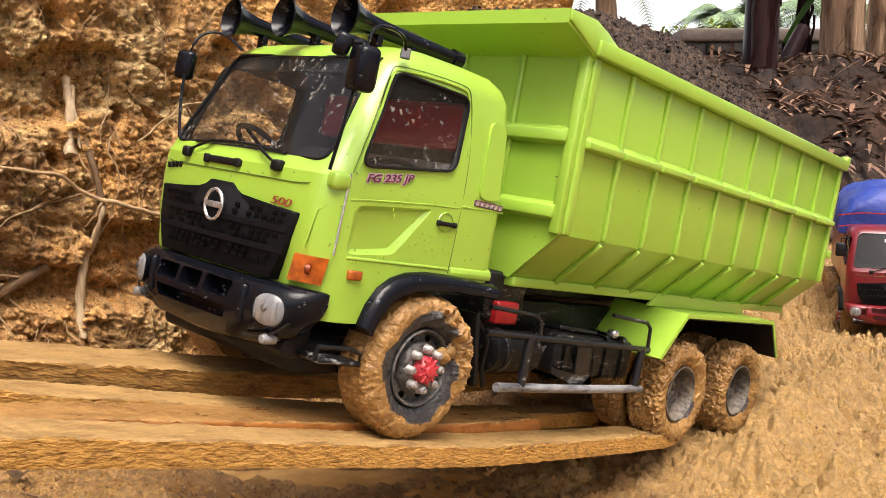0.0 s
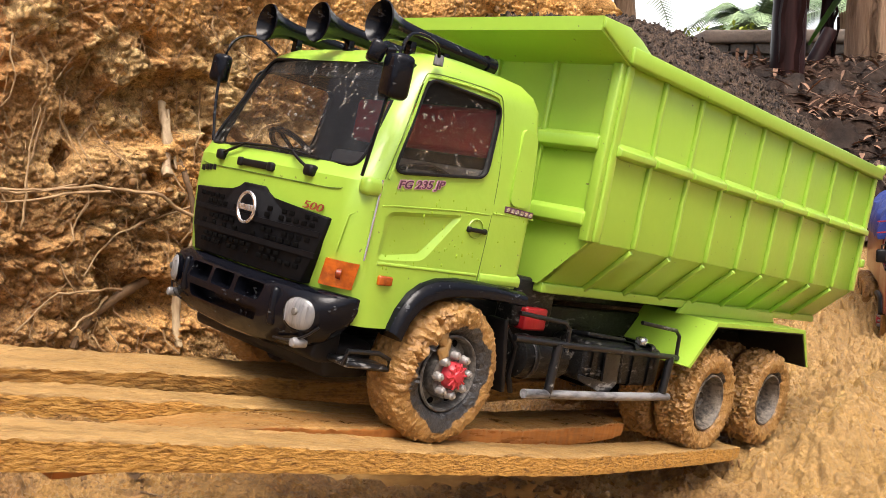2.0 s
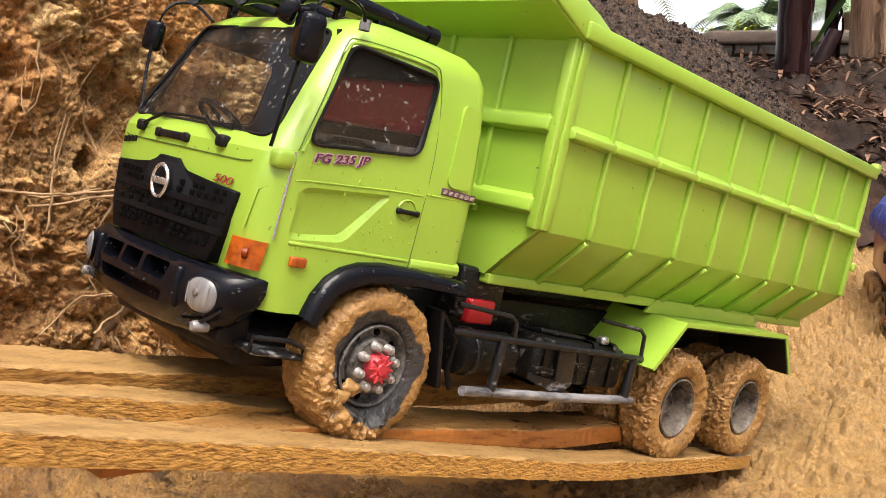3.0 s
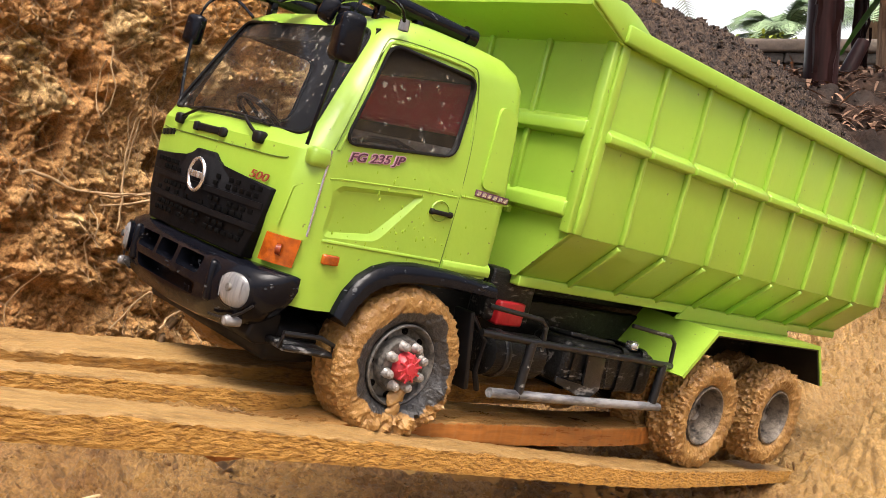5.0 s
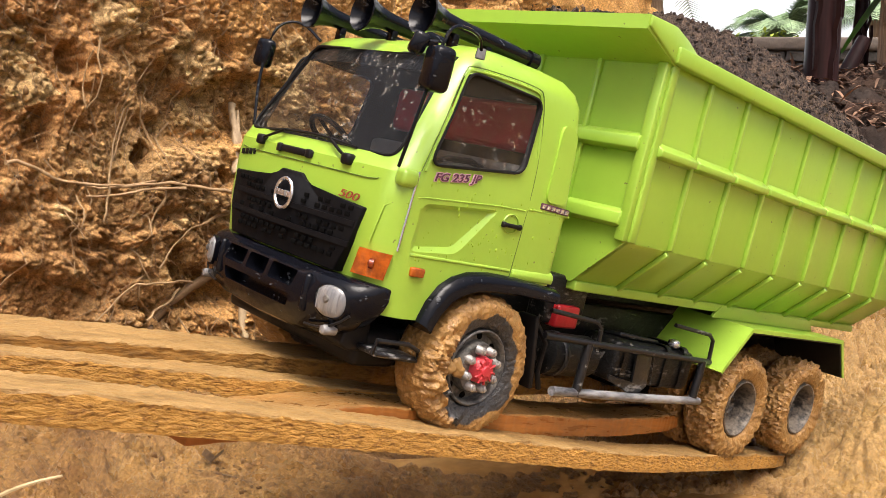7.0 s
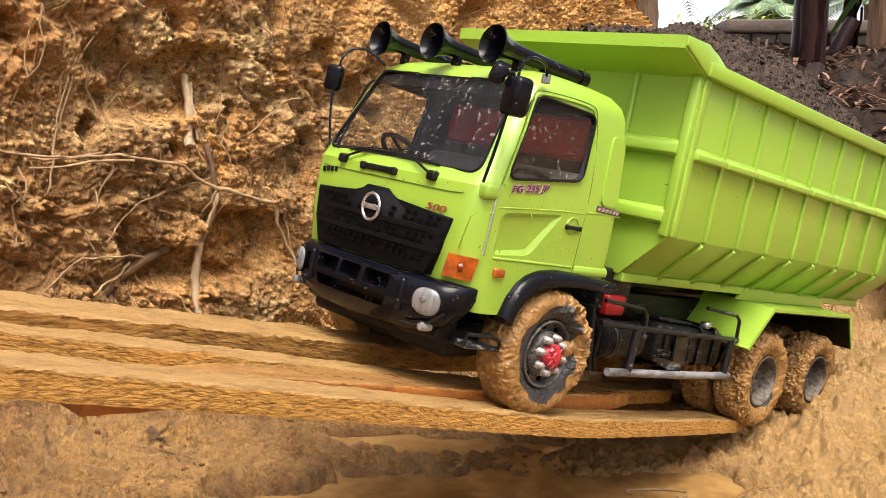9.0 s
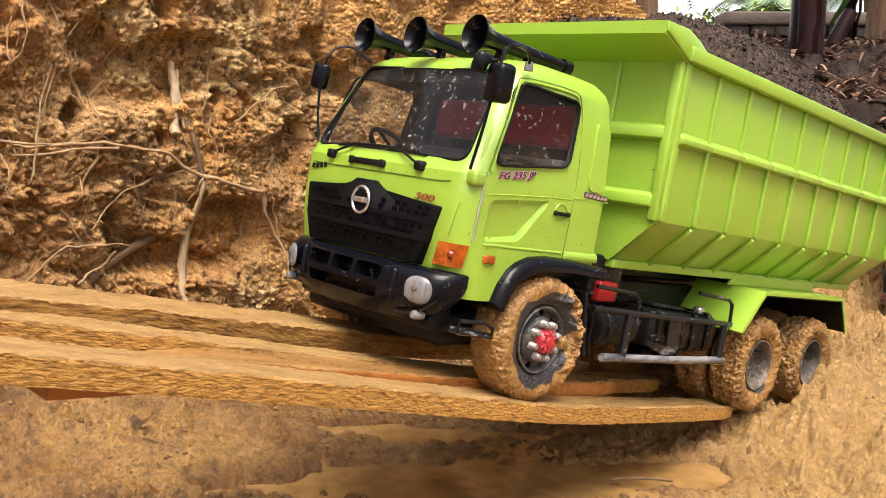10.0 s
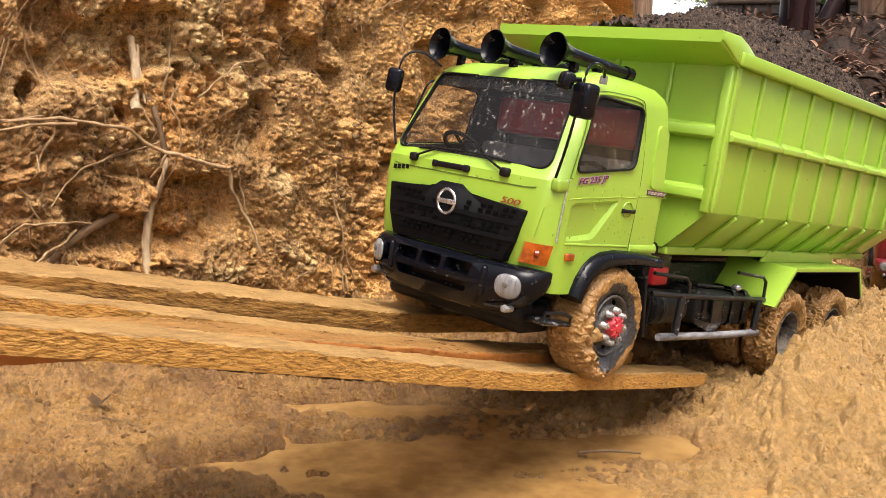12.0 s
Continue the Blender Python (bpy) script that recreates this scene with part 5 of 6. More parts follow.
        loop = [(-0.0860, 0.1056, 0.122), (-0.0740, 0.1030, 0.158), (-0.0655, 0.1003, 0.1900), (-0.0600, 0.0993, 0.1955), (0.0060, 0.0990, 0.1975), (0.0150, 0.0997, 0.1930), (0.0195, 0.1035, 0.150), (0.0180, 0.1058, 0.120), (0.0150, 0.1062, 0.0660)]
        # the gap isn't cut: a dark green tube gives its shade
        part("door_gap", tube(bmesh.new(), eased([(x, s * y, z) for x, y, z in loop]), 0.00042, 5), M_SEAM_SHADE, cab, "narrow door gap, its shade drawn as a dark green line")
        part("door_frame", tube(bmesh.new(), eased([(x * 0.95 - 0.0015, s * (y + 0.0002), 0.128 + (z - 0.128) * 0.965) for x, y, z in loop[:7]]), 0.0010, 6), paint, cab)
        part("crease", tube(bmesh.new(), [(-0.0840, s * 0.1055, 0.1050), (-0.0780, s * 0.1058, 0.1062), (-0.012, s * 0.1058, 0.1115), (0.0150, s * 0.1058, 0.1125)], 0.0007, 6), paint, cab)
        part("crease", tube(bmesh.new(), [(0.0185, s * 0.1058, 0.1140), (0.0640, s * 0.1054, 0.1150)], 0.0008, 6), paint, cab)
        part("corner_crease", tube(bmesh.new(), [(-0.0890, s * 0.1045, 0.1010), (-0.0965, s * 0.0985, 0.0990), (-0.1000, s * 0.0950, 0.0960), (-0.1020, s * 0.0910, 0.0720)], 0.0006, 6), paint, cab)
        sill = prism(bmesh.new(), [(s * 0.1040, 0.0730), (s * 0.1068, 0.0705), (s * 0.1076, 0.0675), (s * 0.1070, 0.0640), (s * 0.1040, 0.0640)], "x", 0.0165, 0.0615, 0.0006)
        part("sill_lip", sill, paint, cab)
        part("sill_lip", prism(bmesh.new(), [(s * 0.1040, 0.0725), (s * 0.1066, 0.0700), (s * 0.1066, 0.0685), (s * 0.1040, 0.0675)], "x", -0.080, 0.0140, 0.0005), paint, cab)
        # rear quarter panel
        bm = prism(bmesh.new(), rounded([(0.033, 0.122), (0.055, 0.122), (0.055, 0.176), (0.038, 0.179)], 0.007, 4), "y", s * 0.098, s * 0.1072)
        for v in bm.verts:
            v.co.y -= s * max(v.co.z - 0.125, 0) * 0.075
        part("quarter_panel", bm, paint, cab)
        hd = part("door_handle", newbox((0.0045, s * 0.1074, 0.1003), (0.0190, 0.0030, 0.0030), 0.0010), M_PLASTIC, cab, "black door handle")
        dish = lathe(bmesh.new(), [(0.0082, 0.0), (0.0086, 0.0008), (0.0092, 0.0004), (0.0094, -0.0004)], 20, "y", close=False)
        bmesh.ops.scale(dish, vec=(0.85, 1, 0.75), verts=dish.verts[:])
        part("handle_recess", dish, paint, hd, "", pose(0.0035, s * 0.1061, 0.1015, 0, 0, 180 if s < 0 else 0))
        for x in (-0.0035, 0.0125):
            part("handle_end", newbox((x, s * 0.1068, 0.1003), (0.0034, 0.0034, 0.0040), 0.0010), M_PLASTIC, hd)
        part("corner_step", newbox((-0.0925, s * 0.1015, 0.1155), (0.014, 0.010, 0.011), 0.003), paint, cab)
    return cab


def make_bumper(truck, mat):
    """A bar across the front that wraps round the corners and rises at its ends."""
    bm = bmesh.new()
    #          y       set back  bottom  top
    halves = [(0.1045, 0.0270, 0.0350, 0.0450), (0.1035, 0.0215, 0.0290, 0.0458), (0.1000, 0.0145, 0.0225, 0.0462), (0.0940, 0.0085, 0.0160, 0.0465), (0.0850, 0.0045, 0.0105, 0.0465), (0.0700, 0.0020, 0.0060, 0.0460), (0.0400, 0.0005, 0.0030, 0.0455)]
    stations = [(-y, o, lo, hi) for y, o, lo, hi in halves] + [(0.0, 0.0, 0.0020, 0.0455)] + [(y, o, lo, hi) for y, o, lo, hi in halves[::-1]]
    rings = []
    for y, o, lo, hi in stations:
        h = hi - lo
        prof = [(-0.1110, hi), (-0.1180, hi - 0.12 * h), (-0.1205, hi - 0.38 * h), (-0.1195, hi - 0.62 * h), (-0.1150, hi - 0.92 * h), (-0.1080, lo), (-0.0960, lo + 0.002), (-0.0960, hi)]
        rings.append([bm.verts.new((min(x + o, -0.0905) if x < -0.1 else x + 0.35 * o, y, z)) for x, z in prof])
    k = len(rings[0])
    for a, b in zip(rings, rings[1:]):
        for j in range(k):
            bm.faces.new((a[j], a[(j + 1) % k], b[(j + 1) % k], b[j]))
    bm.faces.new(rings[0])
    bm.faces.new(rings[-1])

    def slot(pts, back):
        return prism(bmesh.new(), rounded(pts, 0.0022, 3), "x", -0.14, back)
    slots = [slot([(-0.045, 0.0250), (0.050, 0.0250), (0.047, 0.0165), (-0.042, 0.0165)], -0.108),
             slot([(-0.046, 0.0410), (-0.016, 0.0410), (-0.016, 0.0300), (-0.044, 0.0300)], -0.106), slot([(-0.011, 0.0410), (0.016, 0.0410), (0.016, 0.0300), (-0.011, 0.0300)], -0.106),
             slot([(0.021, 0.0410), (0.052, 0.0410), (0.052, 0.0300), (0.021, 0.0300)], -0.106), slot([(0.058, 0.039), (0.082, 0.038), (0.080, 0.024), (0.060, 0.024)], -0.107)]
    bumper = part("bumper", cut(bm, slots), mat, truck, "scuffed black wraparound bumper")
    part("valance", prism(bmesh.new(), [(-0.100, 0.012), (-0.102, 0.004), (-0.096, 0.000), (-0.080, 0.000), (-0.080, 0.020), (-0.096, 0.020)], "y", -0.086, 0.086, 0.002), M_PLASTIC, bumper, "dark lower edge spattered with mud")
    for s in (-1, 1):
        lamp = [(0.0112 * math.copysign(abs(math.cos(a)) ** (0.75 if math.cos(a) < 0 else 0.95), math.cos(a)), 0.0102 * math.copysign(abs(math.sin(a)) ** 0.8, math.sin(a))) for a in [2 * math.pi * i / 28 for i in range(28)]]

        def face(y, z):
            return -0.1200 + float(np.interp(y, (0.070, 0.085, 0.094, 0.100, 0.1035), (0.0020, 0.0045, 0.0085, 0.0145, 0.0215))) + 6.0 * (z - 0.0310) ** 2
        bm = bmesh.new()
        rings = []
        for scale, rise in ((1.10, -0.004), (1.10, 0.0012), (1.02, 0.0016), (0.98, 0.0006)):
            rings.append([bm.verts.new((face(0.0838 - a * scale, 0.0305 + b * scale) - rise, s * (0.0838 - a * scale), 0.0305 + b * scale)) for a, b in lamp])
        for a, b in zip(rings, rings[1:]):
            for j in range(len(a)):
                bm.faces.new((a[j], a[(j + 1) % len(a)], b[(j + 1) % len(a)], b[j]))
        ring = part("lamp_ring", bm, mat, bumper, "black lamp surround")
        bm = bmesh.new()
        rings = []
        for scale, rise in ((1.0, -0.003), (1.0, 0.0010), (0.9, 0.0022), (0.6, 0.0032), (0.25, 0.0036)):
            rings.append([bm.verts.new((face(0.0838 - a * scale, 0.0305 + b * scale) - rise, s * (0.0838 - a * scale), 0.0305 + b * scale)) for a, b in lamp])
        for a, b in zip(rings, rings[1:]):
            for j in range(len(a)):
                bm.faces.new((a[j], a[(j + 1) % len(a)], b[(j + 1) % len(a)], b[j]))
        bm.faces.new(rings[-1])
        hl = part("headlight", bm, M_LAMP, bumper, "clear rounded headlight")
        part("bulb", lathe(bmesh.new(), [(0.0001, -0.1204), (0.0022, -0.1200), (0.0027, -0.1180), (0.0001, -0.1180)], 12, "x", (0, s * 0.0838, 0.0318), close=False), M_RIM, hl, "grey bulb")
        for i in range(-3, 4):
            y = 0.0838 + 0.0026 * i
            part("flute", tube(bmesh.new(), [(face(y, 0.0305 + dz) - 0.0030, s * y, 0.0305 + dz) for dz in (-0.006, -0.003, 0.0, 0.003, 0.006)], 0.00035, 5), M_LAMP, hl)
        part("fog_lamp", lathe(bmesh.new(), [(0.0001, -0.1185), (0.0026, -0.1180), (0.0034, -0.1165), (0.0034, -0.108), (0.0001, -0.108)], 14, "x", (0, s * 0.0850, 0.0125), close=False), M_LAMP, bumper, "small round fog lamp")
        part("corner_bar", newbox((-0.1175, s * 0.0600, 0.0300), (0.0065, 0.0060, 0.0250), 0.0026), mat, bumper, "upright bar scraped along its edge")
        part("lip", tube(bmesh.new(), [(face(y, z) - 0.001, s * y, z) for y, z in ((0.0640, 0.0110), (0.0760, 0.0120), (0.0860, 0.0150), (0.0930, 0.0195), (0.0975, 0.0250))], 0.0009, 6), M_SCRATCH, bumper, "scraped lower lip")
    return bumper


def make_arch(truck, mat, s):
    """The flared black mudguard over a front wheel."""
    bm = bmesh.new()
    rings = []
    outer = [(-0.0620, 0.0275), (-0.0612, 0.0310), (-0.0575, 0.0415), (-0.0500, 0.0525), (-0.0400, 0.0595), (-0.0270, 0.0640), (-0.0080, 0.0660), (0.0200, 0.0655), (0.0440, 0.0635), (0.0655, 0.0612)]
    inner = [(-0.0535, 0.0215), (-0.0525, 0.0250), (-0.0485, 0.0340), (-0.0410, 0.0430), (-0.0320, 0.0485), (-0.0200, 0.0520), (-0.0050, 0.0535), (0.0200, 0.0535), (0.0440, 0.0525), (0.0665, 0.0510)]
    for (xo, zo), (xi, zi) in zip(outer, inner):
        row = []
        for f, y in ((1.0, 0.094), (1.0, 0.1085), (0.86, 0.1130), (0.55, 0.1148), (0.12, 0.1150), (0.0, 0.1130), (0.06, 0.094)):
            row.append(bm.verts.new((xi + (xo - xi) * f, s * y, zi + (zo - zi) * f)))
        rings.append(row)
    for a, b in zip(rings, rings[1:]):
        for j in range(7):
            bm.faces.new((a[j], a[(j + 1) % 7], b[(j + 1) % 7], b[j]))
    bm.faces.new(rings[0])
    bm.faces.new(rings[-1])
    part("wheel_arch", bm, mat, truck, "glossy black wheel arch scuffed along its edge")


def make_horn(truck, y, x0, x1, r):
    bm = bmesh.new()
    z = 0.2198
    prof = [(0.0001, x0 + 0.030), (0.35 * r, x0 + 0.022), (0.62 * r, x0 + 0.009), (0.92 * r, x0 + 0.0015), (r, x0), (1.03 * r, x0 + 0.001), (0.95 * r, x0 + 0.003), (0.68 * r, x0 + 0.010),
            (0.50 * r, x0 + 0.020), (0.43 * r, x0 + 0.034), (0.36 * r, x1 - 0.012), (0.36 * r, x1 - 0.008), (0.46 * r, x1 - 0.008), (0.46 * r, x1), (0.0001, x1)]
    lathe(bm, prof, 22, "x", close=False)
    h = part("air_horn", bm, M_BLACK, truck, "long black air horn with a flared mouth", pose(0, y, z, 0, 2, -4))
    for xx in (x0 + 0.03, x0 + 0.06):
        part("bracket", newbox((xx, 0, -0.0095), (0.005, 0.008, 0.012), 0.001), M_BLACK, h)


def make_mirror(truck, s, paint):
    if s < 0:
        arm_pts = [(-0.054, -0.099, 0.204), (-0.064, -0.105, 0.2135), (-0.088, -0.110, 0.2130), (-0.097, -0.1115, 0.206), (-0.1015, -0.113, 0.185), (-0.1055, -0.112, 0.150), (-0.1045, -0.105, 0.121)]
        head, size, small = (-0.106, -0.1205, 0.1815), (0.014, 0.020, 0.027), (-0.110, -0.1035, 0.1950)
    else:
        arm_pts = [(-0.050, 0.090, 0.205), (-0.057, 0.108, 0.2170), (-0.068, 0.118, 0.2150), (-0.077, 0.120, 0.203), (-0.082, 0.116, 0.165), (-0.087, 0.098, 0.126)]
        head, size, small = (-0.078, 0.122, 0.1860), (0.010, 0.016, 0.023), None
    arm = part("mirror_arm", tube(bmesh.new(), eased(arm_pts, 2), 0.0012, 7), M_BLACK, truck, "bent black mirror arm")
    part("mirror_head", newbox((0, 0, 0), size, 0.0042, seg=3), M_BLACK, arm, "shiny black mirror housing", pose(*head, 4, 0, s * 18))
    if small:
        part("small_mirror", newbox((0, 0, 0), (0.010, 0.015, 0.013), 0.0025, seg=2), M_BLACK, arm, "", pose(*small, 0, 15, s * 35))
        part("mirror_stay", tube(bmesh.new(), [(-0.103, -0.113, 0.197), (-0.109, -0.106, 0.196)], 0.0022, 6), M_BLACK, arm)
        part("bolt", lathe(bmesh.new(), [(0.0001, 0.004), (0.0030, 0.0035), (0.0034, 0), (0.0034, -0.003)], 10, "z", (-0.054, s * 0.0985, 0.2035), close=False), M_LAMP, arm)


def tyre_material(name, bare):
    """Rubber where the clay has rubbed off, wet clay elsewhere."""
    m = material(name, (0.37, 0.205, 0.062), (0.22, 0.112, 0.034), rough=0.40, scale=60, fine=260, bump=0.9, bump_scale=230, bump_dist=0.003, mix=(0.36, 0.6))
    nt = m.node_tree
    p = nt.nodes["Principled BSDF"]
    link = p.inputs["Base Color"].links[0]
    tc = nt.nodes.new("ShaderNodeTexCoord")
    sp = nt.nodes.new("ShaderNodeSeparateXYZ")
    nt.links.new(tc.outputs["Object"], sp.inputs[0])
    cx = nt.nodes.new("ShaderNodeCombineXYZ")
    nt.links.new(sp.outputs["X"], cx.inputs["X"])
    nt.links.new(sp.outputs["Z"], cx.inputs["Z"])
    ln = nt.nodes.new("ShaderNodeVectorMath")
    ln.operation = "LENGTH"
    nt.links.new(cx.outputs[0], ln.inputs[0])
    no = nt.nodes.new("ShaderNodeTexNoise")
    no.inputs["Scale"].default_value, no.inputs["Detail"].default_value = 32, 5
    nt.links.new(tc.outputs["Object"], no.inputs["Vector"])
    ma = nt.nodes.new("ShaderNodeMath")
    ma.operation = "MULTIPLY_ADD"
    ma.inputs[1].default_value = 0.034
    nt.links.new(no.outputs["Fac"], ma.inputs[0])
    nt.links.new(ln.outputs["Value"], ma.inputs[2])
    st = nt.nodes.new("ShaderNodeMapRange")
    st.inputs["From Min"].default_value, st.inputs["From Max"].default_value = bare, bare + 0.0012
    nt.links.new(ma.outputs[0], st.inputs["Value"])
    mx = nt.nodes.new("ShaderNodeMix")
    mx.data_type = "RGBA"
    mx.inputs["A"].default_value = (0.035, 0.034, 0.034, 1)
    nt.links.new(link.from_socket, mx.inputs["B"])
    nt.links.new(st.outputs["Result"], mx.inputs["Factor"])
    nt.links.new(mx.outputs["Result"], p.inputs["Base Color"])
    return m


M_TYRE_FRONT = tyre_material("front_tyre", 0.0520)
M_TYRE_REAR = tyre_material("rear_tyre", 0.044)


def tyre_mesh(bm, r, w, y_out, s, lump, seed, inner=0.031, n=260, bulge=0.0055, cake=None):
    """A tyre with its outer face at y_out, lumpy with clay."""
    prof = [(inner, 0.004), (inner + 0.003, 0.0008), (inner + 0.2 * (r - inner), 0.0), (inner + 0.4 * (r - inner), 0.0), (inner + 0.6 * (r - inner), 0.0), (r * 0.90, 0.0012), (r * 0.95, 0.0035), (r * 0.985, 0.0060), (r, 0.0085), (r, 0.0105), (r, 0.0128),
            (r, w * 0.42), (r, w * 0.48), (r, w * 0.55), (r, w * 0.61), (r, w * 0.68), (r, w - 0.009), (r * 0.98, w - 0.005), (r * 0.90, w), (inner, w - 0.003)]
    prof = [(rr, h + bulge * max(0.0, 1 - (rr - inner) / (0.62 * (r - inner))) ** 1.6 if h < 0.5 * w else h) for rr, h in prof]
    fine = []
    for (r0, h0), (r1, h1) in zip(prof, prof[1:]):
        m = max(1, int(math.hypot(r1 - r0, h1 - h0) / 0.0013)) if n > 100 else 1
        fine += [(r0 + (r1 - r0) * i / m, h0 + (h1 - h0) * i / m) for i in range(m)]
    prof = fine + prof[-1:]
    rings = []
    for k in range(n):
        a = 2 * math.pi * k / n
        row = []
        for rr, h in prof:
            q = (rr - inner) / (r - inner)
            x, z = rr * math.cos(a), rr * math.sin(a)
            f1 = noise.noise((x * 150 + seed, z * 150, h * 130))
            f2 = noise.noise((x * 400 + seed, z * 400, h * 400))
            f3 = noise.noise((x * 850, z * 850 + seed, h * 800))
            tread = q > 0.8
            d = lump * q * (0.45 * f1 + 0.60 * f2 + 0.26 * f3) * (1.0 if tread else 0.2)
            e = 0.5 * lump * (0.6 * max(f1, -0.2) + (0.6 * f2 + 0.3 * f3) * (0.35 + q * q)) if 0.08 < q < 0.97 else 0.0
            if cake and 0.16 < q < 1.01 and h < 0.4 * w:        # a mass of clay pressed on part of the wall
                a0, a1, depth = cake
                turn = ((math.degrees(a) - a0) % 360) / (a1 - a0) + 0.10 * noise.noise((x * 60, z * 60, seed))
                inside = max(0.0, min(1.0, 7 * min(turn, 1 - turn))) * min(1.0, 5 * max(0.0, q - 0.20 - 0.22 * noise.noise((x * 70, z * 70, seed + 2)))) * min(1.0, 9 * max(0.0, 1.03 - q))
                e += depth * inside * (0.55 + 0.75 * noise.noise((x * 95, z * 95, seed + 4)) + 0.50 * noise.noise((x * 230, z * 230, seed + 6)) + 0.28 * noise.noise((x * 520, z * 520, seed + 8)))
            row.append(bm.verts.new(((rr + d) * math.cos(a), y_out - s * (h - e), (rr + d) * math.sin(a))))
        rings.append(row)
    for a, b in zip(rings, rings[1:] + rings[:1]):
        for j in range(len(prof) - 1):
            bm.faces.new((a[j], a[j + 1], b[j + 1], b[j]))
    return bm


def clump(bm, a0, a1, r0, r1, y0, s, many, size, seed):
    """Gobs of wet clay pressed on the wall of a tyre between two angles and radii."""
    rnd = random.Random(seed)
    for i in range(many):
        a, r = radians(rnd.uniform(a0, a1)), rnd.uniform(r0, r1)
        k = size * rnd.uniform(0.45, 1.25)
        off = Vector((7.1 * i, 3.3 * seed, 0))
        ball = bmesh.ops.create_icosphere(bm, subdivisions=3, radius=1.0)
        turn = pose(0, 0, 0, rnd.uniform(-25, 25), rnd.uniform(0, 360), rnd.uniform(-25, 25))
        flat = rnd.uniform(0.35, 0.75)
        for v in ball["verts"]:
            q = v.co.copy()
            lobes = 1 + 0.36 * noise.noise(q * 1.4 + off) + 0.20 * noise.noise(q * 3.2 + off) + 0.08 * noise.noise(q * 7 + off)
            q = turn @ Vector((q.x * lobes * k * 1.15, q.y * lobes * k * flat, q.z * lobes * k * 0.85))
            v.co = q + Vector((r * math.cos(a), y0, r * math.sin(a)))
    return bm


def front_wheel(truck, s, clay, n=260):
    w = new("front_wheel")
    w.parent = truck
    tagged(w, "large front wheel caked with clay, red hub" if s < 0 else "front wheel dripping with clay")
    y = s * 0.0118
    part("tyre", tyre_mesh(bmesh.new(), 0.0503, 0.0375, y + s * 0.0052, s, 0.0028, 3 if s < 0 else 8, 0.0255, n + 100 if clay else n, cake=(-24, 108, 0.0075) if clay else None), M_TYRE_FRONT, w, "clay-covered rubber tyre")
    rim = bmesh.new()
    lathe(rim, [(0.0268, y - s * 0.002), (0.0272, y + s * 0.0014), (0.0262, y + s * 0.0022), (0.0250, y + s * 0.0014), (0.0243, y - s * 0.003), (0.0236, y - s * 0.0058), (0.0186, y - s * 0.0045), (0.0182, y - s * 0.0005), (0.0174, y + s * 0.0010), (0.0172, y + s * 0.0030), (0.0001, y + s * 0.0030)], 40, "y", close=False)
    rm = part("rim", rim, M_RIM, w, "grey dusty steel rim")
    flip = Matrix() if s > 0 else pose(0, 0, 0, 0, 0, 180)
    for k in range(8):
        a = 2 * math.pi * (k + 0.5) / 8
        bm = lathe(bmesh.new(), [(0.0001, 0.0004), (0.0022, 0.0004), (0.0026, -0.0004), (0.0026, -0.0016)], 12, "y", close=False)
        part("rim_hole", bm, M_HOLE, rm, "", pose(0.0211 * math.cos(a), y - s * 0.0047, 0.0211 * math.sin(a)) @ flip)
    for k in range(8):
        a = 2 * math.pi * k / 8
        bm = lathe(bmesh.new(), [(0.0001, 0.0066), (0.0014, 0.0066), (0.0015, 0.0056), (0.0023, 0.0054), (0.0029, 0.0046), (0.0030, 0.0010), (0.0034, 0.0006), (0.0034, -0.002)], 12, "y", close=False)
        part("wheel_nut", bm, M_NUT, rm, "silver wheel nut", pose(0.0140 * math.cos(a), y + s * 0.003, 0.0140 * math.sin(a)) @ flip)
    hub = bmesh.new()
    lathe(hub, [(0.0098, y + s * 0.002), (0.0094, y + s * 0.0070), (0.0072, y + s * 0.0098), (0.0042, y + s * 0.0098), (0.0036, y + s * 0.0112), (0.0001, y + s * 0.0114)], 20, "y", close=False)
    cap = part("hub_cap", hub, M_RED, w, "pinkish red ribbed hub cap")
    for k in range(10):
        a = 2 * math.pi * (k + 0.5) / 10
        part("rib", newbox((0.0064 * math.cos(a), y + s * 0.0093, 0.0064 * math.sin(a)), (0.0064, 0.0018, 0.0014), 0.0004, pose(0, 0, 0, 0, -math.degrees(a), 0)), M_RED, cap)
    if clay:
        for k in range(7):
            gob = clump(bmesh.new(), 14, 38, 0.0180 + 0.0022 * k, 0.0200 + 0.0022 * k, y + s * 0.0030, s, 1, 0.0062 - 0.0003 * k, 6 + k)
            part("clay_gob", gob, M_TYREMUD, w, "wet lump of clay", sharp=170)
    return w


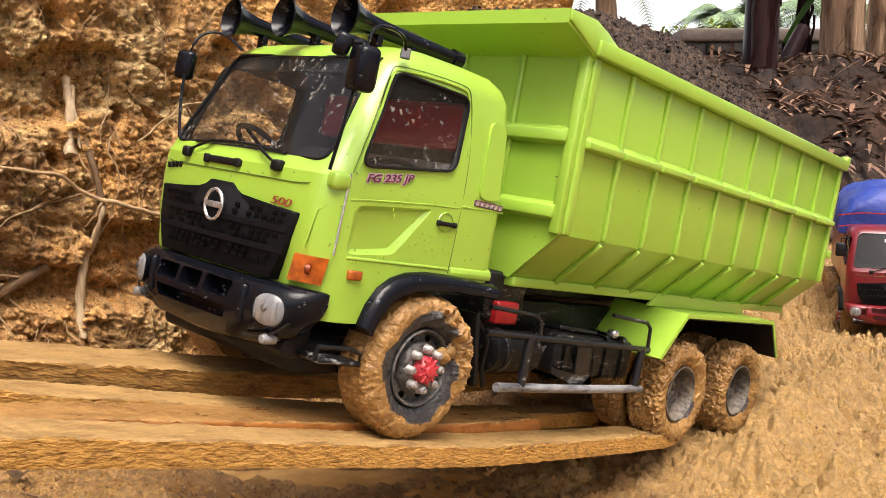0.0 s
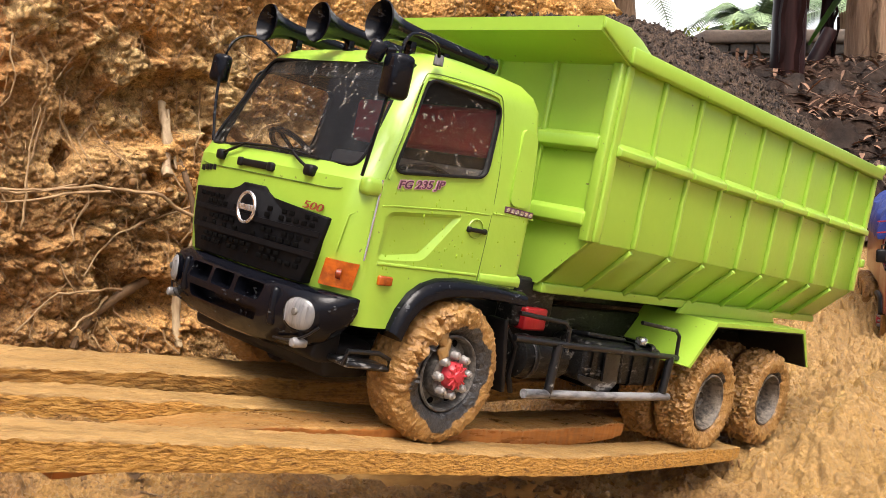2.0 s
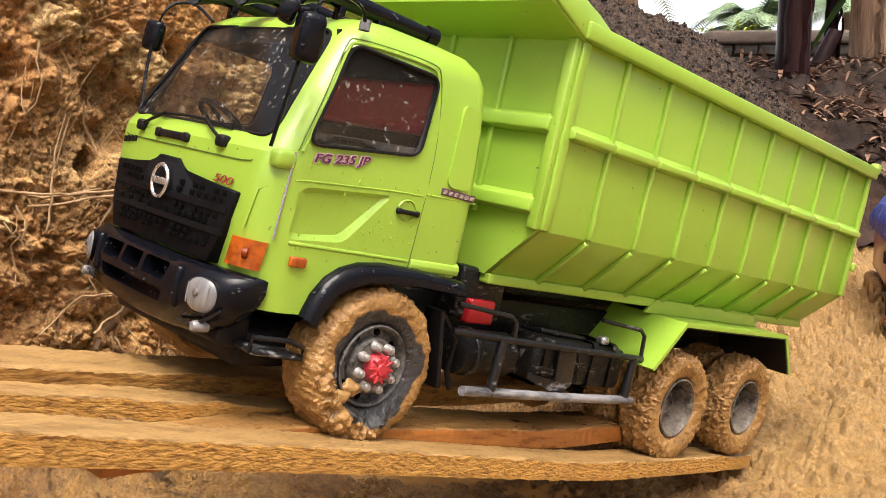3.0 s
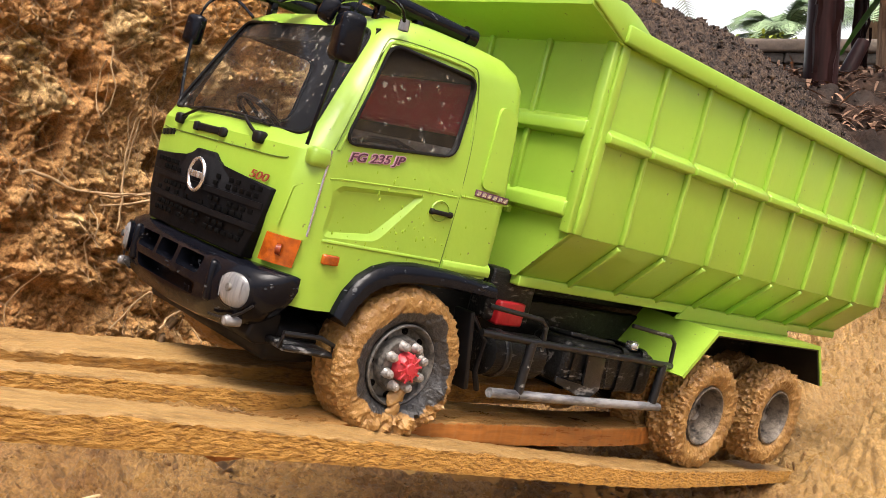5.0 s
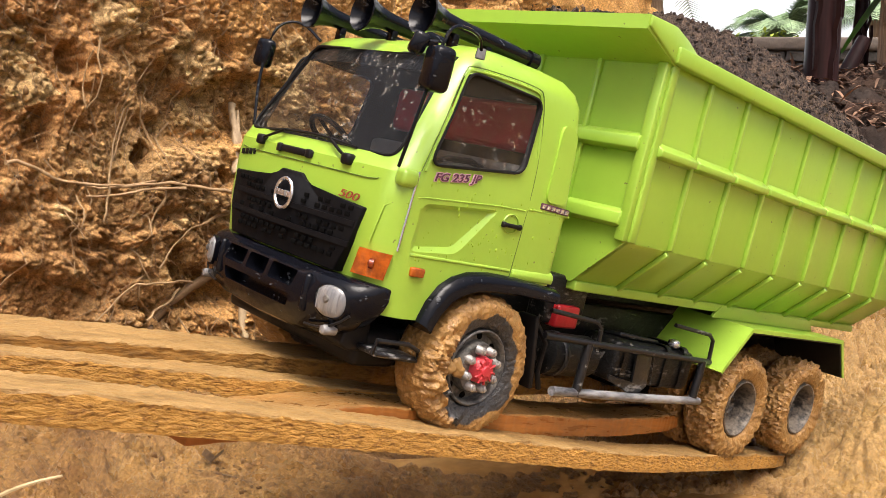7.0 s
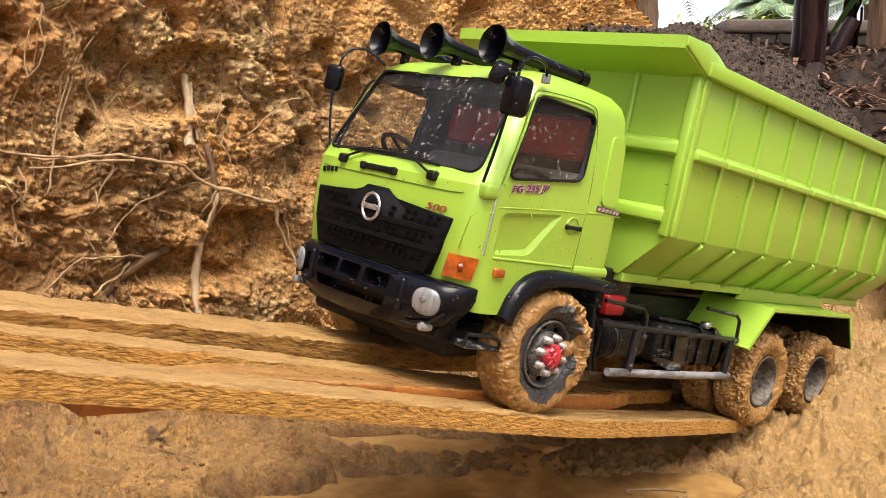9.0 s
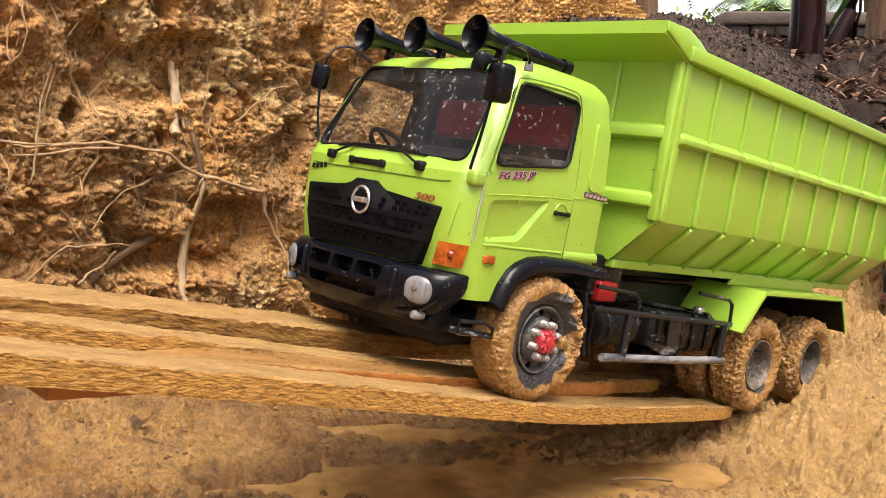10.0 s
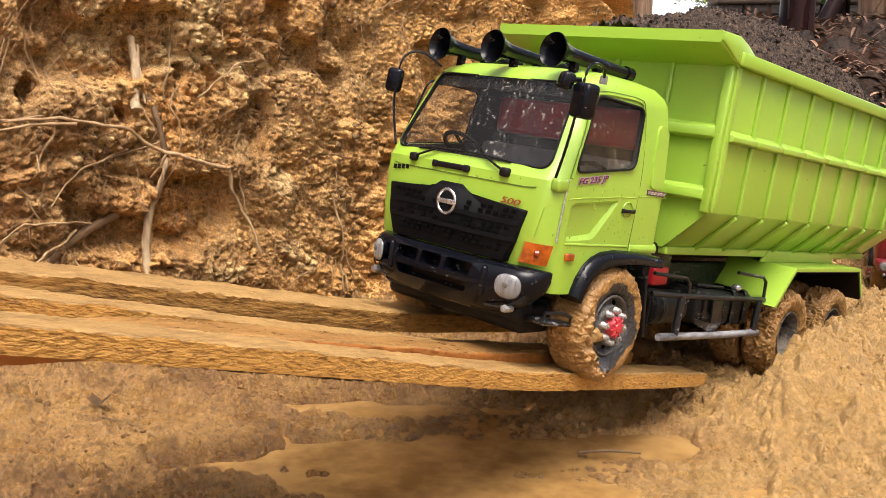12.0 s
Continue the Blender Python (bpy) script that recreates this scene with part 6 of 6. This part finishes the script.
def rear_wheel(truck, s, seed, n=260):
    w = new("rear_wheel")
    w.parent = truck
    tagged(w, "rear twin wheel thick with clay, deep grey rim")
    y = s * 0.0375
    part("tyre", tyre_mesh(bmesh.new(), 0.0508, 0.038, y + s * 0.0050, s, 0.0056, seed, 0.0268, n), M_TYRE_REAR, w, "outer tyre coated in clay")
    part("inner_tyre", tyre_mesh(bmesh.new(), 0.0508, 0.036, y - s * 0.039, s, 0.0056, seed + 9, 0.0268, n), M_TYRE_REAR, w, "inner tyre coated in clay")
    rim = bmesh.new()
    lathe(rim, [(0.0282, y - s * 0.003), (0.0282, y + s * 0.0014), (0.0268, y + s * 0.0018), (0.0256, y + s * 0.0002), (0.0250, y - s * 0.006), (0.0232, y - s * 0.020), (0.0120, y - s * 0.022), (0.0112, y - s * 0.012), (0.0080, y - s * 0.010), (0.0070, y - s * 0.013), (0.0001, y - s * 0.013)], 32, "y", close=False)
    rm = part("rim", rim, M_RIM_GREY, w, "deep grey rim splashed with mud")
    for k in range(6):
        a = 2 * math.pi * k / 6
        bm = lathe(bmesh.new(), [(0.0001, 0.005), (0.0020, 0.005), (0.0022, -0.002)], 8, "y", close=False)
        part("wheel_nut", bm, M_RIM_GREY, rm, "", pose(0.0165 * math.cos(a), y - s * 0.0225, 0.0165 * math.sin(a)) @ (Matrix() if s > 0 else pose(0, 0, 0, 0, 0, 180)))
    return w


RIBS = [0.1715 + 0.0610 * i for i in range(8)]


def welded(bm, seed):
    """Cuts a bar into short lengths and lets it waver, as hand-welded sheet does."""
    lo, hi = min(v.co.z for v in bm.verts), max(v.co.z for v in bm.verts)
    for k in range(1, 9):
        z = lo + (hi - lo) * k / 9
        bmesh.ops.bisect_plane(bm, geom=bm.verts[:] + bm.edges[:] + bm.faces[:], plane_co=(0, 0, z), plane_no=(0, 0, 1))
    for v in bm.verts:
        v.co.x += 0.0011 * noise.noise((v.co.z * 45, seed * 3.1, 2))
        v.co.y += 0.0005 * noise.noise((v.co.z * 70, seed * 3.1, 7))
    return bm


def make_bed(truck, paint):
    bed = new("tipper_body")
    bed.parent = truck
    tagged(bed, "lime green ribbed tipper body with sloping lower sides")
    xf, xr, hw, zb, zt, zl, hl = 0.1130, 0.6640, 0.1250, 0.1070, 0.2440, 0.0670, 0.0850
    t = 0.004
    for s in (-1, 1):
        part("side_panel", newbox(((xf + xr) / 2, s * (hw - t / 2), (zb + zt) / 2), (xr - xf, t, zt - zb), 0.0006), paint, bed)
        bm = bmesh.new()
        prism(bm, [(s * hw, zb), (s * hl, zl), (s * hl, zl + t), (s * (hw - t), zb + t * 0.5)], "x", xf, xr)
        part("lower_panel", bm, paint, bed, "sloping lower side in its own shade")
        rim = bmesh.new()
        prism(rim, [(s * (hw - 0.006), zt), (s * (hw + 0.0085), zt), (s * (hw + 0.0085), zt + 0.0125), (s * (hw - 0.006), zt + 0.0125)], "x", xf - 0.004, xr + 0.002, 0.0012)
        part("top_rail", rim, paint, bed)
        part("bottom_rail", newbox(((xf + xr) / 2, s * (hl - 0.002), zl - 0.003), (xr - xf, 0.012, 0.008), 0.0012), paint, bed)
        xs = [xf + 0.004] + RIBS + [xr - 0.004]
        for i, x in enumerate(xs):
            wide = 0.0085 if i in (0, len(xs) - 1) else 0.0042
            part("rib", welded(newbox((x, s * (hw + 0.0016), (zb + zt) / 2), (wide, 0.0044, zt - zb - 0.001), 0.0009), i + s), paint, bed)
            d = Vector((0, s * (hl - hw), zl - zb))
            a = math.degrees(math.atan2(d.z, d.y))
            if 0 < i < len(xs) - 1:
                part("lower_rib", newbox((x, s * (hw + hl) / 2 + s * 0.0015, (zb + zl) / 2 - 0.0015), (0.0044, d.length - 0.002, 0.0046), 0.0010, pose(0, 0, 0, a, 0, 0)), paint, bed)
        for a, b in zip(xs, xs[1:]):
            bm = bmesh.new()
            prism(bm, [(s * (hw - 0.001), 0.1735), (s * (hw + 0.0085), 0.1755), (s * (hw + 0.0085), 0.1805), (s * (hw - 0.001), 0.1865)], "x", a + 0.0018, b - 0.0018, 0.0008)
            part("mid_rail", bm, paint, bed)
        # gusset of the visor
        bm = prism(bmesh.new(), [(0.0700, 0.2600), (0.1100, zt), (0.1500, zt), (0.1400, 0.2555), (0.1180, 0.2640), (0.1020, 0.2690), (0.0700, 0.2680)], "y", s * (hw + 0.002), s * (hw + 0.006), 0.001)
        part("visor_gusset", bm, paint, bed)
    fw = bmesh.new()
    prism(fw, [(-hw, zb), (-hl, zl), (hl, zl), (hw, zb), (hw, zt), (-hw, zt)], "x", xf - 0.002, xf + t)
    part("front_wall", fw, paint, bed)
    for z in (0.1835, 0.1250):
        part("front_rail", prism(bmesh.new(), [(xf - 0.010, z - 0.006), (xf - 0.0015, z - 0.009), (xf - 0.0015, z + 0.007), (xf - 0.009, z + 0.003)], "y", -hw + 0.005, hw - 0.005, 0.001), paint, bed)
    for y in (-0.062, 0.0, 0.062):
        part("front_rib", newbox((xf - 0.0030, y, (zb + zt) / 2 + 0.002), (0.005, 0.0048, zt - zb - 0.004), 0.0010), paint, bed)
    for s in (-1, 1):
        part("front_post", newbox((xf - 0.0030, s * (hw - 0.003), (zb + zt) / 2), (0.007, 0.009, zt - zb), 0.0012), paint, bed)
    # visor: a tray that leans forward over the cab
    bm = prism(bmesh.new(), [(0.1130, 0.2420), (0.0720, 0.2570), (0.0690, 0.2580), (0.0690, 0.2685), (0.0725, 0.2685), (0.0735, 0.2605), (0.1130, 0.2465)], "y", -hw - 0.004, hw + 0.004)
    part("visor", bm, paint, bed, "lime green visor leaning over the cab")
    part("floor_panel", newbox(((xf + xr) / 2, 0, zl), (xr - xf, 2 * hl, 0.004), 0.0006), paint, bed)
    tail = bmesh.new()
    prism(tail, [(-hw, zb), (-hl, zl), (hl, zl), (hw, zb), (hw, zt), (-hw, zt)], "x", xr - t, xr + 0.002)
    tg = part("tailgate", tail, paint, bed)
    part("hinge", newbox((xr + 0.004, -hw - 0.003, zt + 0.012), (0.012, 0.010, 0.012), 0.003), paint, tg)
    part("latch", newbox((xr + 0.004, -hw - 0.004, 0.142), (0.008, 0.006, 0.010), 0.002), paint, tg)
    return bed


def make_chassis(truck):
    ch = new("chassis")
    ch.parent = truck
    tagged(ch, "black chassis with tank, rails and footstep, splashed with mud")
    for s in (-1, 1):
        part("frame_rail", newbox((0.26, s * 0.042, 0.030), (0.66, 0.010, 0.030), 0.002), M_CHASSIS, ch)
        part("front_axle_arm", newbox((0.01, s * 0.055, -0.012), (0.06, 0.012, 0.008), 0.002), M_CHASSIS, ch)
    part("subframe", newbox((0.38, 0, 0.056), (0.56, 0.075, 0.016), 0.002), M_CHASSIS, ch)
    for x in (0.0, 0.380, 0.516):
        z = 0.0 if x == 0 else -0.025
        bm = bmesh.new()
        tube(bm, [(x, -0.085, z), (x, 0.085, z)], 0.008, 10)
        if x:
            lathe(bm, [(0.001, -0.03), (0.022, -0.018), (0.026, 0), (0.022, 0.018), (0.001, 0.03)], 16, "y", (x, 0, z), close=False)
        part("axle", bm, M_CHASSIS, ch)
    part("engine_block", newbox((0.0, 0, 0.030), (0.15, 0.07, 0.06), 0.008), M_CHASSIS, ch)
    part("inner_wing", newbox((-0.066, 0.0, 0.001), (0.040, 0.165, 0.026), 0.006), M_PLASTIC, ch, "black underside of the cab")
    sump = newbox((-0.020, -0.010, -0.004), (0.060, 0.070, 0.024), 0.006)
    box(sump, (-0.020, -0.040, -0.014), (0.050, 0.024, 0.010), 0.004)
    part("sump", sump, M_CHASSIS, ch, "black sump guard spattered with mud")
    part("gearbox", newbox((0.16, 0, 0.012), (0.12, 0.05, 0.045), 0.01), M_CHASSIS, ch)
    part("cross_box", newbox((0.120, -0.070, 0.050), (0.05, 0.02, 0.04), 0.003), M_CHASSIS, ch)
    # low front steps
    for s in (-1,):
        bm = newbox((-0.071, s * 0.096, 0.0030), (0.036, 0.020, 0.0045), 0.0015, pose(0, 0, 0, 0, 5, 0))
        part("cab_step", bm, M_SCRATCH, ch, "scraped black cab step")
        tube_bm = bmesh.new()
        tube(tube_bm, [(-0.090, s * 0.104, 0.004), (-0.090, s * 0.106, 0.013), (-0.064, s * 0.1065, 0.012), (-0.0535, s * 0.106, 0.008), (-0.0525, s * 0.105, 0.001), (-0.088, s * 0.105, 0.004)], 0.0016, 8)
        part("step_bar", tube_bm, M_SCRATCH, ch)
    for s in (-1, 1):
        # mud flap behind the front wheel
        part("mud_flap", newbox((0.062, s * 0.098, 0.012), (0.004, 0.018, 0.056), 0.001, pose(0, 0, 0, 0, -12, 0)), M_PLASTIC, ch, "black mud flap")
        # tank
        bm = bmesh.new()
        tube(bm, [(0.092, s * 0.086, 0.008), (0.094, s * 0.086, 0.008), (0.150, s * 0.086, 0.007), (0.152, s * 0.086, 0.007)], 0.017, 20, [0.013, 0.017, 0.017, 0.013])
        tk = part("air_tank", bm, M_CHASSIS, ch, "black cylindrical air tank")
        part("strap", lathe(bmesh.new(), [(0.0176, 0.104), (0.0182, 0.1045), (0.0182, 0.1095), (0.0176, 0.110)], 20, "x", (0, s * 0.086, 0.0078), close=False), M_SCRATCH, tk)
        fuel = part("fuel_tank", newbox((0.232, s * 0.084, 0.006), (0.124, 0.040, 0.036), 0.006, pose(0, 0, 0, 0, 3, 0), 3), M_CHASSIS, ch, "black box-shaped fuel tank")
        part("lid", newbox((0.215, s * 0.080, 0.0265), (0.060, 0.026, 0.004), 0.0015, pose(0, 0, 0, 6 * s, 4, 0)), M_SCRATCH, fuel)
        for x in (0.182, 0.246, 0.274):
            part("strap", newbox((x, s * 0.0845, 0.006), (0.0030, 0.0425, 0.0385), 0.005), M_CHASSIS, fuel)
        part("bracket", prism(bmesh.new(), [(0.192, 0.020), (0.216, 0.016), (0.218, -0.010), (0.204, -0.020), (0.160, -0.006), (0.160, -0.001), (0.196, -0.008)], "y", s * 0.1065, s * 0.1085, 0.0006), M_SCRATCH, fuel, "scraped bent bracket")
        part("seam", tube(bmesh.new(), [(0.224, s * 0.1048, 0.016), (0.229, s * 0.1048, -0.010)], 0.0006, 5), M_SCRATCH, fuel)
        part("hose", tube(bmesh.new(), [(0.072, s * 0.092, 0.034), (0.084, s * 0.097, 0.018), (0.080, s * 0.099, -0.004), (0.090, s * 0.096, -0.018)], 0.0022, 7), M_PLASTIC, ch)
        # rails and footstep
        bm = bmesh.new()
        tube(bm, [(0.070, s * 0.106, 0.026), (0.120, s * 0.112, 0.024), (0.306, s * 0.112, 0.016)], 0.0027, 8)
        part("side_rail", bm, M_SCRATCH, ch, "scraped black tube")
        bm = bmesh.new()
        tube(bm, [(0.086, s * 0.112, -0.015), (0.200, s * 0.1125, -0.019), (0.303, s * 0.112, -0.0215)], 0.0037, 9)
        part("footstep", bm, M_STEEL, ch, "worn steel footstep tube")
        for x in (0.118, 0.294):
            bm = bmesh.new()
            tube(bm, [(x, s * 0.112, 0.024 - (x - 0.118) * 0.04), (x - 0.002, s * 0.112, -0.018)], 0.0038, 8)
            part("upright", bm, M_SCRATCH, ch)
        for x in (0.118, 0.292):
            bm = bmesh.new()
            tube(bm, [(x - 0.045, s * 0.104, 0.045), (x + 0.006, s * 0.110, 0.041), (x + 0.012, s * 0.111, 0.036), (x + 0.012, s * 0.112, 0.018)], 0.0019, 8)
            part("hoop", bm, M_SCRATCH, ch, "black grab hoop")
        part("red_box", newbox((0.118, s * 0.080, 0.0375), (0.028, 0.012, 0.0185), 0.002), M_REDBOX, ch, "small red box")
        part("tap", newbox((0.262, s * 0.098, 0.027), (0.010, 0.010, 0.008), 0.003), M_CHROME, ch)
        # rear mudguard: plate bent over the two wheels
        guard = [(0.304, 0.011), (0.344, 0.0545), (0.552, 0.0545), (0.580, 0.013)]
        bm = bmesh.new()
        out = [(x - 0.0, z) for x, z in guard]
        inn = [(0.3075, 0.0095), (0.3455, 0.0505), (0.5495, 0.0505), (0.5765, 0.0120)]
        for (a, b), (c, d) in zip(zip(out, out[1:]), zip(inn, inn[1:])):
            prism(bm, [a, b, d, c], "y", s * 0.044, s * 0.1265)
        mg = part("mudguard", bm, M_GREEN, ch, "lime green sheet mudguard")
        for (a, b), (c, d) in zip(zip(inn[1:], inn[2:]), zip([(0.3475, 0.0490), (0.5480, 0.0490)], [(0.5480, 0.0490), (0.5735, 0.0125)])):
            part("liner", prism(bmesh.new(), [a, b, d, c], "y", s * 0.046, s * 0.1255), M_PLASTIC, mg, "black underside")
        part("guard_skirt", prism(bmesh.new(), [(0.330, 0.0545), (0.552, 0.0545), (0.540, 0.066), (0.345, 0.068)], "y", s * 0.086, s * 0.090, 0.0008), M_GREEN, mg)
    return ch


def soil_heap():
    xs, ys = np.linspace(0.117, 0.660, 420), np.linspace(-0.119, 0.119, 190)

    def place(X, Y):
        ex = (0.45 + 0.55 * smooth(0.10, 0.36, X)) * np.clip((0.80 - X) / 0.28, 0, 1) ** 0.7
        ey = 1 - np.clip(np.abs(Y - 0.01) / 0.129, 0, 1) ** 1.6
        z = 0.240 + 0.100 * ex * ey
        z = z + 0.014 * fbm(X * 18, Y * 18, 3, 41) + 0.007 * (clods(X * 70, Y * 70, 42) - 0.4) + 0.006 * (clods(X * 160, Y * 160, 43) - 0.4) + 0.003 * (clods(X * 330, Y * 330, 44) - 0.4)
        return X, Y, z
    heap = sheet("soil_load", xs, ys, place, M_SOIL, kind="", label="heap of dark crumbly soil loaded in the tipper body", category="soil load")
    rnd = np.random.RandomState(9)
    X, Y = rnd.uniform(0.12, 0.655, 9000), rnd.uniform(-0.117, 0.117, 9000)
    x, y, z = place(X, Y)
    lumps = crumbs("loose_soil", np.stack([x, y, z], -1), 0.0006 + 0.0024 * rnd.rand(9000) ** 3, M_SOIL, "loose dark soil crumbs", 4)
    del lumps["category"]
    lumps.parent = heap
    return heap


truck = new("dump_truck")
tagged(truck, "lime green toy tipper truck splashed with mud", "truck")
cab = make_cab(truck, M_GREEN, "lime green", M_ORANGE, M_GLASS)
make_bumper(truck, M_BLACK)
for side in (-1, 1):
    make_arch(truck, M_BLACK, side)
    make_mirror(truck, side, M_GREEN)
for y in (-0.067, -0.001, 0.063):
    make_horn(truck, y, -0.079, 0.028, 0.0142)
make_bed(truck, M_GREEN)
make_chassis(truck)
# narrower on the far side, as the model is built
for ob in truck.children_recursive:
    top = ob
    while top.parent is not truck:
        top = top.parent
    if top.name.split(".")[0] in ("cab", "bumper") and ob.type == "MESH":
        for v in ob.data.vertices:
            if ob.matrix_basis.translation.length < 1e-6 and v.co.y > 0:
                v.co.y *= 0.93 if top.name.startswith("cab") else 0.83
        if ob.matrix_basis.translation.y > 0:
            ob.location.y *= 0.93 if top.name.startswith("cab") else 0.83

# writing and marks
DOOR_TEXT = pose(-0.0556, -0.1064, 0.1228, 90, 0, 0) @ pose(0, 0, 0, 0, 0, 8)
text_part("print_edge", "FG 235 JP", 0.0082, M_PINK, cab, DOOR_TEXT @ Matrix.Diagonal((1.22, 0.86, 1, 1)), "pale pink outline of the figures", 0.0002, 0.0007)
text_part("door_print", "FG 235 JP", 0.0082, M_PRINT, cab, DOOR_TEXT @ pose(0, 0, 0.0004) @ Matrix.Diagonal((1.22, 0.86, 1, 1)), "purple model figures", 0.0002, 0.0001)
text_part("front_print", "500", 0.0076, M_REDPRINT, cab, pose(-0.1056, -0.0640, 0.0963, 90, 2, -86.5) @ Matrix.Diagonal((1.75, 0.95, 1, 1)), "red figures", 0.0003, 0.0)
sticker = part("rear_print", newbox((0.0460, -0.1062, 0.1182), (0.0320, 0.0008, 0.0046), 0.0003, pose(0, 0, 0, 0, 1.5, 0)), M_PRINT, cab, "dark sticker with silver marks")
for i in range(6):
    bar = prism(bmesh.new(), [(-0.0022, -0.0014), (0.0012, -0.0014), (0.0022, 0.0014), (-0.0012, 0.0014)], "y", -0.0004, 0.0004)
    part("mark", bar, M_CHROME, sticker, "", pose(0.0330 + 0.0052 * i, -0.1066, 0.1185 - 0.00014 * i))
for i in range(4):
    part("front_mark", newbox((-0.1045 + 0.0002 * i, 0.060 + 0.0055 * i, 0.1085 - 0.0006 * i), (0.0010, 0.0034, 0.0042), 0.0002), M_PLASTIC, cab)
rnd = random.Random(33)
drops = bmesh.new()
for i in range(80):
    x, z = rnd.uniform(-0.080, 0.058), rnd.uniform(0.066, 0.122)
    r = rnd.uniform(0.0003, 0.0008)
    bmesh.ops.create_icosphere(drops, subdivisions=1, radius=1.0, matrix=Matrix.Translation((x, -0.1061, z)) @ Matrix.Diagonal((r, r * 0.6, r * rnd.uniform(1.0, 2.6), 1)))
part("water_drops", drops, M_DROP, cab, "rain drops on the paint")["kind"] = "stuff"
load = soil_heap()
WHEELS = []
for side in (-1, 1):
    WHEELS.append((front_wheel(truck, side, True), (0.0, side * 0.098, 0.0), 62))
    for x in (0.380, 0.516):
        WHEELS.append((rear_wheel(truck, side, 20 + x * 50 + side), (x, side * 0.0775, -0.0275), 15))


# ---- the red truck parked behind
M_DARKRED = material("red_paint", (0.17, 0.007, 0.014), (0.12, 0.006, 0.010), rough=0.35, scale=14, fine=90, bump=0.1, clear=0.3)
M_TARP = material("blue_tarpaulin", (0.02, 0.05, 0.30), (0.012, 0.03, 0.19), rough=0.5, scale=20, fine=120, bump=0.4, bump_scale=45, bump_dist=0.006)
red = new("parked_truck")
tagged(red, "dark red toy truck with a blue tarpaulin, parked on mud", "truck")
red_cab = make_cab(red, M_DARKRED, "dark red", M_PLASTIC, M_DARKGLASS)
make_bumper(red, M_DARKRED)
part("print_bar", newbox((-0.0700, 0.0, 0.1850), (0.001, 0.060, 0.008), 0.0, pose(0, 0, 0, 0, 27, 0)), M_WHITE, red_cab)
for side in (-1, 1):
    make_arch(red, M_PLASTIC, side)
    w = front_wheel(red, side, False, 60)
    w.matrix_basis = pose(0, side * 0.090, 0)
    arm = part("mirror_arm", tube(bmesh.new(), [(-0.06, side * 0.098, 0.19), (-0.09, side * 0.118, 0.188), (-0.10, side * 0.118, 0.150)], 0.002, 6), M_PLASTIC, red)
    part("mirror_head", newbox((-0.100, side * 0.120, 0.165), (0.012, 0.020, 0.030), 0.004), M_PLASTIC, arm)
part("frame", newbox((0.25, 0, 0.02), (0.55, 0.09, 0.05), 0.004), M_CHASSIS, red)
part("cargo_box", newbox((0.30, 0, 0.13), (0.42, 0.20, 0.13), 0.004), M_DARKRED, red)
for x in (0.38, 0.50):
    for side in (-1, 1):
        w = rear_wheel(red, side, 3, 60)
        w.matrix_basis = pose(x, side * 0.0775, 0)
bm = bmesh.new()
rows_t = []
for i in range(30):
    x = 0.085 + 0.44 * i / 29
    row = []
    for k in range(25):
        a = math.pi * k / 24
        fold = 0.010 * noise.noise((x * 26, k * 0.45, 3)) + 0.006 * noise.noise((x * 60, k * 0.9, 7))
        end = 1 - 0.35 * (1 - min(1, min(i, 29 - i) / 4)) ** 2
        row.append(bm.verts.new((x, (0.112 + fold) * math.cos(a) if 0 < k < 24 else 0.112 * math.cos(a), 0.185 + (0.115 * math.sin(a) ** 0.7 + fold) * end)))
    rows_t.append(row)
for a, b in zip(rows_t, rows_t[1:]):
    for k in range(24):
        bm.faces.new((a[k], a[k + 1], b[k + 1], b[k]))
bm.faces.new(rows_t[0])
bm.faces.new(rows_t[-1])
tp = part("tarpaulin", bm, M_TARP, red, "creased bright blue tarpaulin")
for z in (0.205, 0.232):
    part("rope", tube(bmesh.new(), [(0.079, y, z + 0.004 * math.sin(y * 40)) for y in (-0.115, -0.06, 0, 0.06, 0.115)], 0.0018, 5), M_REDBOX, tp)
red.matrix_basis = pose(0.853, 1.605, 0.028, 0, 0, 69.6) @ Matrix.Scale(0.78, 4)


def motions():
    rows = [(t, pose(x, y, z, rx, ry, rz)) for t, x, y, z, rx, ry, rz, rolled in TRUCK_ROWS]
    walk(truck, rows)
    walk(load, rows)
    # the board under the near wheels gives way as the truck's weight crosses it
    rest = RAMP.inverted() @ near_plank.matrix_basis
    walk(near_plank, [(t, RAMP @ pose(0, 0, -down, 0, tip, 0) @ rest) for t, down, tip in ((0, 0.001, -0.5), (1.5, 0.001, 0.2), (3, 0.001, 1.3), (4, 0.004, 2.0), (5, 0.005, 2.1), (6, 0.005, 2.1), (7, 0.003, 1.5), (8, 0.001, 0.8), (9, 0.0, 0.4), (10.5, 0.0, 0.1), (12, -0.001, -0.2))])
    for wheel, place, start in WHEELS:
        walk(wheel, [(t, pose(*place, 0, -math.degrees(rolled / 0.0505) , 0)) for t, x, y, z, rx, ry, rz, rolled in TRUCK_ROWS])


motions()
